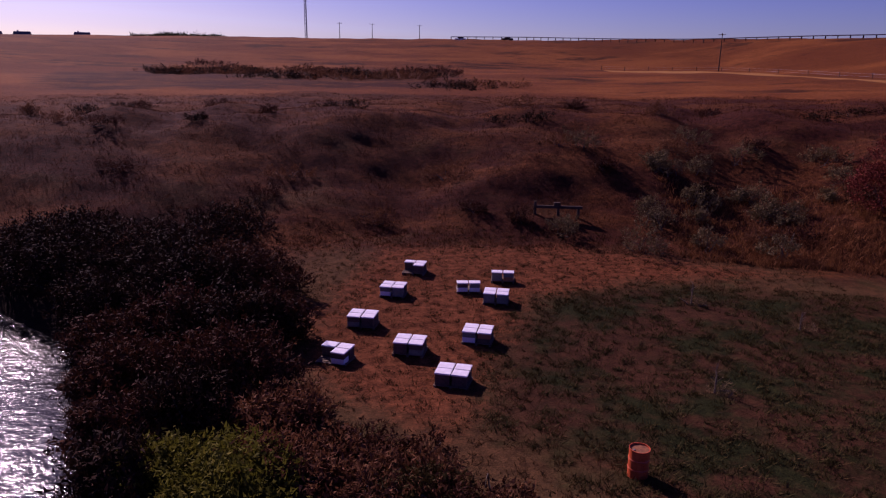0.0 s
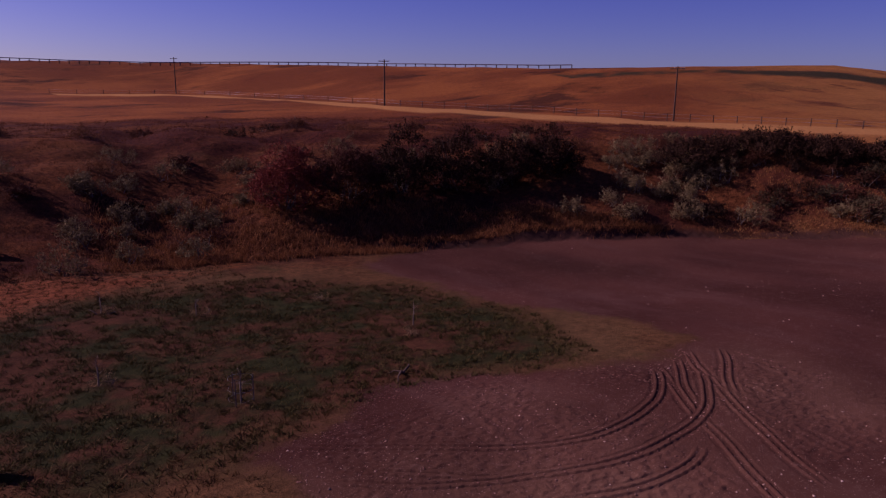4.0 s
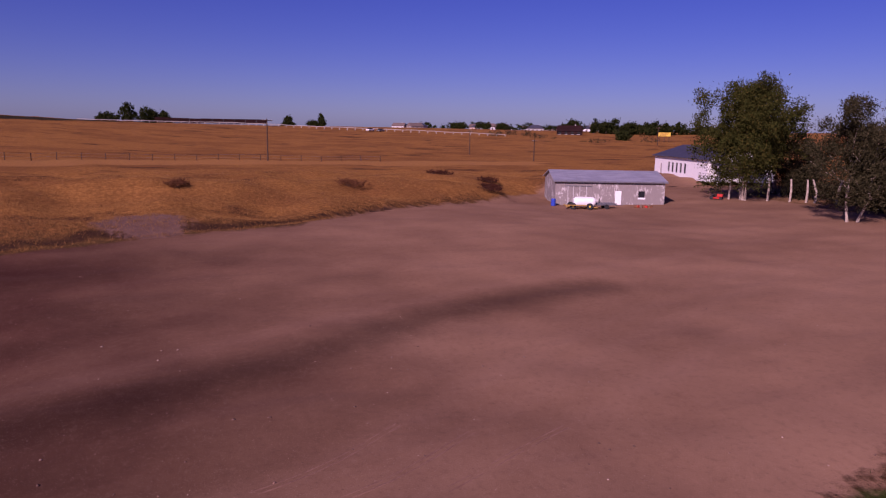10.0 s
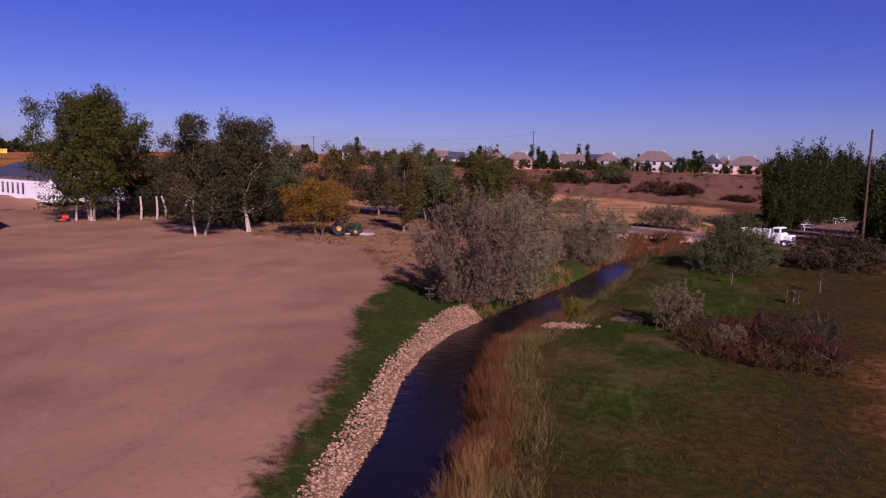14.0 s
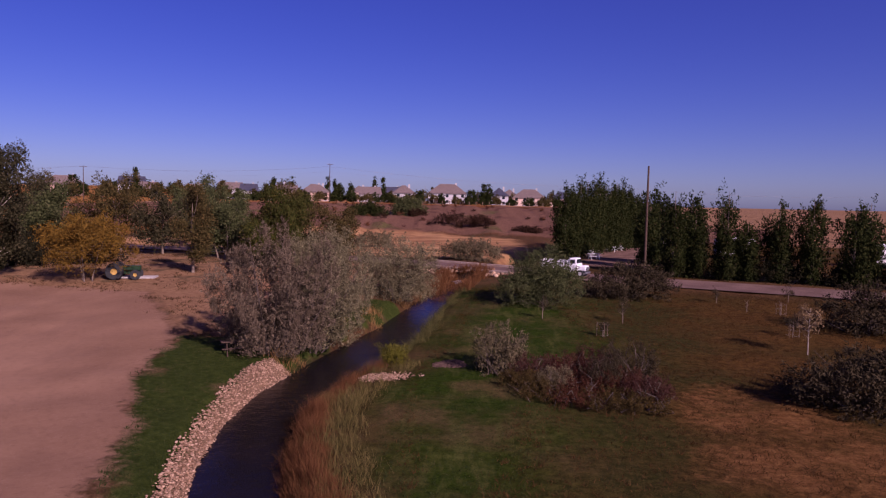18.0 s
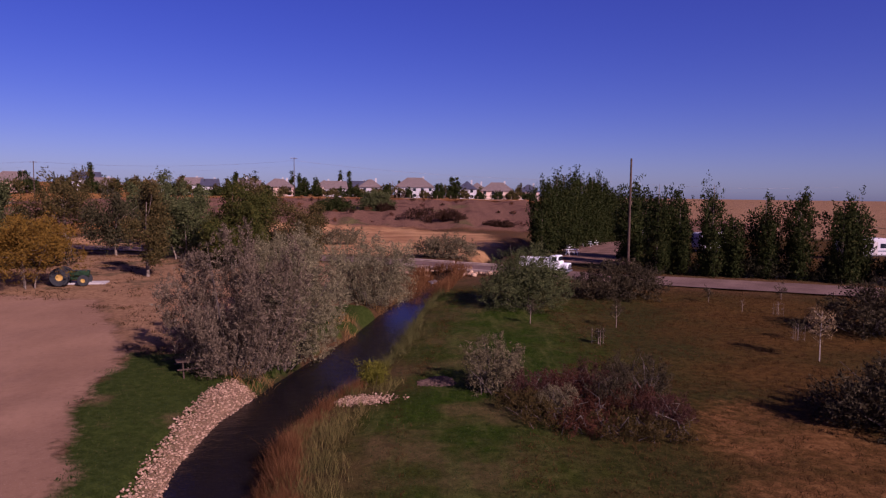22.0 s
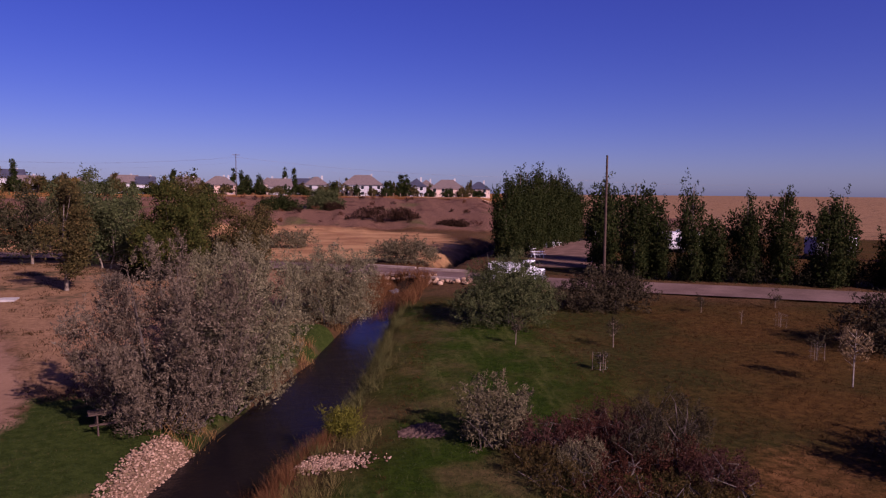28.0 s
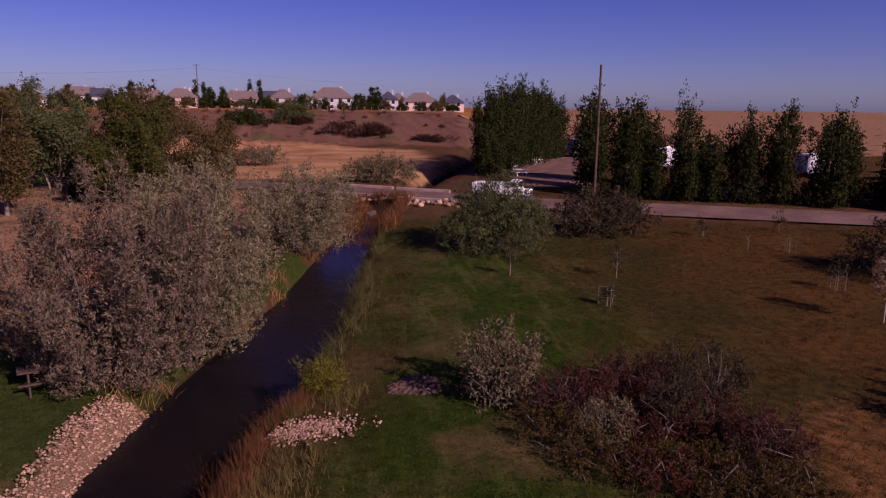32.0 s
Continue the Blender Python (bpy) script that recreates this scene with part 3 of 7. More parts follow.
M_CRIMSON = leafy("crimson_leaves", (0.0602, 0.012, 0.0103), (0.146, 0.0301, 0.0215), (0.232, 0.0645, 0.0344), 0.3)
M_DARKBUSH = leafy("dark_leaves", (0.0123, 0.00619, 0.00421), (0.0303, 0.0147, 0.0084), (0.0804, 0.0387, 0.0217), 0.12)
M_MAROON = leafy("maroon_leaves", (0.0263, 0.0103, 0.0065), (0.06, 0.0215, 0.0119), (0.124, 0.0484, 0.0215), 0.2)
M_WINE = leafy("wine_twigs", (0.0292, 0.0124, 0.00872), (0.0614, 0.026, 0.0186), (0.0936, 0.0465, 0.031), 0.2)
M_OLIVEBROWN = leafy("olive_brown_leaves", (0.0235, 0.0175, 0.00601), (0.0537, 0.0369, 0.0114), (0.104, 0.0604, 0.0168), 0.25)
M_LIME = leafy("lime_leaves", (0.0602, 0.0602, 0.00774), (0.12, 0.112, 0.0138), (0.189, 0.155, 0.0258), 0.5)
M_REED = leafy("rust_reeds", (0.055, 0.0216, 0.00864), (0.13, 0.0541, 0.021), (0.227, 0.115, 0.0433), 0.3)
M_REED2 = leafy("yellow_reeds", (0.0587, 0.0542, 0.015), (0.122, 0.098, 0.0301), (0.209, 0.143, 0.0526), 0.35)
M_STRAW = leafy("straw_blades", (0.12, 0.0645, 0.0224), (0.258, 0.142, 0.0499), (0.387, 0.232, 0.086), 0.35)
M_GRASS = leafy("green_blades", (0.0165, 0.0275, 0.0066), (0.033, 0.0484, 0.0132), (0.0826, 0.066, 0.022), 0.35)


# ---- ground: one sheet to the horizon ----
def axis_steps(lo, hi, step, far):
    mid = list(np.arange(lo, hi + 0.01, step))
    out, v, s = [], hi, step
    while v < far:
        s *= 1.11
        v += s
        out.append(v)
    back, v, s = [], lo, step
    while v > -far:
        s *= 1.11
        v -= s
        back.append(v)
    return np.array(back[::-1] + mid + out)


gx, gy = axis_steps(-60, 40, 0.5, 3600), axis_steps(-86, 70, 0.5, 3600)
X, Y = np.meshgrid(gx, gy)
Zg = land(X, Y)
ids = np.arange(X.size).reshape(X.shape)
faces = np.stack([ids[:-1, :-1], ids[:-1, 1:], ids[1:, 1:], ids[1:, :-1]], -1).reshape(-1, 4)
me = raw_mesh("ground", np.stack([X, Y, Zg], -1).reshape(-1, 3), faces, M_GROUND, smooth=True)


def near_line(x, y, line):
    """Metres to a line."""
    best = np.full(np.shape(x), 1e9)
    P = np.array(line, float)
    for a, b in zip(P, P[1:]):
        d = b - a
        u = np.clip(((x - a[0]) * d[0] + (y - a[1]) * d[1]) / (d @ d), 0, 1)
        best = np.minimum(best, np.hypot(x - a[0] - u * d[0], y - a[1] - u * d[1]))
    return best


MEADOW = ((-3, 14), (-3, 70), (20, 67), (45, 60), (52, 14))
TAN = ((-72, 74), (-48, 67), (-38, 62), (-27, 60), (-22, 51), (-18.5, 45), (-14, 47), (-9.5, 58), (-8, 76), (-14, 89), (-40, 98), (-62, 97))
RUTS = (((-12.8, -9), (-13.1, -6.3), (-14.7, -0.7), (-18, 4.1), (-23.3, 12.9), (-27.6, 22.6), (-34, 36)), ((-12, -7), (-12.6, -4.1), (-13.5, 0.6), (-16, 4.8), (-20.4, 12.2), (-26, 24), (-33.1, 40)),
        ((-20, -18), (-23.4, -9.6), (-28.4, 0.1), (-33.7, 14.5), (-36.6, 27.9), (-42, 44)), ((-10, -4), (-13.2, 3.3), (-16.4, 11), (-20.1, 18.9), (-26.2, 34), (-33.1, 48.2)))
ROCKBED = ((-4.6, 8.6), (-6.9, 11.5), (-8.6, 16), (-9.3, 21.2), (-10.4, 25.2), (-11.5, 32.5), (-11.7, 38.4), (-11.0, 40.6), (-9.4, 41), (-9.7, 38.8), (-10.0, 32), (-9.0, 24.8), (-7.4, 18.2), (-5.1, 12.5), (-3.4, 9.4))
WET = ((-20.2, -9.8), (-21, -7.7), (-22, -5.3), (-23.1, -3.1), (-24, -0.7), (-26.4, 3.7), (-28.2, 7.1), (-30.5, 14.4), (-31.2, 19.3))
GOLD_PATCH = ((9.3, 35.4), (8.4, 29.5), (7.4, 24.5), (12.3, 22), (16, 24), (16, 30), (14.4, 34.8), (12.3, 36.5))
PAD = ((15, 89), (23, 88), (28.5, 104), (39, 136), (31, 140), (22, 125))
VERGE = ((222, 233, 240, 246, 252, 259, 270), (0.83, 0.855, 0.77, 0.70, 0.74, 0.82, 0.9), (0.87, 0.89, 0.83, 0.78, 0.83, 0.93, 0.97))


def ground_masks(xr, yr):
    """How much of each surface lies at a point."""
    rr = np.hypot(xr, yr)
    pol = polar(xr, yr)
    az = np.degrees(np.arctan2(xr, yr)) % 360
    bd, bw = bed(xr, yr)
    west = smooth((az - 222) / 20) * (1 - smooth((az - 335) / 15))
    south = smooth((az - 108) / 10) * (1 - smooth((az - 250) / 12))
    return {
        "gravel": inside(xr, yr, YARD),
        # damp soil plus the painted dimness of ground seen against the sun
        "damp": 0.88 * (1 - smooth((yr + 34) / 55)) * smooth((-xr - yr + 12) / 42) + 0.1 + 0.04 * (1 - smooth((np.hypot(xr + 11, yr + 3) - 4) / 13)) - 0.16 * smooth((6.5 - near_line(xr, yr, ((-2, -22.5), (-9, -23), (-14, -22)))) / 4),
        "wetline": np.maximum.reduce([1.25 - near_line(xr, yr, WET), 0.5 - near_line(xr, yr, ((-20.1, -9.7), (-21.3, -6.3))), 0.9 - np.hypot(xr + 16.6, yr + 14.0), 1.6 - near_line(xr, yr, ((-24.4, -40.4), (-26.4, -36.1))) * 0.7, 1.3 - np.hypot(xr + 17.2, yr + 14) * 0.8, 1.0 - np.hypot(xr + 18.7, yr + 15.4) * 0.8]),
        "green": inside(xr, yr, LAWNS[1]),
        "rough": inside(xr, yr, LAWNS[2]),
        "rusty": smooth(((xr - 6) - (yr - 33) * 0.25) / 9),
        "strip": inside(xr, yr, LAWNS[0]),
        "straw": inside(xr, yr, HIVE_PATCH),
        "sand": inside(xr, yr, SAND),
        "gold": np.where(az > 108, np.where(west > 0.5, (rr - pol[0]) * 0.5, -6), -6) + 7 * south * smooth((rr - pol[1] - 4) / 12) + 9 * (1 - smooth((np.abs((az - 10 + 180) % 360 - 180) - 20) / 50)) * smooth((rr - 150) / 20),
        "russet": np.maximum(south * smooth((rr - pol[1] + 12) / 12) * (1 - smooth((az - 226) / 26)), (1 - smooth((np.abs((az - 0 + 180) % 360 - 180) - 18) / 10)) * 0.85 * smooth((rr - 164) / 9) * (1 - smooth((rr - 238) / 8))),
        "stubble": np.where((az > 186) & (az < 300), 9 - np.abs(rr - pol[3] + 12 - 6 * west), -9),
        "scrub": np.maximum(np.clip(np.minimum(rr - pol[0] + 1, pol[1] + 26 - rr) * 0.7 + 1, -8, 5) - 14 * (1 - smooth((az - 108) / 12) * (1 - smooth((az - 234) / 16))), np.maximum(-8 + 8.5 * west * (1 - smooth(np.abs(rr - pol[3] - 26) / 22)), -8 + 14 * (1 - smooth((np.abs(az - 161) - 9) / 11)) * (1 - smooth((np.abs(rr - 152) - 20) / 26)))) - 1.0 * west,
        "mud": bw + 0.55 - bd,
        "rockbed": np.maximum(inside(xr, yr, ROCKBED), 0.5 - np.hypot((xr + 4.4) / 1.4, (yr - 37.4) / 0.8)),
        "meadow": np.maximum(inside(xr, yr, MEADOW), inside(xr, yr, CAMP)),
        "tan": np.maximum(inside(xr, yr, TAN), 6 - 10 * (1 - smooth((rr - 150) / 20)) - 10 * smooth((np.abs(az - 42) - 26) / 8)),
        "cut": np.where(xr < -18, 0.45 - np.abs(rr - pol[0] - 0.2 - 0.5 * waves(xr, yr, 5, 71)), -2),
        "bare": 2.6 - np.hypot((xr + 55.5) * 0.9, (yr + 5.5) * 0.75),
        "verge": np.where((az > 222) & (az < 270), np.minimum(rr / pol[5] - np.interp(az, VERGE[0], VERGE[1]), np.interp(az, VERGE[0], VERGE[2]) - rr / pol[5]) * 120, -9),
        "rut": 0.55 - np.minimum.reduce([near_line(xr, yr, q) for q in RUTS]),
        "lumpy": 5 - near_line(xr, yr, ((-4, -22), (-9, -23), (-14, -22))),
        "terrace": np.where((az > 330) | (az < 24), np.minimum(rr - 163 + 0.05 * (xr + 10), 231 - rr) * 0.6, -9),
        "pad": inside(xr, yr, PAD),
        "parched": inside(xr, yr, GOLD_PATCH),
    }


def paint_masks(me, xs, ys):
    for key, v in ground_masks(xs, ys).items():
        at = me.attributes.new(key, "FLOAT", "POINT")
        at.data.foreach_set("value", np.ascontiguousarray(v, dtype=np.float32))


paint_masks(me, X.ravel(), Y.ravel())
solo("ground", me, label="gravel yard, lawns and dry grassland", category="ground", kind="structure")


# ---- stream ----
def ribbon(name, line, widths, mat, lift, level=None, step=1.0, cross=7, crown=0.0, wobble=0.0):
    """A strip along a line, laid at the land's height or at a given level."""
    P, W = np.array(line, float), np.array(widths, float)
    seg = np.r_[0, np.cumsum(np.hypot(*np.diff(P, axis=0).T))]
    s = np.arange(0, seg[-1], step)
    from_x, from_y, w = np.interp(s, seg, P[:, 0]), np.interp(s, seg, P[:, 1]), np.interp(s, seg, W)
    for _ in range(3):
        from_x[1:-1], from_y[1:-1] = (from_x[:-2] + from_x[2:] + 2 * from_x[1:-1]) / 4, (from_y[:-2] + from_y[2:] + 2 * from_y[1:-1]) / 4
    dx, dy = np.gradient(from_x), np.gradient(from_y)
    l = np.hypot(dx, dy)
    u = np.linspace(-1, 1, cross)
    w = w[:, None] + wobble * np.sin(s * 0.9)[:, None] * np.sign(u)
    xs, ys = from_x[:, None] - dy[:, None] / l[:, None] * u * w, from_y[:, None] + dx[:, None] / l[:, None] * u * w
    zs = land(xs, ys) + lift + crown * (1 - u * u) if level is None else level(xs, ys)
    ids = np.arange(xs.size).reshape(xs.shape)
    f = np.stack([ids[:-1, :-1], ids[1:, :-1], ids[1:, 1:], ids[:-1, 1:]], -1).reshape(-1, 4)[:, ::-1]
    return raw_mesh(name, np.stack([xs, ys, zs], -1).reshape(-1, 3), f, mat, smooth=True)


def water_material():
    n = Nodes("water", 0.12, 0.14)
    ripple = n.math("ADD", n.noise(1.6, 3, 0.5), n.math("MULTIPLY", n.noise(7.0, 3, 0.6), 0.45))
    n.b.inputs["IOR"].default_value = 1.33
    return n.done(n.mix(n.noise(0.3, 3), (0.004, 0.004, 0.006), (0.012, 0.008, 0.007)), n.bump(ripple, 0.42, 0.08))


M_WATER = water_material()
solo("water", ribbon("water", BED[:22], [w + 1.3 for w in BED_W[:22]], M_WATER, 0, level=lambda x, y: np.interp(y, *LEVEL) - 1.12, cross=5), label="dark stream with small ripples", category="stream", kind="structure")

# ---- gravel road ----
M_ROAD = mottled("road_gravel", (0.088, 0.0528, 0.0405), (0.176, 0.11, 0.0862), 0.4, 0.95, 0.1, 9, 0.5, 0.03)
road_z = lambda x, y: np.interp(y, *LEVEL) + 0.14 + 0.0 * x
solo("road", ribbon("road", ROAD, [3.1] * len(ROAD), M_ROAD, 0.1, level=road_z, step=1.5, cross=5), label="pale gravel road over the stream", category="road", kind="structure")


# pale path along the top of the terrace
M_PATH = mottled("pale_path", (0.299, 0.194, 0.123), (0.44, 0.308, 0.211), 0.4, 0.95, 0.1)
PATH = [(math.sin(radians(a)) * 234, math.cos(radians(a)) * 234) for a in range(-34, 14, 2)]
solo("path", ribbon("path", PATH, [1.3] * len(PATH), M_PATH, 0.12, step=3.0, cross=3), label="pale path along the top of the slope", category="path", kind="structure")


# ---- trees and shrubs ----
def shrub(at, blobs, count, size, mat, seed, label, category="bush", name="bush", group="", slim=0.45, twigs=9, hollow=0.45, up=0.3, plume=3.2, fat=1.5):
    """Several stems from the ground and a leafy crown."""
    rng = np.random.default_rng(seed)
    t = thing(name, on(*at), 0, label, category, group)
    B = np.array(blobs, float)
    lines = []
    for i in range(twigs):
        b = B[rng.integers(len(B))]
        tip = b[:3] + rng.normal(size=3) * b[3:] * 0.45
        r = 0.03 + 0.02 * b[5]
        foot = np.array([b[0] * 0.35 + rng.normal() * 0.25, b[1] * 0.35 + rng.normal() * 0.25, -0.15])
        mid = foot * 0.5 + tip * 0.5 + rng.normal(size=3) * 0.25
        lines.append([(*foot, r), (*mid, r * 0.6), (*tip, r * 0.2)])
    tagged(part("branchwork", tube_mesh("branchwork", lines, M_TWIG, 5), t), kind="stuff")
    part("crown", leaves("crown", blobs, count, size, mat, rng, slim, hollow, up=up, plume=plume, fat=fat), t)
    return t


def tree(at, tall, wide, count, size, leaf, bark, seed, label, name="tree", group="", bole=0.3, trunks=1, lobes=9, lean=0.0, slim=0.6, plume=1.7, fat=2.2, full=1.25):
    """A tapered trunk that forks into limbs, each of which carries a lobe of leaves."""
    rng = np.random.default_rng(seed)
    t = thing(name, on(*at), 0, label, "tree", group)
    lines, blobs = [], []
    for k in range(trunks):
        a = rng.random() * 6.28
        off = np.array([math.cos(a), math.sin(a), 0]) * (0.5 * (trunks > 1))
        r0 = 0.02 * tall / math.sqrt(trunks)
        fork = off * 2.0 + np.array([rng.normal() * lean, rng.normal() * lean, tall * bole])
        top = off * 3.0 + np.array([rng.normal() * lean * 2, rng.normal() * lean * 2, tall * 0.82])
        lines.append([(*(off + (0, 0, -0.2)), r0 * 1.25), (*(off * 1.1 + (0, 0, 0.4)), r0), (*fork, r0 * 0.75), (*(fork * 0.5 + top * 0.5 + rng.normal(size=3) * 0.25), r0 * 0.5), (*top, r0 * 0.12)])
        for i in range(lobes):
            h = bole + (0.96 - bole) * (i + 0.6) / lobes
            b = rng.random() * 6.28
            reach = wide * 0.5 * (0.35 + 0.5 * math.sin(math.pi * min(1, (h - bole) / (1 - bole) * 0.85 + 0.12))) * (0.75 + 0.5 * rng.random())
            root = fork + (top - fork) * max(0, (h - bole) / (1 - bole) - 0.22)
            tip = np.array([off[0] * 2 + math.cos(b) * reach, off[1] * 2 + math.sin(b) * reach, tall * h * 0.97])
            lines.append([(*root, r0 * 0.35), (*(root * 0.45 + tip * 0.55 + (0, 0, -0.2)), r0 * 0.2), (*tip, r0 * 0.06)])
            s = wide * (0.1 + 0.06 * rng.random()) * full
            for f in (0.5, 0.78, 1.05):
                c = root + (tip - root) * f + rng.normal(size=3) * s * (0.5, 0.5, 0.4) + (0, 0, s * 0.5 * f)
                q = s * (1.15 - 0.35 * f) * (0.8 + 0.4 * rng.random())
                blobs.append((*c, q, q, q * (1.1 + 0.5 * rng.random())))
    for k, line in enumerate(lines):
        stem = k % (lobes + 1) == 0
        part("trunk" if stem else "limb", tube_mesh("trunk" if stem else "limb", [line], bark, 8 if stem else 6), t)
    part("crown", leaves("crown", blobs, int(count * 1.35), size * 0.8, leaf, rng, slim, 0.2, plume=plume * 1.5, fat=fat * 1.05, up=0.7), t)
    return t


def lumps(rng, w, d, h, n, lift=0.3):
    """Lobes that fill a dome w x d x h with an uneven outline."""
    out = []
    for _ in range(n):
        a, r = rng.random() * 6.28, math.sqrt(rng.random())
        x, y = math.cos(a) * r * w * 0.34, math.sin(a) * r * d * 0.34
        s = 0.2 + 0.1 * rng.random()
        top = h * (1 - 0.55 * r * r) * (0.8 + 0.3 * rng.random())
        z = lift * h + (top - s * h - lift * h) * rng.random() ** 0.6
        out.append((x, y, max(z, s * h * 0.8), s * w, s * d, s * h))
    return out


def plumes(rng, w, d, h, n, thick=0.13, flare=1.3):
    """Upright leafy shoots that rise side by side from a broad foot, with gaps between them."""
    out = []
    for i in range(n):
        a, r = i * 2.4 + 0.5 * rng.random(), math.sqrt((i + rng.random()) / n)
        bx, by = math.cos(a) * r * w * 0.35, math.sin(a) * r * d * 0.35
        top = h * (1 - 0.34 * r ** 3) * (0.78 + 0.26 * rng.random())
        tx, ty = bx * flare + rng.normal() * 0.04 * w, by * (flare + 0.15) + rng.normal() * 0.04 * d
        s = thick * (0.75 + 0.5 * rng.random())
        for f in (0.14, 0.36, 0.6, 0.8, 0.93):
            k = s * (1.15 - 0.55 * f * f)
            out.append((bx + (tx - bx) * f, by + (ty - by) * f, top * f * 0.95, k * w * 0.8, k * d * 0.8, top * 0.13))
    return out


R = np.random.default_rng(11)
# silver-leaved olives beside the stream
shrub((-11.3, 42.5), plumes(R, 6.6, 6.2, 7.2, 30, 0.112, 1.75), 96000, 0.09, M_GREYOLIVE, 21, "large purple-grey olive bush leaning over the stream", slim=0.38, twigs=50, up=0.9, hollow=0.35, plume=4.0, fat=0.95)
shrub((-9.5, 45.2), plumes(R, 5.4, 5.2, 7.4, 22, 0.118, 1.8), 60000, 0.092, M_OLIVE, 20, "tall silver-green olive bush at the water's edge", slim=0.38, twigs=36, up=0.9, hollow=0.35, plume=4.0, fat=0.95)
shrub((-10.4, 53.0), plumes(R, 5.8, 5.8, 6.8, 22, 0.115, 1.8), 46000, 0.1, M_OLIVE, 22, "silver-grey olive bush behind the largest one", slim=0.4, twigs=18, up=0.7, hollow=0.15, plume=3.6)
shrub((-5.8, 62.0), plumes(R, 7.2, 6.0, 5.6, 26, 0.12), 46000, 0.1, M_OLIVE, 23, "rounded silver-grey olive bush near the bridge", slim=0.4, twigs=18, up=0.6, hollow=0.15, plume=3.6)
# willow and low bushes before the road
shrub((6.4, 59.2), lumps(R, 7.2, 6.2, 5.2, 40, 0.1), 60000, 0.105, M_WILLOW, 24, "rounded grey-green willow on the lawn", slim=0.35, twigs=16, hollow=0.25)
shrub((14.4, 63.6), lumps(R, 8.4, 4, 3.1, 26, 0.1), 18000, 0.14, M_DARKSAGE, 25, "low grey bush along the road", twigs=14, hollow=0.25)
# red and grey thicket on the lawn
shrub((1.4, 38.4), plumes(R, 2.8, 2.8, 2.6, 14, 0.14), 9000, 0.09, M_SAGE, 26, "tall sage-green shrub at the end of the lawn thicket", twigs=24, up=0.9, hollow=0.1, plume=4)
THICKET = ((3.6, 37.6, 2.8, 1.75, M_WINE, "wine-red bare scrub of the lawn thicket"), (5.7, 37.9, 2.4, 1.5, M_RED, "dull red scrub of the lawn thicket"), (7.0, 38.2, 2.6, 2.1, M_WINE, "purple-brown twiggy shrub of the thicket"), (9.4, 37.6, 2.8, 2.4, M_DARKSAGE, "grey-green shrub at the far end of the thicket"),
           (2.9, 35.7, 2.6, 1.1, M_OLIVEBROWN, "olive-brown low scrub of the thicket"), (4.6, 35.7, 1.8, 1.5, M_SAGE, "pale sage shrub inside the thicket"), (6.1, 35.6, 2.2, 1.2, M_MAROON, "dark hollow scrub inside the thicket"), (7.3, 35.9, 1.6, 1.9, M_DARKSAGE, "upright grey shrub inside the thicket"), (8.6, 35.6, 2.8, 1.5, M_MAROON, "dark maroon scrub of the thicket"),
           (9.3, 34.0, 2.4, 1.5, M_WINE, "wine-red feathery scrub at the thicket's edge"), (3.7, 34.1, 2.6, 0.85, M_OLIVEBROWN, "rust-green weeds before the thicket"), (5.4, 33.4, 2.8, 0.9, M_MAROON, "low dark weeds before the thicket"), (7.0, 32.8, 2.8, 0.85, M_OLIVEBROWN, "low olive weeds before the thicket"), (8.4, 32.4, 2.6, 0.7, M_OLIVEBROWN, "low olive weeds before the thicket"))
for i, (x, y, w, h, m, lab) in enumerate(THICKET):
    h *= 0.86 if "grey" in lab else 0.68
    shrub((1.1 + (x - 1.4) * 0.85, y), plumes(R, w * 1.15, w * 1.15, h, 20 if h > 0.7 else 24, 0.1), int(3600 + 2000 * w * h), 0.056, m, 270 + i, lab, twigs=34, up=0.9, hollow=0.1, plume=4)
shrub((17.6, 33.6), lumps(R, 6.4, 5.5, 3.3, 26, 0.08), 20000, 0.12, M_DARKSAGE, 29, "grey-brown bush in dry grass", twigs=20, hollow=0.15)
shrub((27.6, 50.6), lumps(R, 7.0, 6, 3.8, 24, 0.08), 16000, 0.14, M_DARKSAGE, 30, "grey-brown rounded bush near the road", twigs=18, hollow=0.15)
# trees of the yard's far end
tree((-67.2, 68), 13.5, 9.8, 60000, 0.24, M_COTTON, M_PALEBARK, 31, "tall green cottonwood with pale trunks at the yard", "cottonwood", trunks=3, lobes=11, bole=0.3, full=1.55)
tree((-46.2, 61), 10.4, 7.0, 30000, 0.2, M_GREYGREEN, M_PALEBARK, 32, "leaning cottonwood with a thin dull crown", "cottonwood", trunks=2, lobes=11, lean=0.5, bole=0.22, full=1.4)
tree((-42.8, 65.5), 11.6, 6.6, 30000, 0.2, M_GREYGREEN, M_PALEBARK, 33, "ragged dull-green cottonwood beside the yard", "cottonwood", trunks=2, lobes=12, lean=0.4, bole=0.18, full=1.4)
tree((-34.8, 65.6), 4.6, 6.6, 17000, 0.16, M_YELLOW, M_BARK, 34, "broad low tree with yellow autumn leaves", "yellow_tree", trunks=4, lobes=7, bole=0.5)
tree((-27.8, 73), 8.6, 3.6, 11000, 0.18, M_DULL, M_BARK, 35, "slim dull-green tree in dry grass", lobes=11, bole=0.16)
tree((-21.6, 80.5), 7.4, 7.5, 22000, 0.2, M_COTTON, M_BARK, 36, "leafy green tree behind the olives", lobes=10, bole=0.2)
tree((-15.5, 86), 5.6, 7, 14000, 0.2, M_DULL, M_BARK, 37, "dark rounded tree near the road", lobes=9, bole=0.15)
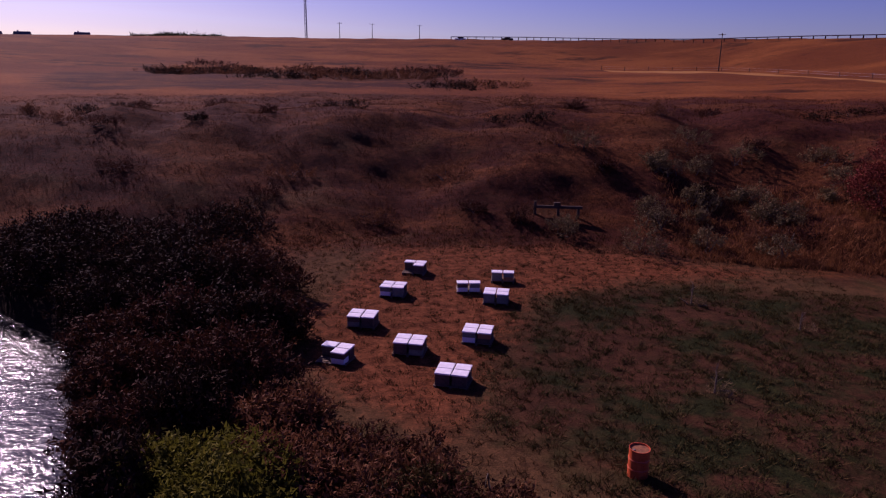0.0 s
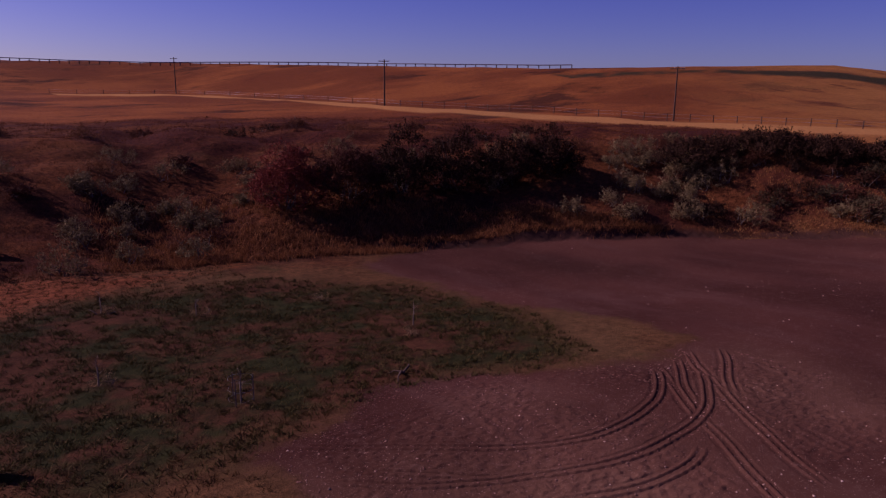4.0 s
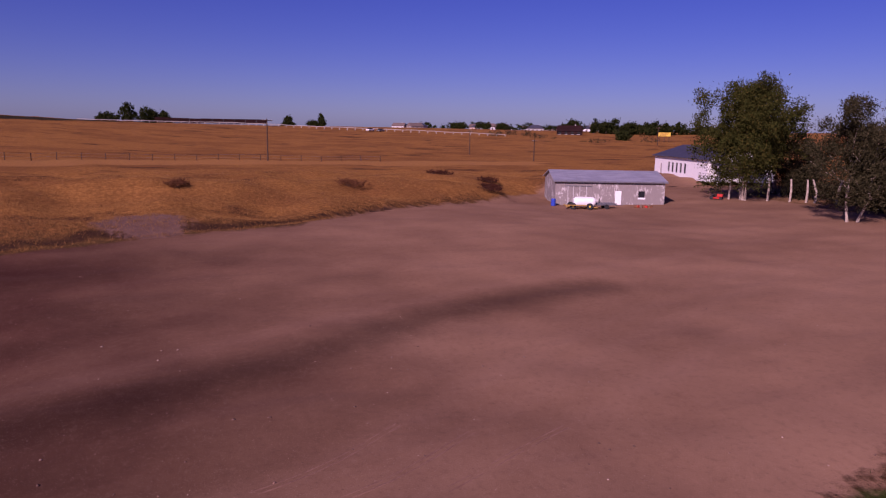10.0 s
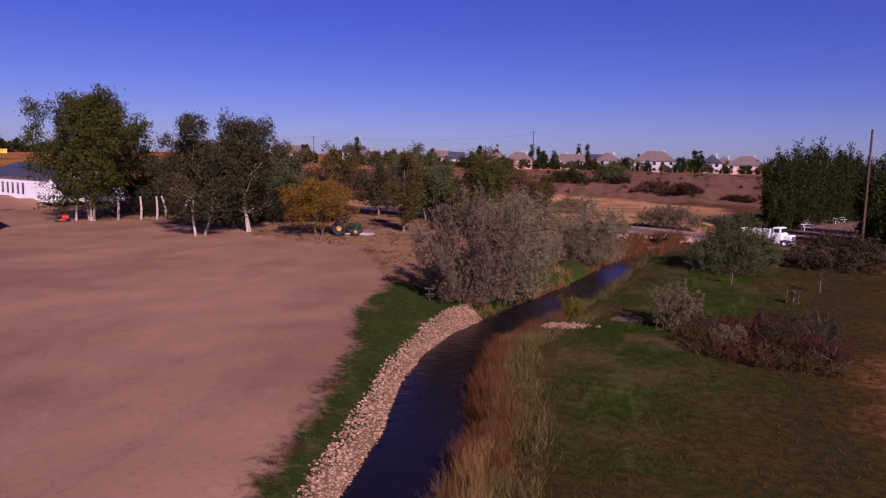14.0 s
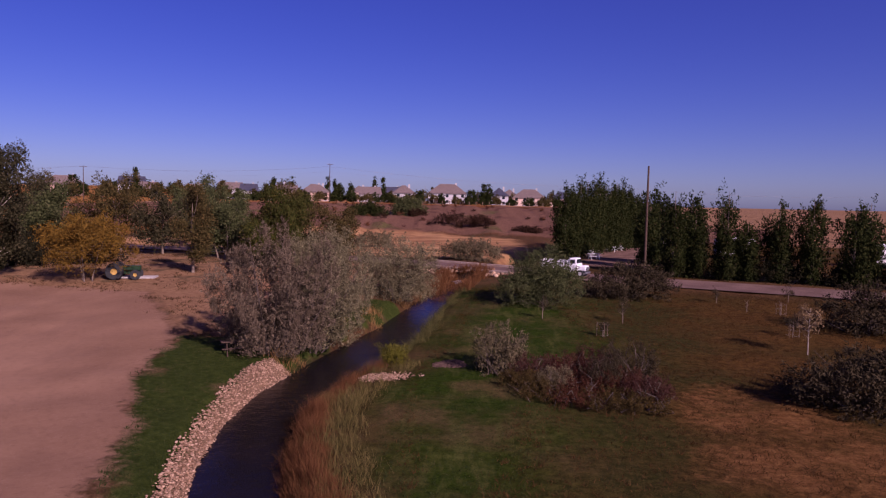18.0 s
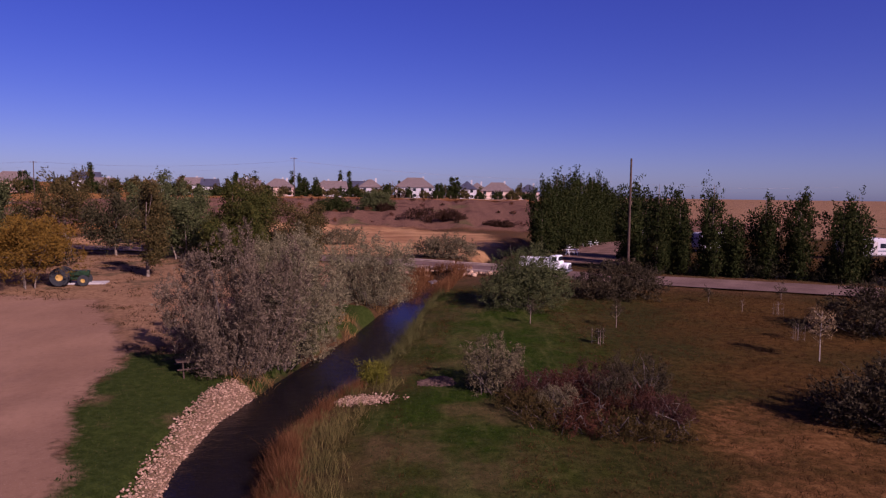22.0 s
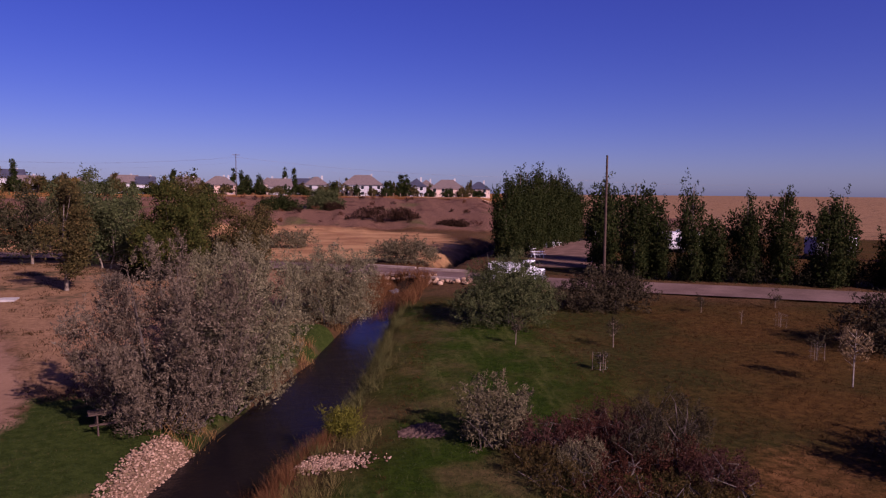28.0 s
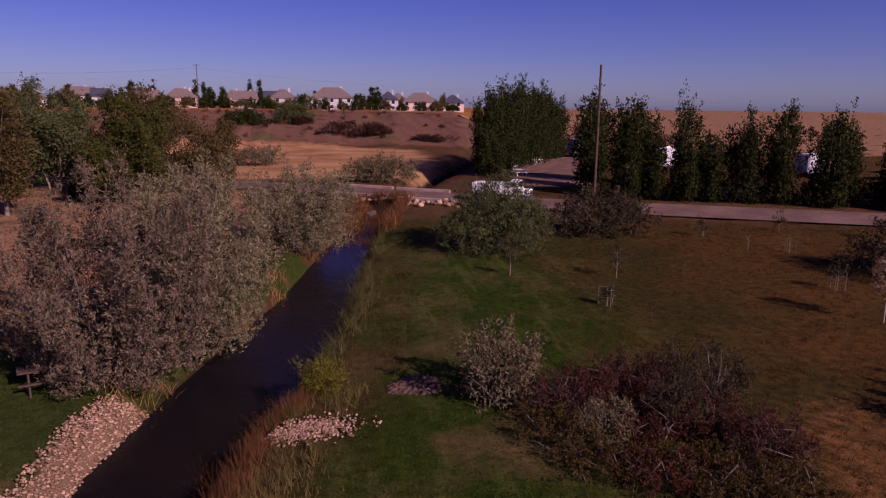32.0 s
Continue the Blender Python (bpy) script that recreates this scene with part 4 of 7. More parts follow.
for i, (x, y, h, w) in enumerate(((-62, 86, 9, 8), (-55, 90, 8, 8), (-50, 84, 8, 7), (-46, 96, 9, 9), (-39, 92, 7.5, 8), (-33, 98, 8.5, 7), (-58, 100, 9, 9), (-73, 80, 8, 8), (-40, 108, 9, 8), (-24, 104, 9.5, 6), (-66, 78, 7, 7), (-30, 88, 7, 6))):
    tree((x, y), h, w, 10000, 0.24, (M_DULL, M_GREYGREEN, M_WILLOW)[i % 3], M_BARK, 40 + i, "dull-green tree in the grove behind the yard", group="grove trees", lobes=9, bole=0.2, trunks=1 + i % 2, full=0.95)


def poplar(at, tall, wide, seed, count=9000, label="tall dark green poplar in a row along the campground", size=0.2):
    rng = np.random.default_rng(seed)
    t = thing("poplar", on(*at), 0, label, "tree", "row of poplars")
    blobs = plumes(rng, wide, wide, tall * 0.97, 8, 0.2) + [(0, 0, tall * f, wide * k, wide * k, tall * 0.12) for f, k in ((0.12, 0.36), (0.28, 0.4), (0.45, 0.36), (0.6, 0.26))]
    lines = [[(0, 0, -0.2, 0.16), (0, 0, tall * 0.5, 0.1), (0, 0, tall * 0.96, 0.015)]]
    for i in range(8):
        a, h = rng.random() * 6.28, tall * (0.1 + 0.08 * i)
        lines.append([(0, 0, h, 0.05), (math.cos(a) * wide * 0.3, math.sin(a) * wide * 0.3, h + tall * 0.14, 0.015)])
    for k, line in enumerate(lines):
        part("limb" if k else "trunk", tube_mesh("limb" if k else "trunk", [line], M_BARK, 5), t)
    part("crown", leaves("crown", blobs, int(count * 1.25), size * 0.92, M_POPLAR, rng, 0.6, 0.25, up=1.6, plume=5.4, fat=1.5), t)
    return t


for i, (x, y, w, h) in enumerate(((-64, 76, 8, 4.4), (-57, 77, 8, 4.0), (-51, 73, 7, 3.8), (-47, 76, 8, 4.0), (-42, 80, 7, 3.2), (-24, 80, 4, 2.0), (-20, 88, 7, 4.4), (-29, 96, 8, 4.0), (-50, 82, 9, 4.6))):
    shrub((x, y), lumps(R, w, w * 0.8, h, 20, 0.08), 7000, 0.22, M_UNDER, 620 + i, "dark undergrowth bush beneath the grove trees", name="undergrowth", group="undergrowth of the grove", twigs=8, hollow=0.15, plume=2.0, fat=1.9)

pr = np.random.default_rng(5)
for i in range(14):
    f = i / 9
    poplar((14.4 + 13 * f, 101 + 22 * f), 9.8 + 2.0 * math.sin(0.35 + 0.24 * i) + pr.normal() * 0.7, 4.2, 1060 + i, 10000, size=0.21)
for i in range(15):
    x = 22.6 + 2.75 * i + 0.5 * pr.normal()
    poplar((x, 80.0 - 0.345 * (x - 22.6) + 0.7 * pr.normal()), (9.8, 7.6, 9.6, 6.8, 8.8)[i % 5] + 0.6 * pr.normal(), 2.8 + 0.7 * pr.random(), 80 + i, 9000, size=0.18)
for i in range(8):
    x = 23 + 5.2 * i
    shrub((x, 79.8 - 0.345 * (x - 22.6)), lumps(R, 5.6, 3.0, 2.2 + 0.5 * (i % 3), 16, 0.08), 4000, 0.2, M_UNDER, 640 + i, "dark undergrowth bush at the foot of the poplars", name="undergrowth", group="undergrowth of the poplars", twigs=8, hollow=0.15, plume=2.0, fat=1.9)
for i, (x, y, h, w) in enumerate(((22.5, 88, 9.2, 3.8), (25.5, 94, 9.6, 4), (29, 92, 9, 4))):
    poplar((x, y), h, w, 100 + i, 6000, size=0.24)
# bushes beyond the road
shrub((1.0, 94.6), lumps(R, 8.2, 5, 3.6, 20, 0.1), 12000, 0.17, M_SAGE, 101, "grey-green bush beyond the road", twigs=8)
shrub((-14, 116), lumps(R, 7, 5, 2.8, 14, 0.1), 7000, 0.18, M_SAGE, 102, "grey bush in the sandy field", twigs=6)

# bushes by the bees and along the water
for i, (x, y, w, h, m, c) in enumerate(((20.6, -45.2, 4.8, 2.7, M_MAROON, 8000), (22.5, -43, 5.5, 2.8, M_DARKBUSH, 8000), (18.4, -40.2, 3.6, 2.4, M_MAROON, 6000), (24.5, -46, 5, 2.8, M_DARKBUSH, 6000), (19.2, -39.2, 4.6, 2.6, M_DARKBUSH, 6000), (21.4, -40.0, 3.6, 2.2, M_RED, 4000),
        (18.0, -35.5, 4.6, 2.2, M_MAROON, 6000), (18.4, -32.6, 3.2, 1.7, M_DARKBUSH, 4000), (15.8, -33.0, 3.2, 0.8, M_RUSTBUSH, 4000), (28, -50, 7, 2.2, M_DARKBUSH, 6000), (34, -53, 7, 2.0, M_DARKBUSH, 5000), (26, -55, 7, 1.8, M_DARKBUSH, 4000), (16.0, -29.2, 3.2, 0.9, M_LIME, 6000), (17.8, -29.9, 2.2, 0.7, M_LIME, 4000), (13.6, -30.3, 3.0, 0.5, M_RUSTBUSH, 3000), (11.6, -29.6, 2.6, 0.4, M_RUSTBUSH, 2500), (15.4, -30.4, 2.4, 0.6, M_RUSTBUSH, 2500), (28.4, -46.4, 5, 2.2, M_DARKBUSH, 5000), (25.6, -41.6, 4, 2.2, M_DARKBUSH, 5000), (23.2, -38.6, 3.6, 2.2, M_MAROON, 5000), (21.4, -35.4, 3.4, 2.0, M_MAROON, 5000), (19.6, -31.6, 2.8, 1.5, M_MAROON, 4000), (18.6, -29.4, 2.4, 1.2, M_DARKBUSH, 3000), (32.4, -49.5, 6, 3.2, M_DARKBUSH, 4000), (31.0, -46.6, 5, 2.6, M_DARKBUSH, 4000), (35.5, -47.6, 5.5, 2.6, M_DARKBUSH, 4000))):
    lab = {M_MAROON: "dark maroon-brown bush beside the beehives", M_DARKBUSH: "dark bare thicket on the stream bank", M_RED: "dull red bush on the stream bank", M_LIME: "yellow-green willow bush in the thicket", M_RUSTBUSH: "low rust-brown brush on bare soil"}[m]
    shrub((x, y), lumps(R, w, w * 0.9, h, 20, 0.08), int(c * 2.0), 0.12, m, 120 + i, lab, twigs=34, up=0.6, hollow=0.15)
for i, (x, y) in enumerate(((13.6, -31.4), (12.2, -29.1), (11.2, -29.2), (9.9, -28.5), (9.0, -28.0), (8.1, -27.6), (11.8, -31.0))):
    shrub((x, y), lumps(R, 2.4, 2.0, 0.5, 12, 0.05), 3000, 0.09, (M_MAROON, M_RUSTBUSH, M_OLIVEBROWN)[i % 3], 190 + i, ("low maroon brush on bare soil", "low rust-brown brush on bare soil", "low olive-brown brush on bare soil")[i % 3], twigs=20, up=0.7, hollow=0.1)
# thicket at the foot of the bank
for i, (x, y, w, h, m) in enumerate(((-13.5, -55, 5, 4.6, M_CRIMSON), (-17.5, -54.5, 5.5, 4.2, M_RED), (-21.5, -54, 6, 4.4, M_DARKBUSH), (-25.5, -53, 6, 4.2, M_DARKBUSH), (-29.5, -51.5, 6, 3.8, M_DARKBUSH), (-33, -50, 5, 3.0, M_DARKBUSH), (-43.5, -43.5, 8, 1.5, M_DARKBUSH), (-46.5, -40, 8, 1.3, M_DARKBUSH), (-49, -36, 7, 1.1, M_DARKBUSH), (-51, -32, 6, 0.7, M_DARKBUSH))):
    shrub((x * 1.11, y * 1.045), lumps(R, w * 1.1, w * 0.85, h + 0.7, 20, 0.06), 16000, 0.13, m, 150 + i, "crimson autumn thicket at the foot of the bank" if m is M_CRIMSON else "dull red thicket at the foot of the bank" if m is M_RED else "dark leafless thicket at the foot of the bank", twigs=14, up=0.5, name="thicket", category="thicket")
for i in range(46):
    a = radians(-186 + 70 * R.random()) if i < 34 else radians(-141 + 22 * R.random())
    r = 52 + 22 * R.random() if i < 34 else 58 + 12 * R.random()
    s = 1.0 + 1.3 * R.random()
    while inside(math.sin(a) * r, math.cos(a) * r, YARD) > -1.5:
        r += 1
    shrub((math.sin(a) * r, math.cos(a) * r), lumps(R, s * 1.5, s * 1.4, s * 0.85, 7, 0.08), 1500, 0.1, M_PALESAGE, 200 + i, "pale grey sagebrush on the bank", name="sagebrush", category="sagebrush", group="sagebrush on the bank", twigs=5, up=0.5)
SAGES = [(-5.5 + 2.6 * R.normal(), -61.5 + 3.2 * R.normal(), 1.3 + 0.8 * R.random()) for _ in range(16)] + [(-45.4 + 3.4 * R.normal(), -45.6 + 2.6 * R.normal(), 1.7 + 1.2 * R.random()) for _ in range(22)]
for i, (x, y, s) in enumerate(SAGES):
    while inside(x, y, YARD) > -1.5:
        x, y = x * 1.02, y * 1.02
    s *= 0.8
    shrub((x, y), lumps(R, s * 1.3, s * 1.2, s * 0.95, 7, 0.08), 1300, 0.1, M_PALESAGE, 260 + i, "pale grey sagebrush on the bank", name="sagebrush", category="sagebrush", group="sagebrush on the bank", twigs=6, up=0.5)
for i, (x, y, w, h, m) in enumerate(((-77.6, 16.8, 5.0, 1.3, M_DARKBUSH), (-69.1, -2.4, 2.8, 0.8, M_DARKBUSH), (-91, 33.8, 5, 1.2, M_DARKSAGE), (-78.8, 35.9, 4.6, 1.1, M_DARKSAGE), (-82, 37.5, 4, 1.0, M_DARKSAGE), (-86, 39, 4, 1.0, M_DARKSAGE))):
    shrub((x, y), lumps(R, w, w * 0.8, h * 0.5, 14, 0.06), 4500, 0.09, M_RUSTBUSH if m is M_DARKBUSH else M_RED, 660 + i, "low dark shrub in the golden grass", name="low_shrub", group="shrubs of the golden slope", twigs=14, up=0.6, hollow=0.15)
# dark brush that fills the slope beside the thicket
for i in range(44):
    a = 224 + 17 * R.random()
    re_, rt_ = (float(np.interp(a, sorted(BANK), [BANK[k][j] for k in sorted(BANK)])) for j in (0, 1))
    r = re_ + 1.6 + (rt_ - re_ - 1) * R.random() * (1.0 if a < 236 else 0.7)
    w = 1.5 + 1.5 * R.random()
    m = (M_MAROON, M_DARKBUSH, M_DARKSAGE, M_MAROON)[i % 4]
    shrub((math.sin(radians(a)) * r, math.cos(radians(a)) * r), lumps(R, w, w * 0.9, 0.55 * w, 10, 0.06), 1700, 0.1, m, 1560 + i, {M_MAROON: "rounded maroon-brown brush on the bank", M_DARKBUSH: "rounded dark brush on the bank", M_DARKSAGE: "rounded grey-brown sagebrush on the bank"}[m], name="low_shrub", group="brush of the western bank", twigs=8, up=0.5, hollow=0.15)
# dark scrub band on the plateau
for i in range(30):
    f = i / 29
    x, y = 78 - 66 * f + 2 * R.normal(), -158 + 22 * f + 9 * R.normal() - (22 if i % 3 == 0 else 0)
    w = 9 + 7 * R.random()
    shrub((x, y), lumps(R, w, w * 0.9, 0.7 + 0.8 * R.random() ** 2, 16, 0.06), 2200, 0.22, (M_RED, M_DARKBUSH, M_RUSTBUSH)[i % 3], 700 + i, "low dark scrub on the reddish plateau", name="low_shrub", group="scrub of the plateau", twigs=6, up=0.4, hollow=0.15)
# scrub and hedges far out on the western fields
for i, (x, y, w, h) in enumerate(((-291, 144, 12, 2.6), (-306, 159, 12, 2.4), (-298, 165, 10, 2.2), (-274, 159, 14, 2.0), (-252, 200, 12, 3.6), (-248, 170, 14, 1.4))):
    shrub((x, y), lumps(R, w, w * 0.8, h, 14, 0.05), 1600, 0.22, M_DARKSAGE if i < 8 else M_RED, 760 + i, "low brown brush on the far golden field", name="low_shrub", group="brush of the western fields", twigs=5, up=0.4, hollow=0.15)
# clumps of brush on the southern bank
for i in range(60):
    a, f = 140 + 78 * R.random(), R.random()
    re_, rt_ = (float(np.interp(a, sorted(BANK), [BANK[k][j] for k in sorted(BANK)])) for j in (0, 1))
    r = re_ + 3 + (rt_ - re_ + 8) * f
    w = 1.6 + 2.6 * R.random()
    shrub((math.sin(radians(a)) * r, math.cos(radians(a)) * r), lumps(R, w, w * 0.8, 0.5 + 0.6 * R.random(), 9, 0.05), 1300, 0.11, (M_RED, M_DARKBUSH, M_RUSTBUSH)[i % 3], 800 + i, ("low red brush on the bank", "low dark brush on the bank", "low rust-brown brush on the bank")[i % 3], name="low_shrub", group="brush of the southern bank", twigs=8, up=0.5, hollow=0.15)


# ---- hard materials ----
M_WHITE = mottled("white_paint", (0.70, 0.70, 0.70), (0.82, 0.82, 0.80), 3, 0.5, 0.4, 40, 0.1, 0.002)
M_DULLWHITE = mottled("dull_white_panels", (0.36, 0.34, 0.33), (0.48, 0.46, 0.45), 1.5, 0.6, 0.3)
M_LID = mottled("lid_white", (0.72, 0.71, 0.72), (0.9, 0.89, 0.9), 3, 0.35, 0.5, 30, 0.1, 0.002)
M_HIVE_DARK = mottled("weathered_box", (0.05, 0.035, 0.03), (0.13, 0.09, 0.07), 5, 0.8, 0.2)
M_HIVE_GREY = mottled("grey_green_box", (0.12, 0.125, 0.1), (0.23, 0.23, 0.185), 5, 0.8, 0.2)
M_HIVE_TAN = mottled("orange_box", (0.28, 0.11, 0.05), (0.40, 0.18, 0.08), 5, 0.8, 0.2)
M_PALLET = mottled("pallet_wood", (0.10, 0.07, 0.05), (0.22, 0.16, 0.11), 8, 0.95, 0.1)
M_DRUM = mottled("orange_enamel", (0.42, 0.06, 0.015), (0.62, 0.11, 0.03), 4, 0.45, 0.4, 18, 0.2, 0.004)
M_RUST = mottled("rust", (0.13, 0.05, 0.025), (0.30, 0.12, 0.05), 6, 0.85, 0.2)
M_STEEL = mottled("dull_steel", (0.16, 0.16, 0.17), (0.28, 0.28, 0.30), 5, 0.5, 0.5, 25, 0.1, 0.002, 0.7)
M_BLACK = mottled("black_rubber", (0.012, 0.012, 0.013), (0.03, 0.03, 0.03), 6, 0.8, 0.3)
M_GLASS = mottled("dark_glass", (0.01, 0.012, 0.016), (0.02, 0.024, 0.03), 2, 0.08, 0.6, 10, 0.0, 0.001)
M_POLE = mottled("creosote_wood", (0.045, 0.028, 0.02), (0.095, 0.06, 0.042), 5, 0.9, 0.15)
M_CONC = mottled("concrete", (0.282, 0.246, 0.22), (0.44, 0.396, 0.352), 2, 0.9, 0.15)
M_BLUE = mottled("blue_plastic", (0.015, 0.04, 0.30), (0.03, 0.07, 0.42), 3, 0.4, 0.4)
M_YPAINT = mottled("yellow_paint", (0.55, 0.36, 0.02), (0.70, 0.48, 0.05), 3, 0.45, 0.4)
# tractor green, darkened so the colour holds the tree's shade
M_SHADEGREEN = mottled("shaded_green_paint", (0.0054, 0.0225, 0.009), (0.0135, 0.0405, 0.0135), 3, 0.4, 0.4)
M_RPAINT = mottled("red_paint", (0.40, 0.02, 0.015), (0.55, 0.05, 0.03), 3, 0.4, 0.4)
M_ORCHRE = mottled("ochre_paint", (0.30, 0.17, 0.03), (0.45, 0.27, 0.06), 4, 0.6, 0.3)
M_DKROOF = mottled("dark_roof", (0.03, 0.03, 0.045), (0.06, 0.06, 0.08), 1, 0.6, 0.3, 12, 0.2, 0.01)
M_BRROOF = mottled("brown_shingles", (0.10, 0.072, 0.062), (0.18, 0.135, 0.118), 2, 0.9, 0.15)
M_STUCCO = mottled("tan_stucco", (0.52, 0.36, 0.28), (0.62, 0.46, 0.36), 1, 0.9, 0.1)
M_GREYSTUCCO = mottled("grey_stucco", (0.34, 0.31, 0.30), (0.46, 0.43, 0.41), 1, 0.9, 0.1)
M_BRICK = mottled("pink_stucco", (0.44, 0.28, 0.21), (0.55, 0.37, 0.28), 1, 0.9, 0.1)


def stone_material(name, a, b, c):
    n = Nodes(name, 0.9, 0.15)
    r = n.math("FRACT", n.math("ADD", n.island(), n.rand()))
    col = n.mix(n.step(r, 0.1, 0.6), a, b)
    col = n.mix(n.step(r, 0.75, 0.95), col, c)
    return n.done(n.mix(n.step(n.noise(9, 4), 0.45, 0.75), col, n.mix(0.5, col, (0.1, 0.08, 0.06))), n.bump(n.noise(30, 4), 0.4, 0.01))


M_ROCK = stone_material("pale_rock", (0.154, 0.0848, 0.0488), (0.307, 0.188, 0.114), (0.454, 0.296, 0.189))
M_PEBBLE = stone_material("pebbles", (0.106, 0.0581, 0.044), (0.211, 0.128, 0.095), (0.334, 0.229, 0.176))


def metal_roof():
    n = Nodes("galvanised_roof", 0.45, 0.5)
    n.b.inputs["Metallic"].default_value = 0.35
    col = n.mix(n.step(n.noise(0.5, 4, 0.6, (1, 4, 1)), 0.35, 0.7), (0.30, 0.30, 0.33), (0.42, 0.42, 0.45))
    return n.done(n.mix(n.step(n.noise(3.0, 4), 0.62, 0.78), col, (0.22, 0.16, 0.13)), n.bump(n.noise(14, 3), 0.1, 0.005))


def peeling_boards():
    n = Nodes("peeling_boards", 0.9, 0.15)
    bare = n.mix(n.noise(12, 4, 0.6, (1, 1, 0.12)), (0.17, 0.145, 0.135), (0.30, 0.265, 0.25))
    chips = n.step(n.math("MULTIPLY_ADD", n.noise(5, 5, 0.7, (1, 1, 0.35)), 0.7, n.math("MULTIPLY", n.noise(0.6, 3), 0.45)), 0.60, 0.68)
    return n.done(n.mix(chips, bare, (0.5, 0.47, 0.45)), n.bump(chips, 0.3, 0.005))


M_TIN, M_BOARDS = metal_roof(), peeling_boards()


# ---- bees ----
def hive_meshes():
    out = {}
    for key, mat in (("d", M_HIVE_DARK), ("g", M_HIVE_GREY), ("w", M_WHITE), ("o", M_HIVE_TAN)):
        bm = boxes((-0.26, 0.26, -0.21, 0.21, 0.0, 0.205), bevel=0.006)
        box(bm, -0.06, 0.06, 0.21, 0.225, 0.14, 0.16)
        box(bm, -0.06, 0.06, -0.225, -0.21, 0.14, 0.16)
        me = bpy.data.meshes.new("hive_box")
        bm.to_mesh(me), bm.free()
        me.materials.append(mat)
        out[key] = me
    bm = boxes((-0.284, 0.284, -0.232, 0.232, -0.045, 0.012), bevel=0.008)
    me = bpy.data.meshes.new("lid")
    bm.to_mesh(me), bm.free()
    me.materials.append(M_LID)
    out["lid"] = me
    for key, row in (("board", (-0.62, 0.62, -0.045, 0.045, 0.095, 0.115)), ("bearer", (-0.045, 0.045, -0.495, 0.495, 0.0, 0.094))):
        bm = boxes(row)
        me = bpy.data.meshes.new(key)
        bm.to_mesh(me), bm.free()
        me.materials.append(M_PALLET)
        out[key] = me
    return out


HM = hive_meshes()
HIVE_LABEL = {"d": "dark weathered wooden beehive with a white lid", "g": "grey-green wooden beehive with a white lid", "w": "white-painted wooden beehive with a white lid", "o": "orange-brown wooden beehive with a white lid"}
# place, turn, boxes at the four corners (front row first; lower and upper box, "-" for none)
PALLETS = ((10.8, -36.4, -10, ("dd", "dd", "dd", "dd")), (12.5, -39.0, -8, ("gd", "dd", "dd", "dg")), (14.7, -41.7, -6, ("dd", "gd", "dd", "dd")), (10.0, -40.3, -9, ("do", "wg", "dd", "dd")), (9.2, -45.2, -6, ("gg", "gg", "dd", "dd")),
           (13.95, -45.8, -7, ("gg", "wg", "dd", "dg")), (15.1, -38.1, -14, ("wd", "-", "dd", "dd")), (13.3, -49.4, -8, ("dd", "-", "dd", "dd")), (10.5, -46.9, 4, ("wg", "wd", "-", "-")), (8.8, -48.6, -3, ("og", "gg", "-", "-")))
for x, y, turn, four in PALLETS:
    m = pose(*on(x, y), 0, 0, turn) @ Matrix.Scale(0.94, 4)
    pal = thing("pallet", (0, 0, 0), label="worn wooden pallet under beehives", category="pallet", group="hive pallets")
    pal.matrix_world = m @ pose(0, 0, -0.01)
    for k in range(7):
        part("board", HM["board"], pal, at=pose(0, -0.45 + 0.15 * k, 0))
    for k in (-0.56, 0, 0.56):
        part("bearer", HM["bearer"], pal, at=pose(k, 0, 0))
    for (dx, dy), pair in zip(((-0.31, 0.255), (0.31, 0.255), (-0.31, -0.255), (0.31, -0.255)), four):
        if pair == "-":
            continue
        h = thing("beehive", (0, 0, 0), label=HIVE_LABEL[pair[1]], category="beehive", group="beehives")
        h.matrix_world = m @ pose(dx + random.uniform(-0.012, 0.012), dy + random.uniform(-0.012, 0.012), 0.106, 0, 0, random.uniform(-2, 2))
        part("brood_box", HM[pair[0]], h)
        part("honey_box", HM[pair[1]], h, at=pose(0, 0, 0.207))
        part("lid", HM["lid"], h, at=pose(0, 0, 0.207 * 2 + 0.04))

# steel drum
drum = thing("steel_drum", on(6.03, -30.65, -0.01), 20, "orange-painted steel drum on the dry lawn", "drum")
drum.scale = (0.88, 0.88, 0.88)
part("shell", lathe([(0, 0.02), (0.275, 0.02), (0.285, 0), (0.29, 0.02), (0.285, 0.04), (0.285, 0.27), (0.297, 0.29), (0.285, 0.31), (0.285, 0.56), (0.297, 0.58), (0.285, 0.6), (0.285, 0.85), (0.292, 0.88), (0.275, 0.88), (0.27, 0.82)], 28), drum, M_DRUM)
part("head", lathe([(0, 0.835), (0.27, 0.835), (0.27, 0.82), (0, 0.82)], 28), drum, M_RUST, "rusty sunken drum head")
part("bung", lathe([(0, 0.865), (0.03, 0.86), (0.035, 0.835)], 10, at=(0.17, 0, 0)), drum, M_STEEL)

# old timber gate frame fallen on the bank
gate = thing("old_hitching_rail", on(4.9, -60.0, -0.05), 178, "dark old timber hitching rail in dry grass", "hitching rail")
part("long_beam", boxes((-1.55, 1.55, -0.09, 0.09, 0.5, 0.68), bevel=0.015), gate, M_POLE)
for x in (-1.5, 0.0, 1.3):
    part("post", boxes((x - 0.08, x + 0.08, -0.085, 0.085, -0.1, 0.95 if x < -1 else 0.499), bevel=0.015), gate, M_POLE)
part("seat_block", boxes((-0.3, 0.12, -0.12, 0.12, 0.681, 0.9), bevel=0.02), gate, M_POLE)


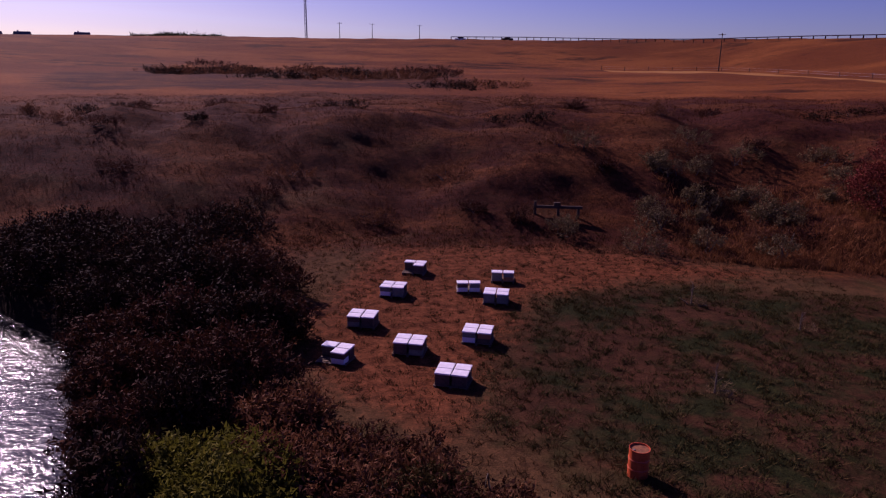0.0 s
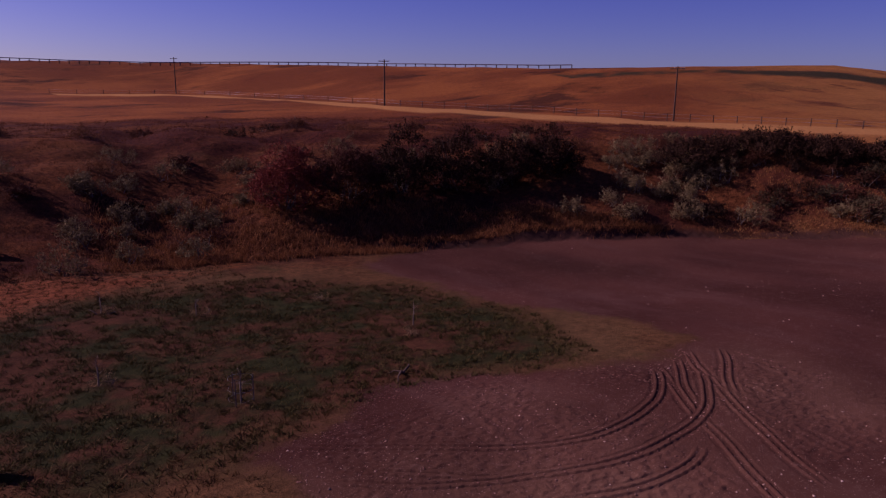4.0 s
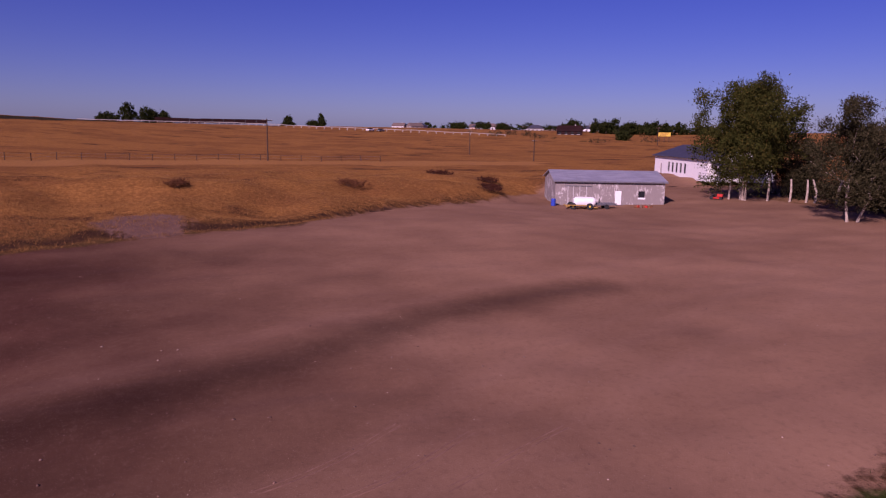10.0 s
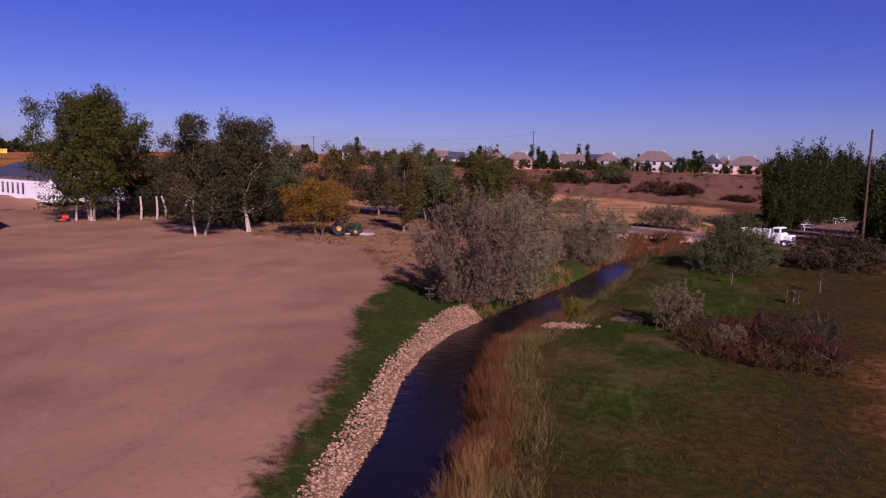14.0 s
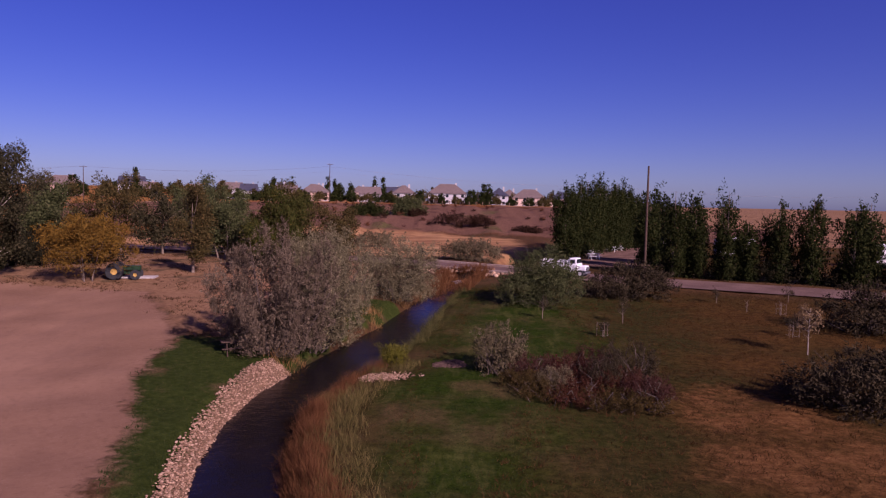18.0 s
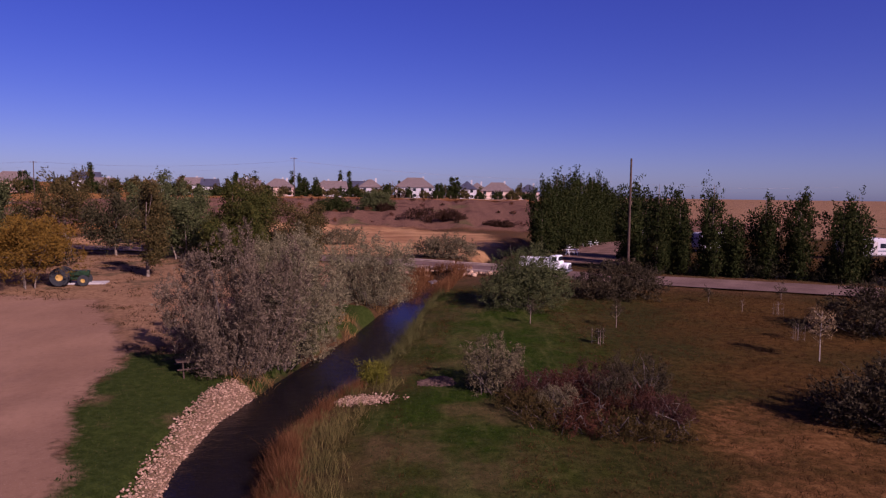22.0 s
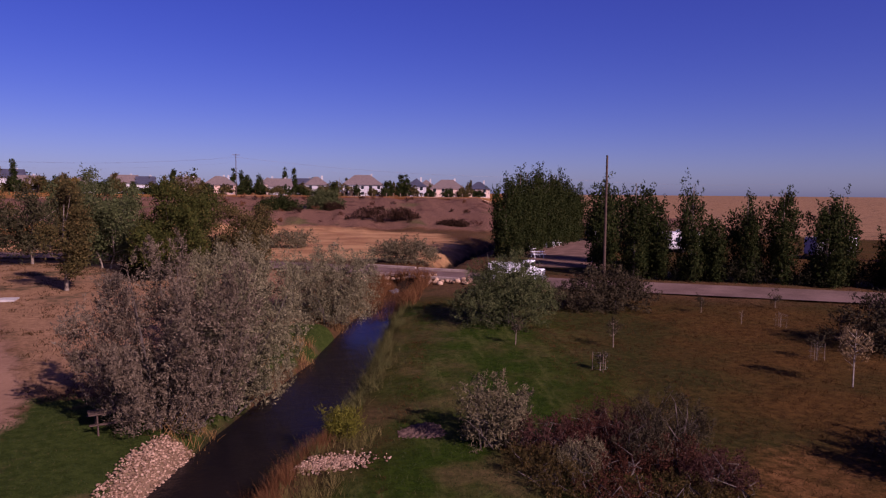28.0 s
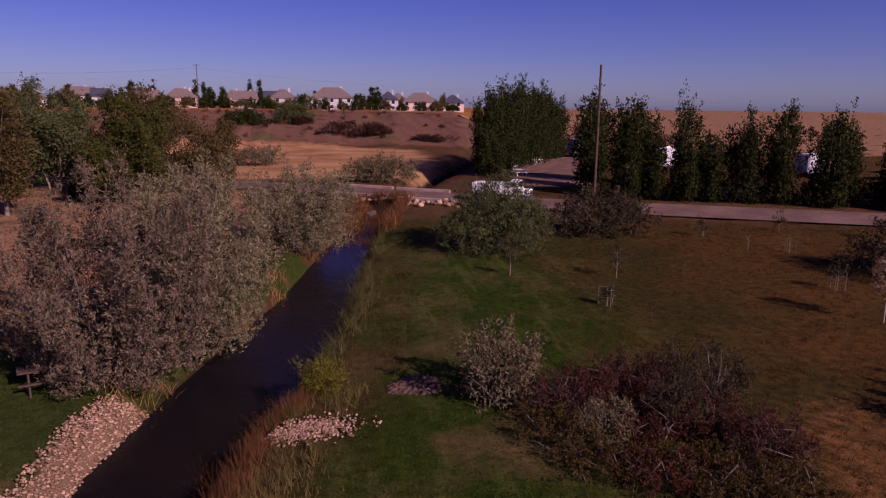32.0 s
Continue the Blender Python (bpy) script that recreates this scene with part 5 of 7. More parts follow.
# ---- young trees in wire guards, stakes ----
M_STRAWLEAF = leafy("tan_leaves", (0.12, 0.0774, 0.0387), (0.206, 0.138, 0.0688), (0.284, 0.198, 0.103), 0.3)

def sapling(at, tall, seed, label, leaf=True, guard=False):
    rng = np.random.default_rng(seed)
    t = thing("sapling", on(*at), rng.random() * 360, label, "sapling", "young planted trees")
    lines = [[(0, 0, -0.1, 0.035), (0.02, 0, tall * 0.5, 0.025), (0, 0.03, tall * 0.95, 0.006)]]
    for i in range(9):
        a, h = rng.random() * 6.28, tall * (0.35 + 0.06 * i)
        lines.append([(0, 0, h, 0.01), (math.cos(a) * tall * 0.2, math.sin(a) * tall * 0.2, h + tall * 0.16, 0.003)])
    for k, line in enumerate(lines):
        part("twig" if k else "stem", tube_mesh("twig" if k else "stem", [line], M_PALEBARK if leaf == 2 else M_BARK, 5), t)
    if leaf:
        part("crown", leaves("crown", [(0, 0, tall * 0.75, tall * 0.22, tall * 0.22, tall * 0.25), (0.1, 0.1, tall * 0.55, tall * 0.18, tall * 0.18, tall * 0.15)], 1600 if leaf == 2 else 400, 0.09, M_STRAWLEAF if leaf == 2 else M_DARKSAGE, rng, 0.5), t)
    if guard:
        for i in range(3):
            a = 2.1 * i
            part("stake", boxes((math.cos(a) * 0.4 - 0.012, math.cos(a) * 0.4 + 0.012, math.sin(a) * 0.4 - 0.012, math.sin(a) * 0.4 + 0.012, -0.1, 0.95)), t, M_PALLET)
        rings = [[(0.4 * math.cos(k * 0.524), 0.4 * math.sin(k * 0.524), h, 0.003) for k in range(13)] for h in (0.15, 0.5, 0.85)]
        part("wire", tube_mesh("wire", rings, M_STEEL, 4), t)
    return t


sapling((20.0, 44.0), 2.9, 1, "young staked tree with pale autumn leaves", 2)
sapling((11.0, 52.2), 1.7, 2, "small bare sapling with a pale stem")
sapling((8.6, 47.5), 0.9, 3, "short sapling inside a wire guard", 1, True)
sapling((21.4, 48.8), 1.2, 4, "thin sapling inside a wire guard", 1, True)
sapling((21.2, 61.8), 1.3, 5, "thin sapling near the road", 1)
sapling((28.0, 63.4), 1.4, 6, "thin sapling near the road", 1)
sapling((22.2, 58.0), 1.0, 7, "thin leafless sapling in dry grass", 0)
sapling((33.2, 60.0), 1.2, 8, "thin sapling near the road", 1)
sapling((24.4, 57.0), 1.1, 9, "thin leafless sapling in dry grass", 0, True)
sapling((5.4, 53.2), 1.4, 10, "young shrub with a rusty stem", 1)
sapling((-1.0, -31.4), 1.2, 11, "dead sapling inside a wire guard", 0, True)
sapling((-10.3, -35.0), 1.2, 12, "bare grey sapling on the rough lawn", 0)
sapling((0.3, -45.8), 1.1, 13, "bare dead sapling on the rough lawn", 0)
sapling((-3.2, -42.7), 0.9, 14, "bare dead sapling on the rough lawn", 0)
sapling((2.3, -36.3), 1.1, 15, "bare dead sapling in a straw tuft", 0)
stump = thing("root_stump", on(-6.4, -30.0), 30, "brown dug-up root lying at the lawn's edge", "stump")
for line in ([(0, 0, 0.04, 0.06), (0.25, 0.05, 0.2, 0.045), (0.6, 0.1, 0.16, 0.03), (0.8, 0.2, 0.0, 0.012)], [(0, 0, 0.05, 0.05), (-0.25, 0.1, 0.24, 0.04), (-0.45, 0, 0.2, 0.03), (-0.55, -0.1, -0.02, 0.015)], [(0, 0, 0.06, 0.05), (0.1, -0.3, 0.12, 0.025), (0.15, -0.5, 0.0, 0.01)]):
    part("root", tube_mesh("root", [line], M_POLE, 7), stump)

tr_ = np.random.default_rng(61)
for i, (x, y) in enumerate(((-3.5, -42.6), (-9.1, -41.4), (2.1, -36.3), (0.2, -45.7), (-9.3, -33.8))):
    shrub((x, y), lumps(tr_, 0.8, 0.7, 0.34, 6, 0.05), 420, 0.07, M_STRAWLEAF, 930 + i, "pale straw tuft at a sapling's foot", "grass", "straw_tuft", "straw tufts", slim=0.2, twigs=4, up=0.8)


# ---- rocks ----
def ico():
    p = (1 + 5 ** 0.5) / 2
    V = np.array([(-1, p, 0), (1, p, 0), (-1, -p, 0), (1, -p, 0), (0, -1, p), (0, 1, p), (0, -1, -p), (0, 1, -p), (p, 0, -1), (p, 0, 1), (-p, 0, -1), (-p, 0, 1)], float) / 1.9
    F = np.array([(0, 11, 5), (0, 5, 1), (0, 1, 7), (0, 7, 10), (0, 10, 11), (1, 5, 9), (5, 11, 4), (11, 10, 2), (10, 7, 6), (7, 1, 8), (3, 9, 4), (3, 4, 2), (3, 2, 6), (3, 6, 8), (3, 8, 9), (4, 9, 5), (2, 4, 11), (6, 2, 10), (8, 6, 7), (9, 8, 1)])
    return V, F


IV, IF = ico()


def stones(name, pts, sizes, mat, rng, flat=0.65):
    n = len(pts)
    V = IV[None] * (0.58 + 0.72 * rng.random((n, 12, 1))) * sizes[:, None, None] * np.stack([np.ones(n), 0.7 + 0.5 * rng.random(n), flat * (0.8 + 0.4 * rng.random(n))], 1)[:, None]
    a = rng.random(n) * 6.28
    c, s = np.cos(a)[:, None], np.sin(a)[:, None]
    V = np.stack([V[..., 0] * c - V[..., 1] * s, V[..., 0] * s + V[..., 1] * c, V[..., 2]], -1) + np.asarray(pts)[:, None]
    return raw_mesh(name, V.reshape(-1, 3), (IF[None] + 12 * np.arange(n)[:, None, None]).reshape(-1, 3), mat)


rk = np.random.default_rng(8)
edge_out = np.array(((-4.6, 8.6), (-6.9, 11.5), (-7.75, 13.6), (-8.6, 16.2), (-9.05, 18.6), (-9.9, 23.0), (-10.75, 26.8), (-11.3, 30.5), (-11.6, 34.5), (-11.7, 38.0), (-11.2, 40.4)))
edge_in = np.array(((-3.6, 9.4), (-5.3, 12.5), (-6.6, 15), (-7.6, 18.2), (-8.1, 20.6), (-9.2, 24.8), (-9.9, 28.6), (-10.2, 32), (-10.3, 35.4), (-10.0, 38.8), (-9.6, 41)))


def bank_points(n):
    u, v = rk.random(n) * 10, rk.random(n) ** 0.9 * 1.15 - 0.12
    i = np.minimum(u.astype(int), 9)
    f = (u - i)[:, None]
    a, b = edge_out[i] * (1 - f) + edge_out[i + 1] * f, edge_in[i] * (1 - f) + edge_in[i + 1] * f
    p = a + (b - a) * v[:, None] + rk.normal(size=(n, 2)) * 0.07
    z = land(p[:, 0], p[:, 1])
    return np.c_[p, z + 0.1 * rk.random(n)]


riprap = thing("rock_bank", on(-10.5, 30), 0, "bank of pale broken rocks along the stream", "rocks")
back = riprap.matrix_world.inverted()
protos = [stones("rock", np.zeros((1, 3)), np.array([0.058]), M_ROCK, rk) for _ in range(8)]
pts = bank_points(12000)
near = np.argsort(np.abs(pts[:, 1] - 22))[:300]
for j in near:
    part("rock", protos[j % 8], riprap, at=back @ pose(*pts[j], 0, 0, rk.random() * 360) @ Matrix.Scale(0.6 + 0.7 * rk.random(), 4))
rest = np.setdiff1d(np.arange(len(pts)), near)
me = stones("rocks", pts[rest], 0.03 + 0.04 * rk.random(len(rest)) ** 1.6, M_ROCK, rk)
me.transform(back)
tagged(part("rubble", me, riprap, label="packed pale broken rocks"), kind="stuff")
spit = np.c_[-4.6 + 0.7 * rk.normal(size=900), 37.3 + 0.4 * rk.normal(size=900)]
solo("rock_spit", stones("rock_spit", np.c_[spit, land(spit[:, 0], spit[:, 1]) + 0.04], 0.028 + 0.04 * rk.random(900) ** 2, M_ROCK, rk), label="low spit of pale pebbles at the water", category="rocks", kind="stuff")
cul = np.r_[np.c_[-5.5 + 9 * rk.random(90), 79.5 + 1.4 * rk.normal(size=90)], np.c_[rk.random(60) * 7 + 0.5, 77 + rk.normal(size=60)]]
solo("culvert_rocks", stones("culvert_rocks", np.c_[cul, land(cul[:, 0], cul[:, 1]) + 0.15], 0.14 + 0.2 * rk.random(150), M_ROCK, rk), label="large pale rocks round the culvert", category="rocks", kind="stuff")
# loose stones on the yard
yp = np.c_[-46 + 50 * rk.random(3800), -44 + 72 * rk.random(3800)]
yp = yp[inside(yp[:, 0], yp[:, 1], YARD) > 0.4]
keep = rk.random(len(yp)) < np.clip(1.1 - np.hypot(yp[:, 0] + 13, yp[:, 1] + 17) / 38, 0.12, 1)
yp = yp[keep]
solo("loose_stones", stones("loose_stones", np.c_[yp, land(yp[:, 0], yp[:, 1]) + 0.008], 0.014 + 0.04 * rk.random(len(yp)) ** 4, M_PEBBLE, rk), label="loose stones scattered on the gravel yard", category="stones", kind="stuff")


# ---- tyre tracks pressed into the yard ----
M_CLOD = mottled("soil_clods", (0.0968, 0.044, 0.0317), (0.167, 0.0845, 0.0616), 4, 0.95, 0.1)


def track(line, lift=0.012):
    """Two low ridges pressed up along one wheel's path."""
    V, F = [], []
    P = np.array(line)
    d = np.gradient(P, axis=0)
    d /= np.linalg.norm(d, axis=1, keepdims=True)
    nrm = np.stack([-d[:, 1], d[:, 0]], 1)
    for off in (-0.1, 0.1):
        start = len(V)
        for k, (w, h) in enumerate(((-0.06, -0.02), (-0.015, 0.012), (0.015, 0.012), (0.06, -0.02))):
            q = P + nrm * (off + w + 0.004 * np.sin(np.arange(len(P)) * 2.1 + off)[:, None])
            z = land(q[:, 0], q[:, 1]) + lift + h * (0.7 + 0.5 * np.sin(np.arange(len(P)) * 1.3)) + 0.008 * waves(q[:, 0], q[:, 1], 1.6, 12) - 0.003
            V += list(np.c_[q, z])
        n = len(P)
        for k in range(3):
            for i in range(n - 1):
                F.append((start + k * n + i, start + k * n + i + 1, start + (k + 1) * n + i + 1, start + (k + 1) * n + i))
    return V, F


TRACKS = (((-15.2, -26.3), (-13.5, -24.5), (-11.9, -22.65), (-10.8, -21.1), (-10.05, -19.95), (-9.2, -18.8), (-8.6, -17.9), (-7.6, -16.6)), ((-16, -25.2), (-14.3, -23.4), (-12.95, -21.7), (-11.8, -20.2), (-10.8, -18.8), (-10.2, -17.8), (-9.5, -16.4)),
          ((-0.3, -27.7), (-1.6, -26.3), (-3.1, -24.8), (-4.7, -23.5), (-5.9, -22.7), (-7.4, -22.15), (-9.2, -22.2), (-11, -22.7), (-12.2, -23.4), (-13.4, -24.5)), ((-0.6, -25.6), (-2.2, -23.6), (-3.7, -22.4), (-5, -21.5), (-6.2, -21), (-8.1, -20.75), (-10, -20.9), (-11.7, -21.35), (-13.1, -22.3), (-14.4, -23.5)),
          ((-15, -24.8), (-14.3, -24.2), (-12.5, -22.85), (-11.5, -21.6)), ((-17, -24.2), (-15.8, -23.3), (-13.9, -22.05), (-12.7, -21.1)), ((0, -24.9), (-1.95, -23.1), (-3.9, -22), (-5.2, -21.6)), ((-4.0, -20.6), (-5.4, -20), (-6.7, -19.7), (-7.9, -19.6), (-8.8, -19.75), (-9.6, -20.3)))


def tyre_field(x0, x1, y0, y1, step):
    """Churned soil: ribbed wheel tracks with lugs between them, over small lumps."""
    gx, gy = np.meshgrid(np.arange(x0, x1, step), np.arange(y0, y1, step))
    x, y = gx.ravel(), gy.ravel()
    crumb = np.random.default_rng(21).normal(size=x.shape)
    churned = smooth((waves(x, y, 5.5, 24) + 0.75) / 0.8)
    rel = churned * (0.016 * waves(x, y, 0.6, 22) + 0.015 * waves(x * 0.7, y, 0.3, 23) + 0.006 * crumb)
    for k, line in enumerate(TRACKS):
        P = np.array(line, float)
        c = np.r_[0, np.cumsum(np.hypot(*np.diff(P, axis=0).T))]
        t = np.arange(0, c[-1], 0.25)
        q = np.c_[np.interp(t, c, P[:, 0]), np.interp(t, c, P[:, 1])]
        for _ in range(6):
            q[1:-1] = (q[:-2] + q[2:] + 2 * q[1:-1]) / 4
        best, run = np.full(x.shape, 1e9), np.zeros(x.shape)
        for i, (a, b) in enumerate(zip(q, q[1:])):
            d = b - a
            u = np.clip(((x - a[0]) * d[0] + (y - a[1]) * d[1]) / (d @ d), 0, 1)
            r = np.hypot(x - a[0] - u * d[0], y - a[1] - u * d[1])
            sign = np.where((x - a[0]) * d[1] - (y - a[1]) * d[0] > 0, 1, -1)
            hit_ = r < np.abs(best)
            best, run = np.where(hit_, r * sign, best), np.where(hit_, 0.25 * (i + u), run)
        best = best + 0.03 * np.sin(run * 1.7 + k)
        band = np.exp(-(np.abs(best) / 0.29) ** 8)
        ends = smooth(run / 1.2) * smooth((t[-1] - run) / 1.2)
        ribs = -0.036 * np.cos(best * 2 * math.pi / 0.25) + 0.008 * np.sin(run * 2 * math.pi / 0.32 + 9 * np.abs(best))
        rel = rel * (1 - 0.85 * band * ends) + ends * band * (ribs - 0.004)
    rim = np.minimum.reduce([x - x0, x1 - x, y - y0, y1 - y]) / 1.6
    fade = smooth(np.minimum(rim, (inside(x, y, YARD) - 0.15) / 0.9))
    z = land(x, y) + 0.014 + rel * fade - 0.06 * (1 - fade)
    ids = np.arange(x.size).reshape(gx.shape)
    f = np.stack([ids[:-1, :-1], ids[:-1, 1:], ids[1:, 1:], ids[1:, :-1]], -1).reshape(-1, 4)
    f = f[fade[f].max(1) > 0.02]
    me = raw_mesh("churned_soil", np.c_[x, y, z], f, M_GROUND, smooth=True)
    paint_masks(me, x, y)
    return me


solo("churned_ground", tyre_field(-17.8, 0.5, -29.0, -16.0, 0.047), label="churned dark soil with curving ribbed tyre tracks", category="ground", kind="structure")
cp = np.c_[-17 + 18 * rk.random(5200), -29 + 9 * rk.random(5200)]
cp = cp[(inside(cp[:, 0], cp[:, 1], YARD) > 0.2) & (waves(cp[:, 0], cp[:, 1], 3.5, 15) > -0.2)]
solo("soil_clods", stones("soil_clods", np.c_[cp, land(cp[:, 0], cp[:, 1]) + 0.004], 0.012 + 0.034 * rk.random(len(cp)) ** 2, M_CLOD, rk, 0.5), label="small clods of churned dark soil", category="soil", kind="stuff")
M_GRAVEL = stone_material("fine_gravel", (0.141, 0.0748, 0.0528), (0.282, 0.167, 0.119), (0.458, 0.317, 0.238))
pp = np.c_[-15 + 15 * rk.random(5200), -28 + 26 * rk.random(5200)]
pp = pp[(inside(pp[:, 0], pp[:, 1], YARD) > 0.3) & (waves(pp[:, 0], pp[:, 1], 6, 19) > -0.15)]
solo("fine_gravel", stones("fine_gravel", np.c_[pp, land(pp[:, 0], pp[:, 1]) + 0.004], 0.011 + 0.03 * rk.random(len(pp)) ** 3, M_GRAVEL, rk), label="fine loose gravel on the yard", category="gravel", kind="stuff")
# faint wheel marks across the yard
M_FAINT = mottled("faint_track_ridges", (0.16, 0.084, 0.056), (0.24, 0.132, 0.086), 1.5, 0.95, 0.1, 16, 0.6, 0.03)
marks = thing("wheel_marks", on(-14, 0), 0, "faint wheel marks across the gravel yard", "tyre tracks")
home = marks.matrix_world.inverted()
for line, off in ((RUTS[0], 0.0), (RUTS[1], 0.3), (RUTS[3], 0.0)):
    P = np.array(line)
    cum = np.r_[0, np.cumsum(np.hypot(*np.diff(P, axis=0).T))]
    s = np.arange(0, 12, 0.35)
    q = np.c_[np.interp(s, cum, P[:, 0]), np.interp(s, cum, P[:, 1])]
    for _ in range(30):
        q[1:-1] = (q[:-2] + q[2:] + 2 * q[1:-1]) / 4
    me = raw_mesh("wheel_track", *track([(x + off * 0.8 + 0.1 * math.sin(k * 0.11), y - off * 0.5) for k, (x, y) in enumerate(q)], 0.001), M_FAINT, smooth=True)
    me.transform(home)
    part("wheel_track", me, marks)


# ---- farm buildings ----
def quad_roof(pts, thick):
    """A sloping slab from four corners."""
    bm = bmesh.new()
    top = [bm.verts.new(p) for p in pts]
    low = [bm.verts.new((p[0], p[1], p[2] - thick)) for p in pts]
    bm.faces.new(top), bm.faces.new(low[::-1])
    for i in range(4):
        bm.faces.new((top[i], low[i], low[(i + 1) % 4], top[(i + 1) % 4]))
    bmesh.ops.recalc_face_normals(bm, faces=bm.faces)
    return bm


def gable_walls(L, D, h, ridge, openings=()):
    """Four walls with two gables; front openings (x0, x1, z0, z1) go through the front wall at y = 0."""
    bm = bmesh.new()
    xs = sorted({0, L, *[v for o in openings for v in o[:2]]})
    for a, b in zip(xs, xs[1:]):
        cut = [o for o in openings if o[0] <= a + 1e-6 and o[1] >= b - 1e-6]
        z = 0.0
        for o in sorted(cut, key=lambda o: o[2]):
            if o[2] > z:
                box(bm, a, b, 0, 0.15, z, o[2])
            z = o[3]
        box(bm, a, b, 0, 0.15, z, h)
    box(bm, 0, L, D - 0.15, D, 0, h)
    for x in (0, L - 0.15):
        low = [(x, 0.15, 0), (x, D - 0.15, 0), (x, D - 0.15, h), (x, D / 2, ridge), (x, 0.15, h)]
        v0, v1 = [bm.verts.new(p) for p in low], [bm.verts.new((p[0] + 0.15, p[1], p[2])) for p in low]
        bm.faces.new(v0), bm.faces.new(v1[::-1])
        for i in range(5):
            bm.faces.new((v0[i], v0[(i + 1) % 5], v1[(i + 1) % 5], v1[i]))
    bmesh.ops.recalc_face_normals(bm, faces=bm.faces)
    return bm


# old boarded shed: x runs along its front
SHED_TURN = 67.0
SL, SD, SH, SR = 13.8, 9.6, 3.2, 4.2
shed = thing("shed", on(-72.9, 42.3, -0.1), SHED_TURN, "old shed of peeling whitewashed boards under a metal roof", "shed")
door, win = (7.55, 8.4, 0.0, 2.0), (10.5, 11.3, 1.15, 1.95)
part("wall", gable_walls(SL, SD, SH, SR, (door, win)), shed, M_BOARDS)
part("roof", quad_roof([(-0.3, -0.35, SH - 0.04), (SL + 0.3, -0.35, SH - 0.04), (SL + 0.3, SD / 2, SR + 0.1), (-0.3, SD / 2, SR + 0.1)], 0.07), shed, M_TIN, "grey metal roof")
part("roof", quad_roof([(-0.3, SD / 2, SR + 0.1), (SL + 0.3, SD / 2, SR + 0.1), (SL + 0.3, SD + 0.35, SH - 0.04), (-0.3, SD + 0.35, SH - 0.04)], 0.07), shed, M_TIN)
part("fascia", boxes((-0.3, SL + 0.3, -0.4, -0.36, SH - 0.2, SH - 0.04)), shed, M_STEEL)
d = part("door", boxes((door[0] + 0.03, door[1] - 0.03, 0.04, 0.09, 0.02, 1.97), bevel=0.008), shed, M_WHITE, "pale closed plank door")
part("door_handle", lathe([(0, 0), (0.03, 0.01), (0.03, 0.05), (0, 0.06)], 8, axis="y", at=(8.25, -0.02, 1.0)), d, M_STEEL)
part("window", boxes((win[0], win[1], 0.09, 0.11, win[2], win[3])), shed, M_GLASS, "dark square window opening")
part("window_sill", boxes((win[0] - 0.06, win[1] + 0.06, -0.05, 0.148, win[2] - 0.22, win[2])), shed, M_WHITE)
for x in (1.55, 2.25, 3.05, 3.9):
    part("sliding_door_board", boxes((x, x + 0.09, -0.05, -0.003, 0.05, 2.45), bevel=0.005), shed, M_DULLWHITE)
part("door_track", boxes((1.2, 4.6, -0.07, -0.003, 2.46, 2.56)), shed, M_STEEL)
for i in range(30):
    x = 0.22 + 0.44 * i
    if not any(o[0] - 0.05 < x < o[1] + 0.05 for o in (door, win)):
        part("batten", boxes((x, x + 0.04, -0.02, -0.002, 0.03, SH - 0.22)), shed, M_BOARDS)
for i in range(20):
    x = -0.2 + (SL + 0.4) * i / 19
    for y0, z0, y1, z1 in ((-0.34, SH - 0.03, SD / 2, SR + 0.112), (SD / 2, SR + 0.112, SD + 0.34, SH - 0.03)):
        part("seam", tube_mesh("seam", [[(x, y0, z0, 0.02), (x, y1, z1, 0.02)]], M_TIN, 4), shed)

# white workshop with a dark roof
WT = math.degrees(math.atan2(-8.6, 24.4))
WL, WD, WH, WR = 24.2, 11.4, 3.8, 5.7
shop = thing("workshop", on(-109.3, 87.6, -0.35), WT, "white metal workshop with a dark blue roof", "workshop")
wins = [(5.2 + 1.9 * i, 5.85 + 1.9 * i, 0.9, 2.6) for i in range(6)]
part("wall", gable_walls(WL, WD, WH, WR, [(2.9, 3.9, 0.0, 2.3)] + wins[1:]), shop, M_WHITE)
part("roof", quad_roof([(-0.5, -0.5, WH - 0.08), (WL + 0.5, -0.5, WH - 0.08), (WL + 0.5, WD / 2, WR + 0.12), (-0.5, WD / 2, WR + 0.12)], 0.12), shop, M_DKROOF)
part("roof", quad_roof([(-0.5, WD / 2, WR + 0.12), (WL + 0.5, WD / 2, WR + 0.12), (WL + 0.5, WD + 0.5, WH - 0.08), (-0.5, WD + 0.5, WH - 0.08)], 0.12), shop, M_DKROOF)
part("door", boxes((2.95, 3.85, 0.04, 0.1, 0.02, 2.28), bevel=0.01), shop, M_GREYSTUCCO)
for w in wins[1:]:
    f = part("window", boxes((w[0], w[1], 0.06, 0.09, w[2], w[3])), shop, M_GLASS, "narrow dark window")
    part("frame", boxes((w[0] - 0.05, w[0], -0.02, 0.06, w[2], w[3]), (w[1], w[1] + 0.05, -0.02, 0.06, w[2], w[3]), (w[0], w[1], -0.02, 0.06, w[3], w[3] + 0.05)), f, M_STEEL)
part("porch_roof", quad_roof([(WL + 0.02, 0.2, 3.5), (WL + 3.2, 0.2, 2.9), (WL + 3.2, 8.0, 2.9), (WL + 0.02, 8.0, 3.5)], 0.12), shop, M_DKROOF)
for y in (0.4, 7.8):
    part("porch_post", boxes((WL + 2.95, WL + 3.1, y - 0.08, y + 0.08, -0.3, 2.8)), shop, M_WHITE)
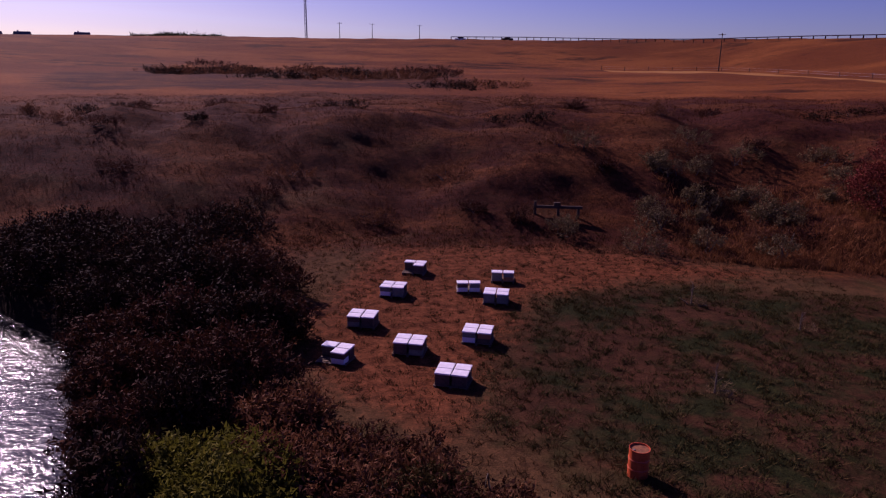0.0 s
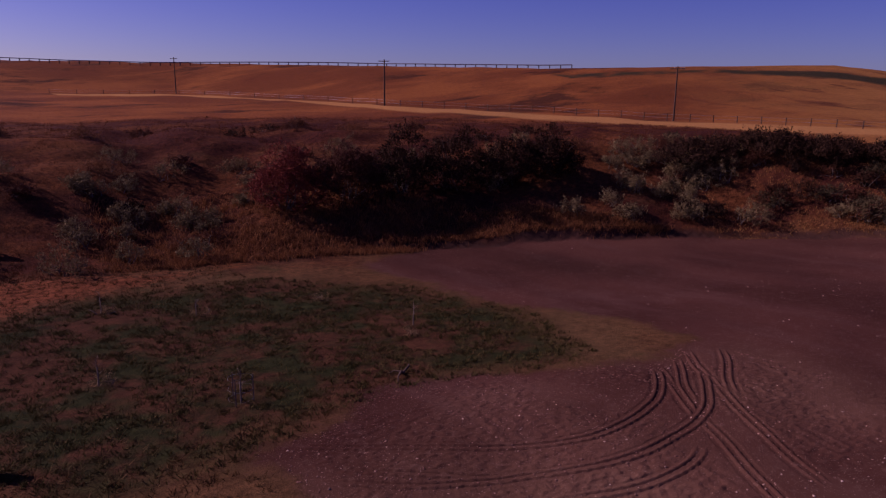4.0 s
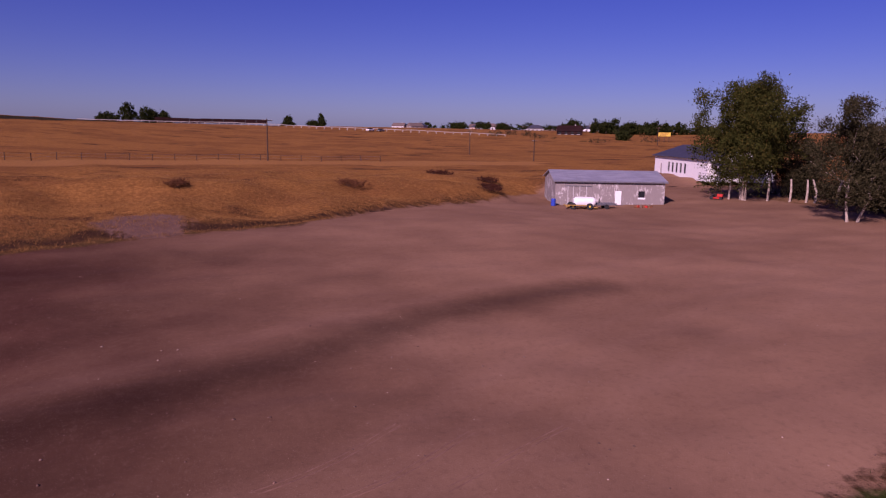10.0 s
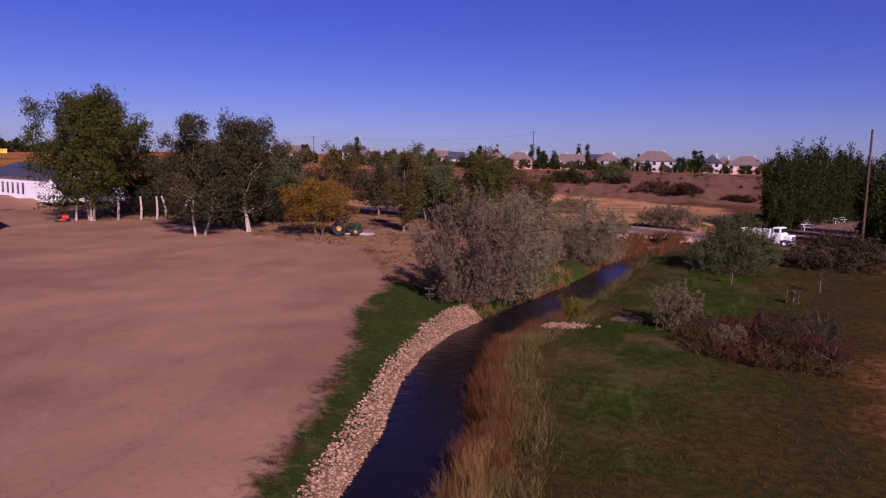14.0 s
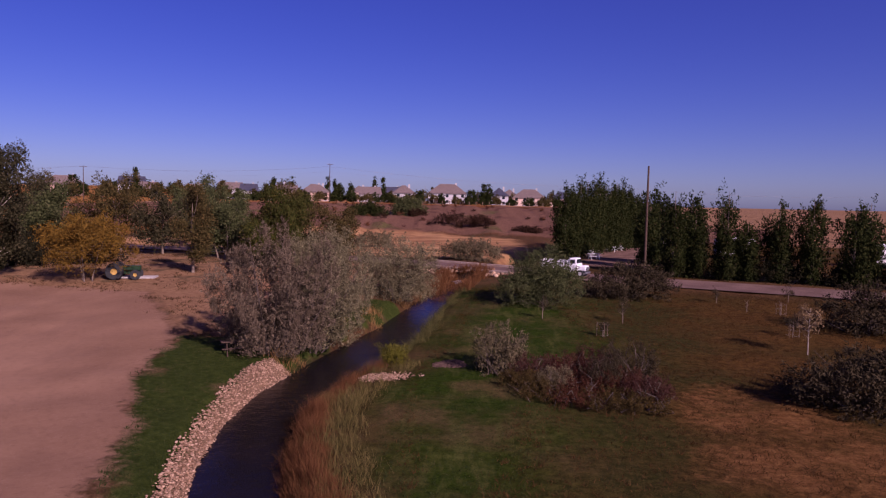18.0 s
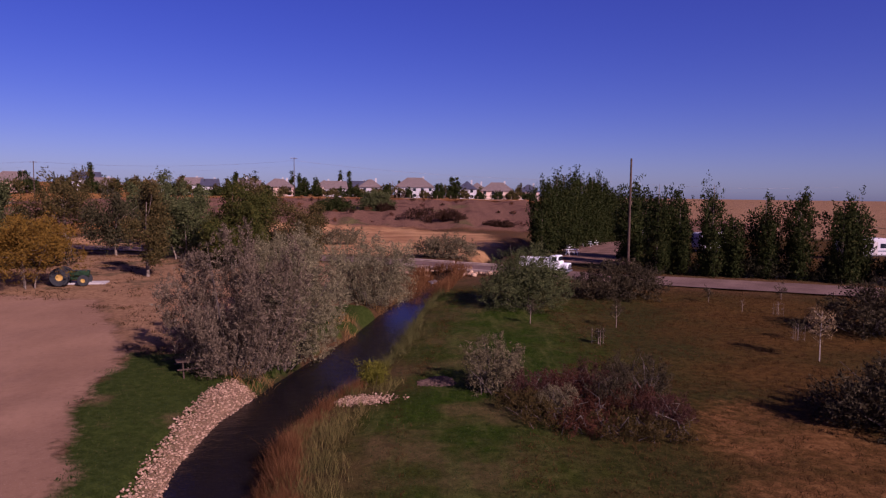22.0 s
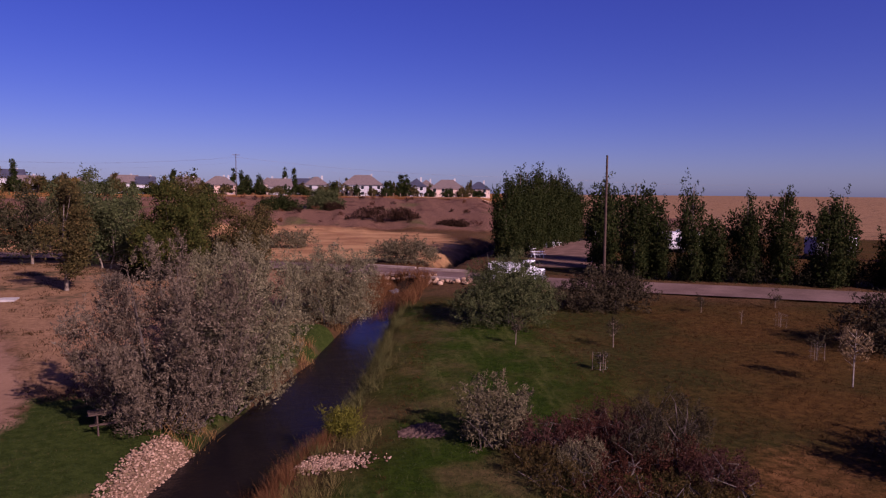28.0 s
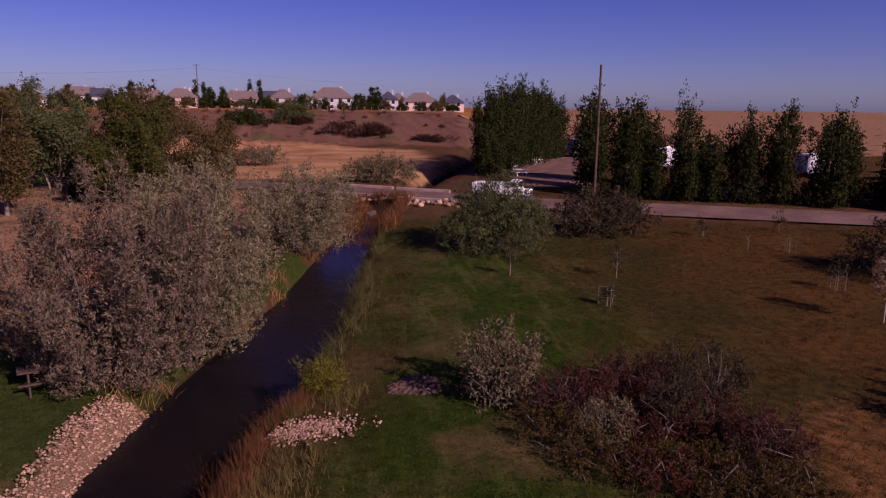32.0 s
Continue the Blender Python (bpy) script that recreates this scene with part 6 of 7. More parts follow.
gd = part("overhead_door", boxes((WL + 0.003, WL + 0.06, 4.2, 7.6, 0.0, 3.0), bevel=0.01), shop, M_WHITE)
for k in range(3):
    part("pane", boxes((WL + 0.062, WL + 0.075, 4.5 + 1.0 * k, 5.2 + 1.0 * k, 1.5, 2.0)), gd, M_GLASS)

# things in front of the shed
bar = thing("plastic_barrel", on(-71.8, 41.4), 0, "blue plastic barrel beside the shed", "barrel")
part("shell", lathe([(0, 0), (0.28, 0), (0.3, 0.1), (0.3, 0.8), (0.26, 0.9), (0, 0.9)], 18), bar, M_BLUE)
tank = thing("tank_trailer", on(-67.6, 42.6), SHED_TURN, "white horizontal tank on an ochre steel trailer", "tank")
part("tank", lathe([(0, -1.35), (0.4, -1.3), (0.56, -1.12), (0.6, -0.9), (0.6, 0.9), (0.56, 1.12), (0.4, 1.3), (0, 1.35)], 24, axis="x", at=(0.5, 0.3, 0.86)), tank, M_WHITE)
part("frame", boxes((-1.6, 2.0, -0.4, -0.3, 0.2, 0.3), (-1.6, 2.0, 0.9, 1.0, 0.2, 0.3), (-1.5, -1.4, -0.3, 0.9, 0.15, 0.25), (0.4, 0.5, -0.3, 0.9, 0.15, 0.25), (1.8, 1.9, -0.3, 0.9, 0.15, 0.25), bevel=0.01), tank, M_ORCHRE)
for x in (-1.0, 1.0):
    for y in (-0.55, 1.15):
        w = part("wheel", lathe([(0.12, -0.1), (0.36, -0.1), (0.4, -0.06), (0.4, 0.06), (0.36, 0.1), (0.12, 0.1)], 18, axis="y", at=(x, y, 0.4)), tank, M_BLACK)
        part("rim", lathe([(0, -0.06), (0.2, -0.06), (0.2, 0.06), (0, 0.06)], 14, axis="y", at=(x, y, 0.4)), w, M_YPAINT)
part("rake_bar", boxes((-2.0, 0.6, -0.9, -0.8, 0.5, 0.6), (-2.0, -1.9, -0.8, 0.2, 0.5, 0.59), bevel=0.01), tank, M_ORCHRE)
boat = thing("flat_trailer", on(-67.3, 46.0), SHED_TURN + 8, "small dark flat trailer beside the shed", "trailer")
part("bed", boxes((-1.3, 1.2, -0.5, 0.5, 0.42, 0.52), (-1.3, 1.2, -0.5, -0.46, 0.521, 0.7), (-1.3, 1.2, 0.46, 0.5, 0.521, 0.7), bevel=0.01), boat, M_STEEL)
part("tongue", boxes((1.2, 2.2, -0.05, 0.05, 0.4, 0.48)), boat, M_STEEL)
for y in (-0.62, 0.62):
    part("wheel", lathe([(0, -0.08), (0.26, -0.08), (0.28, -0.05), (0.28, 0.05), (0.26, 0.08), (0, 0.08)], 16, axis="y", at=(-0.1, y, 0.28)), boat, M_BLACK)
part("jack_post", boxes((-0.9, -0.82, -0.1, -0.02, 0.521, 1.25)), boat, M_BLACK)
scrap = thing("scrap_pile", on(-66.0, 50.6), SHED_TURN, "low pile of rusty scrap by the wall", "scrap")
for k in range(7):
    part("scrap", boxes((-0.25, 0.25, -0.12, 0.12, 0, 0.18 + 0.05 * (k % 3)), bevel=0.02), scrap, (M_RUST, M_RPAINT, M_PALLET)[k % 3], at=pose(-0.9 + 0.3 * k, 0.1 * (k % 2), 0.0, 0, 0, 35 * k))

# ride-on mower by the cottonwoods
mow = thing("ride_on_mower", on(-69.3, 65.2), 35, "small red ride-on mower on the gravel", "mower")
part("hood", boxes((0.1, 0.85, -0.28, 0.28, 0.35, 0.75), bevel=0.06), mow, M_RPAINT)
part("seat", boxes((-0.55, -0.15, -0.24, 0.24, 0.55, 0.65), (-0.6, -0.5, -0.22, 0.22, 0.65, 1.0), bevel=0.03), mow, M_BLACK)
part("deck", boxes((-0.5, 0.5, -0.5, 0.5, 0.12, 0.3), bevel=0.04), mow, M_RPAINT)
part("steering_wheel", lathe([(0.14, 0), (0.17, 0.02), (0.14, 0.04), (0.14, 0)], 14, at=(0.05, 0, 0.85)), mow, M_BLACK)
for x, r in ((-0.5, 0.26), (0.65, 0.19)):
    for y in (-0.42, 0.42):
        part("wheel", lathe([(0, -0.1), (r * 0.9, -0.1), (r, -0.05), (r, 0.05), (r * 0.9, 0.1), (0, 0.1)], 16, axis="y", at=(x, y, r)), mow, M_BLACK)

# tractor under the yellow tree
tra = thing("tractor", on(-32.4, 67.6), 15, "small green tractor with ochre wheels, toned down for tree shade", "tractor")
part("hood", boxes((0.1, 1.6, -0.35, 0.35, 0.8, 1.3), bevel=0.08), tra, M_SHADEGREEN)
part("seat", boxes((-0.7, -0.25, -0.25, 0.25, 1.2, 1.3), (-0.78, -0.68, -0.23, 0.23, 1.3, 1.6), bevel=0.03), tra, M_BLACK)
part("body", boxes((-1.0, 0.1, -0.4, 0.4, 0.55, 1.2), (0.1, 1.5, -0.25, 0.25, 0.5, 0.79), bevel=0.05), tra, M_SHADEGREEN)
for x, r, wd in ((-0.6, 0.8, 0.24), (1.2, 0.48, 0.15)):
    for y in (-0.75, 0.75):
        w = part("wheel", lathe([(r * 0.38, -wd), (r * 0.92, -wd), (r, -wd * 0.6), (r, wd * 0.6), (r * 0.92, wd), (r * 0.38, wd)], 22, axis="y", at=(x, y, r)), tra, M_BLACK)
        # dull ochre in place of yellow, for the same tree shade
        part("rim", lathe([(0, -wd * 0.5), (r * 0.38, -wd * 0.7), (r * 0.38, wd * 0.7), (0, wd * 0.5)], 18, axis="y", at=(x, y, r)), w, M_ORCHRE)
slab = thing("timber_stack", on(-31.6, 68.5), 10, "flat pale stack of planks on the ground", "timber stack")
for k in range(5):
    part("plank", boxes((-2.0 + 0.1 * k, 1.9, -0.7 + 0.3 * k, -0.43 + 0.3 * k, 0.02, 0.16)), slab, M_CONC)
post_r = np.random.default_rng(2)
for i, (x, y) in enumerate(((-64.6, 69.3), (-62.6, 71), (-61, 72), (-60.2, 72.6), (-58, 73.6), (-53.5, 74), (-51.8, 72.8), (-68.9, 67.0))):
    solo("pale_post", tube_mesh("pale_post", [[(0, 0, -0.2, 0.16), (0.1, 0, 1.4, 0.14), (0.25 * post_r.normal(), 0.1, 2.9, 0.11)]], M_PALEBARK, 8), at=pose(*on(x, y)), label="pale bare trunk under the cottonwoods", category="trunk", group="bare trunks")


# ---- poles, fences, guard rail ----
def utility_pole(at, tall, turn, arms=1, label="brown wooden utility pole with a crossarm"):
    t = thing("utility_pole", on(*at), turn, label, "utility pole", "utility poles")
    part("pole", tube_mesh("pole", [[(0, 0, -0.5, 0.16), (0, 0, tall * 0.5, 0.13), (0, 0, tall, 0.1)]], M_POLE, 8), t)
    for k in range(arms):
        z = tall - 0.35 - 0.9 * k
        a = part("crossarm", boxes((-1.1, 1.1, -0.14, -0.02, z - 0.06, z + 0.06)), t, M_POLE)
        for x in (-1.0, -0.45, 0.45, 1.0):
            part("insulator", lathe([(0, z + 0.06), (0.05, z + 0.07), (0.06, z + 0.14), (0.03, z + 0.2), (0, z + 0.2)], 8, at=(x, -0.08, 0)), a, M_CONC)
    return t


for x, y, h in ((-50, -200.8, 9.3), (-64.3, -122.3, 8.3), (-88, -76.4, 8.2), (-110, -30.4, 8.2), (-128.9, 15.2, 7.6), (-169, 74.6, 6.5), (-139.4, 77.4, 5.0)):
    utility_pole((x, y), h, math.degrees(math.atan2(45, -24)))
utility_pole((19.5, 78.2), 12.0, 20, 0, "tall brown wooden utility pole beside the poplars")
utility_pole((-44.4, 240), 13.2, 10, 1)
utility_pole((-125.2, 232.4), 11.6, 10, 1)
for x, y in ((74, -338), (59.6, -340), (38.5, -343), (-228, 186)):
    utility_pole((x, y), 7.5, 20)
mast = thing("radio_mast", on(109.7, -422), 0, "slim pale lattice radio mast on the horizon", "mast")
for k in range(3):
    a = 2.1 * k
    part("leg", tube_mesh("leg", [[(math.cos(a) * 0.7, math.sin(a) * 0.7, -1, 0.18), (math.cos(a) * 0.6, math.sin(a) * 0.6, 60, 0.16)]], M_STEEL, 5), mast)
part("bracing", tube_mesh("bracing", [[(math.cos(2.1 * k) * 0.68, math.sin(2.1 * k) * 0.68, z, 0.1), (math.cos(2.1 * (k + 1)) * 0.68, math.sin(2.1 * (k + 1)) * 0.68, z + 1.6, 0.1)] for z in range(0, 58, 2) for k in range(3)], M_STEEL, 4), mast)

rail_line = [(22, -292), (-6.3, -290), (-35, -267), (-72, -240), (-110, -206), (-134, -171), (-147, -150)]
seg = np.array(rail_line, float)
cum = np.r_[0, np.cumsum(np.hypot(*np.diff(seg, axis=0).T))]
rail = thing("guard_rail", on(-35, -267), 0, "long dark highway guard rail on posts", "guard rail", kind="")
inv = rail.matrix_world.inverted()
s = np.arange(0, cum[-1], 3.2)
rx, ry = np.interp(s, cum, seg[:, 0]), np.interp(s, cum, seg[:, 1])
rz = land(rx, ry)
for _ in range(6):
    rz[1:-1] = (rz[:-2] + rz[2:] + 2 * rz[1:-1]) / 4
bm = boxes((-0.11, 0.11, -0.11, 0.11, -0.6, 0.85))
me = bpy.data.meshes.new("post")
bm.to_mesh(me), bm.free()
me.materials.append(M_POLE)
for x, y, z in zip(rx, ry, rz):
    part("post", me, rail, at=inv @ pose(x, y, z, 0, 0, 30))
rm = tube_mesh("beam", [[(x, y, z + 0.85, 0.15) for x, y, z in zip(rx, ry, rz)]], M_STEEL, 6)
rm.transform(inv)
part("beam", rm, rail)

# second rail and a long dark wall along the western highway
wl = np.array(((-396, -38), (-372, 20), (-340, 66), (-306, 110), (-285, 150)), float)
wc = np.r_[0, np.cumsum(np.hypot(*np.diff(wl, axis=0).T))]
s2 = np.arange(0, wc[-1], 4.0)
wx, wy = np.interp(s2, wc, wl[:, 0]), np.interp(s2, wc, wl[:, 1])
wz = land(wx, wy)
rail2 = thing("guard_rail", on(-340, 66), 0, "pale guard rail along the western highway", "guard rail")
inv2 = rail2.matrix_world.inverted()
bm = boxes((-0.16, 0.16, -0.16, 0.16, -0.6, 1.1))
me2 = bpy.data.meshes.new("post")
bm.to_mesh(me2), bm.free()
me2.materials.append(M_CONC)
for x, y, z in zip(wx, wy, wz):
    part("post", me2, rail2, at=inv2 @ pose(x, y, z))
rm = tube_mesh("beam", [[(x, y, z + 1.0, 0.14) for x, y, z in zip(wx, wy, wz)]], M_CONC, 5)
rm.transform(inv2)
part("beam", rm, rail2)
M_DKBROWN = mottled("dark_brown_panels", (0.014, 0.006, 0.006), (0.03, 0.012, 0.011), 0.2, 0.9, 0.1)
wall = thing("sound_wall", on(-414, 27, -0.5), 0, "long low dark brown wall on the horizon", "wall")
wi = wall.matrix_world.inverted()
for k in range(10):
    y0 = -2 + 6 * k
    part("panel", boxes((-0.3, 0.3, y0, y0 + 5.9, -2.6, 0)), wall, M_DKBROWN, at=wi @ pose(-416 + 0.07 * y0, 0, height(-415, y0 + 3) + 3.4))

# overpass
ovp = thing("overpass", on(8, -288, -1.1), 2, "low dark concrete highway overpass on the horizon", "bridge")
part("deck", boxes((-15, 15, -5, 5, -1.6, -0.5), bevel=0.05), ovp, M_CONC)
for x in (-9, 0, 9):
    part("pier", boxes((x - 0.5, x + 0.5, -3, 3, -6, -1.6)), ovp, M_CONC)
part("parapet", boxes((-15, 15, 4.7, 5.0, -0.498, 0.25)), ovp, M_STEEL)
# dark block added under the deck in place of the shade there
part("dark_underside", boxes((-10, 10, -4, 4, -5, -1.62)), ovp, M_DKBROWN)


def car(at, turn, paint, label, z=0.0):
    t = thing("car", on(*at, z), turn, label, "car", "cars on the highway")
    part("body", boxes((-2.1, 2.1, -0.85, 0.85, 0.35, 0.95), bevel=0.1), t, paint)
    part("cabin", boxes((-1.2, 1.0, -0.75, 0.75, 0.95, 1.5), bevel=0.15), t, M_GLASS)
    for x in (-1.3, 1.3):
        for y in (-0.8, 0.8):
            part("wheel", lathe([(0, -0.1), (0.33, -0.1), (0.33, 0.1), (0, 0.1)], 12, axis="y", at=(x, y, 0.33)), t, M_BLACK)


car((18.5, -293.5), 5, M_WHITE, "white car crossing the overpass", -0.6)
car((0.5, -293), 5, M_BLACK, "dark car crossing the overpass", -0.6)
car((-313, 90), 125, M_WHITE, "white car on the western highway")
car((-309.8, 94), 125, M_STEEL, "grey car on the western highway")

# fence posts along the foot of the embankment
bm = boxes((-0.06, 0.06, -0.06, 0.06, -0.3, 1.15), bevel=0.01)
fp = bpy.data.meshes.new("post")
bm.to_mesh(fp), bm.free()
fp.materials.append(M_POLE)
fence = thing("wire_fence", on(-100, -50), 0, "line of thin wooden fence posts and wire", "fence")
finv = fence.matrix_world.inverted()
fl = []
for k in range(62):
    a = 186 + 100 * k / 61
    keys = sorted(BANK)
    r = float(np.interp(a, keys, [BANK[q][3] for q in keys])) + 1.5
    x, y = math.sin(radians(a)) * r, math.cos(radians(a)) * r
    part("post", fp, fence, at=finv @ pose(*on(x, y)))
    fl.append((x, y, height(x, y)))
for h in (0.5, 1.0):
    wm = tube_mesh("wire", [[(x, y, z + h, 0.012) for x, y, z in fl]], M_STEEL, 4)
    wm.transform(finv)
    part("wire", wm, fence)


# ---- houses on the terrace ----
def house(at, turn, L, D, h, wall_mat, roof_mat, label, storeys=2, gable=False):
    t = thing("house", on(*at, -0.4), turn, label, "house", "houses on the terrace")
    rise, h = 0.38 * D, 0.86 * h
    part("wall", boxes((-L / 2, L / 2, -D / 2, D / 2, 0, h), bevel=0.02), t, wall_mat)
    bm = bmesh.new()
    o, k = 0.5, 0.0 if gable else D / 2.2
    c = [bm.verts.new(p) for p in ((-L / 2 - o, -D / 2 - o, h), (L / 2 + o, -D / 2 - o, h), (L / 2 + o, D / 2 + o, h), (-L / 2 - o, D / 2 + o, h), (-L / 2 + k, 0, h + rise), (L / 2 - k, 0, h + rise))]
    for f in ((0, 1, 5, 4), (1, 2, 5), (2, 3, 4, 5), (3, 0, 4), (3, 2, 1, 0)):
        bm.faces.new([c[i] for i in f])
    r = part("roof", bm, t, roof_mat)
    part("chimney", boxes((L * 0.2, L * 0.2 + 0.7, 0.2, 0.9, h + rise * 0.3, h + rise + 0.5)), r, M_GREYSTUCCO)
    n = max(2, int(L / 3.2))
    for s in range(storeys):
        z = h * (s + 0.32) / storeys
        for i in range(n):
            x = -L / 2 + (i + 0.5) * L / n
            w = part("window", boxes((x - 0.6, x + 0.6, -D / 2 - 0.03, -D / 2 - 0.003, z, z + 1.3)), t, M_GLASS)
            part("frame", boxes((x - 0.7, x + 0.7, -D / 2 - 0.06, -D / 2 - 0.032, z - 0.12, z)), w, M_WHITE)
    return t


house((-150, 264), 30, 15, 10, 4.6, M_BRICK, M_BRROOF, "long low pinkish house with a brown roof", 1)
house((-124, 277.6), 24, 8.5, 8, 3.4, M_DULLWHITE, M_BRROOF, "small white house on the terrace", 1, True)
house((-87.4, 291), 17, 7, 8, 4.6, M_DULLWHITE, M_DKROOF, "narrow white house with a dark roof", 1, True)
house((-73, 295), 14, 10, 9, 4.0, M_STUCCO, M_BRROOF, "brown-roofed house with a gable", 1, True)
house((-60.4, 298), 11, 10.7, 9, 4.6, M_BRICK, M_BRROOF, "pinkish two-storey house with a hip roof")
house((-38.2, 301.6), 8, 9, 9, 4.2, M_GREYSTUCCO, M_BRROOF, "brown-roofed house behind garden trees", 1, True)
house((-23.8, 303), 5, 9.6, 9, 5.2, M_GREYSTUCCO, M_BRROOF, "grey two-storey house with a low roof")
big = house((-5, 304), 0, 16.4, 11, 5.6, M_DULLWHITE, M_BRROOF, "large white two-storey house with a deck")
part("deck", boxes((-8.0, -1.0, -8.6, -5.52, 2.6, 2.85)), big, M_WHITE)
for x in (-7.8, -5.6, -3.4, -1.2):
    part("deck_post", boxes((x - 0.15, x + 0.15, -8.5, -8.2, -0.3, 2.598)), big, M_WHITE)
house((17.2, 303), -3, 8, 9, 5.2, M_DULLWHITE, M_DKROOF, "white two-storey house with a dark roof")
house((30, 302), -5, 14, 10, 4.2, M_STUCCO, M_BRROOF, "long tan house with a hip roof")
house((-108, 284), 20, 9, 8, 3.6, M_DULLWHITE, M_BRROOF, "low white house between trees", 1)
fr = np.random.default_rng(17)
for i, (x, y, L, h) in enumerate(((-47, 330, 8, 5.4), (-31, 334, 8, 5.2), (24, 334, 8, 5.4), (44, 306, 9, 4.4), (-98, 300, 10, 5.0), (-80, 312, 9, 5.4), (-66, 318, 10, 5.6), (-134, 286, 10, 5.0))):
    house((x, y), -x * 0.16, L, 8.5, h, (M_STUCCO, M_DULLWHITE, M_GREYSTUCCO)[i % 3], (M_BRROOF, M_DKROOF)[i % 2], ("tan", "white", "grey")[i % 3] + " house in the row behind the terrace gardens", 2, i % 3 == 1)


def far_tree(at, w, h, mat, seed, label, name, group, size, count):
    """A tree seen from far: a short trunk and a crown of many clumps down to the ground."""
    rng = np.random.default_rng(seed)
    t = thing(name, on(*at), 0, label, "tree", group)
    part("trunk", tube_mesh("trunk", [[(0, 0, -0.3, 0.2), (0, 0, h * 0.5, 0.12), (0, 0, h * 0.85, 0.03)]], M_BARK, 5), t)
    slim_crown = [(rng.normal() * w * 0.06, rng.normal() * w * 0.06, h * f, w * k * 0.5, w * k * 0.5, h * 0.11) for f, k in ((0.14, 0.8), (0.28, 1.0), (0.42, 0.9), (0.56, 0.75), (0.7, 0.55), (0.82, 0.36), (0.92, 0.18))]
    part("crown", leaves("crown", slim_crown if w < 4.8 else lumps(rng, w * 1.1, w, h, 14, 0.12), int(count * 1.25), size * 0.92, mat, rng, 0.75, 0.1, plume=0.8, fat=1.2), t)


for i, (x, y, w, h, m) in enumerate(((-142, 256, 7, 9, M_POPLAR), (-123, 266, 2.6, 11, M_POPLAR), (-116, 268, 9, 8, M_DULL), (-109, 270, 7, 8, M_DULL), (-104, 270, 6, 6.5, M_YELLOW), (-57.7, 308, 3, 11, M_POPLAR), (-54.5, 308, 3, 10, M_POPLAR), (-49.3, 292, 4.6, 8, M_POPLAR), (-45, 292, 4.2, 8, M_POPLAR),
        (-37.4, 312, 2.4, 11, M_POPLAR), (-33.8, 312, 2.4, 11, M_POPLAR), (-14, 292, 10, 8.5, M_DULL), (5, 292, 5.6, 6.5, M_POPLAR), (10.3, 292, 3.2, 9.5, M_POPLAR), (12.4, 292, 3.7, 8.5, M_POPLAR), (-77, 290, 2.6, 9, M_POPLAR), (-71.6, 300, 3.2, 9.5, M_POPLAR), (-94, 280, 6, 6, M_DULL), (38, 297, 6, 6, M_DULL), (-66, 288, 5, 5, M_DULL), (-83, 284, 6, 5, M_DULL), (-28, 296, 6, 5, M_DULL), (-98, 290, 5, 9, M_DULL), (-132, 262, 6, 7, M_DULL), (-165, 250, 8, 8, M_DULL), (-180, 238, 8, 7, M_DULL))):
    far_tree((x, y), w, h, m, 300 + i, "slim dark garden conifer among the terrace houses" if w < 4.8 else "leafy garden tree among the terrace houses", "garden_tree", "garden trees", 0.42, 1800)
for i in range(64):
    x = -150 + 195 * (i + fr.random()) / 64
    back = i % 2
    far_tree((x, (310 if back else 284) - 0.0012 * (x + 10) ** 2 + (22 if back else 8) * fr.random()), 3.6 + (4.4 if back else 2.6) * fr.random(), (4.5 if back else 2.6) + 3.2 * fr.random(), (M_DULL, M_POPLAR, M_POPLAR)[i % 3], 500 + i, "dark garden tree behind the terrace houses" if back else "low dark garden tree before the terrace houses", "garden_tree", "garden trees", 0.42, 1400)
for i, (x, y, w, h) in enumerate(((-25, 190, 11, 4.4), (-14.5, 196, 9, 4.6), (-2, 174, 10, 3.4), (5, 174, 7, 3.0), (16, 168, 7, 1.8), (-12, 194, 5, 2.4))):
    shrub((x, y), lumps(fr, w, w * 0.6, h, 22, 0.06), 16000 if i < 2 else 7000, 0.3 if i < 2 else 0.2, (M_POPLAR, M_WILLOW)[i] if i < 2 else M_DARKBUSH, 340 + i, "dark bush on the dry terrace slope" if i < 2 else "rust-brown scrub at the foot of the slope", twigs=5)

for i in range(90):
    a, r = radians(-30 + 44 * fr.random()), 168 + 60 * fr.random()
    w = 0.9 + 1.6 * fr.random() ** 2
    shrub((math.sin(a) * r, math.cos(a) * r), lumps(fr, w, w * 0.8, 0.5 * w, 6, 0.06), 420, 0.16, (M_RED, M_DARKBUSH, M_RUSTBUSH)[i % 3], 1400 + i, "small rust-brown tuft on the terrace slope", name="low_shrub", group="tufts of the terrace slope", twigs=4, up=0.5, hollow=0.15)
line_poles = [(-210, 222, 10.5), (-125.2, 232.4, 11.6), (-44.4, 240, 12.3), (62, 262, 12.0), (170, 280, 12.0)]
power_line = thing("power_line", on(-44.4, 240), 0, "thin dark power wires sagging above the terrace", "power line")
pl_inv = power_line.matrix_world.inverted()
for off, drop in ((-1.0, 0.2), (0.0, 0.1), (1.0, 0.2), (0.0, 1.8)):
    pts = []
    for (xa, ya, ha), (xb, yb, hb) in zip(line_poles, line_poles[1:]):
        za, zb = height(xa, ya) + ha - drop, height(xb, yb) + hb - drop
        pts += [(*(pl_inv @ Vector((xa + (xb - xa) * u, ya + (yb - ya) * u + off, za + (zb - za) * u - 4 * 1.6 * u * (1 - u)))), 0.008) for u in np.linspace(0, 0.95, 20)]
    part("wire", tube_mesh("wire", [pts], M_STEEL, 4), power_line)
garden_fence = thing("garden_fence", on(-22, 274), 0, "low weathered garden fence with square posts above the slope", "fence")
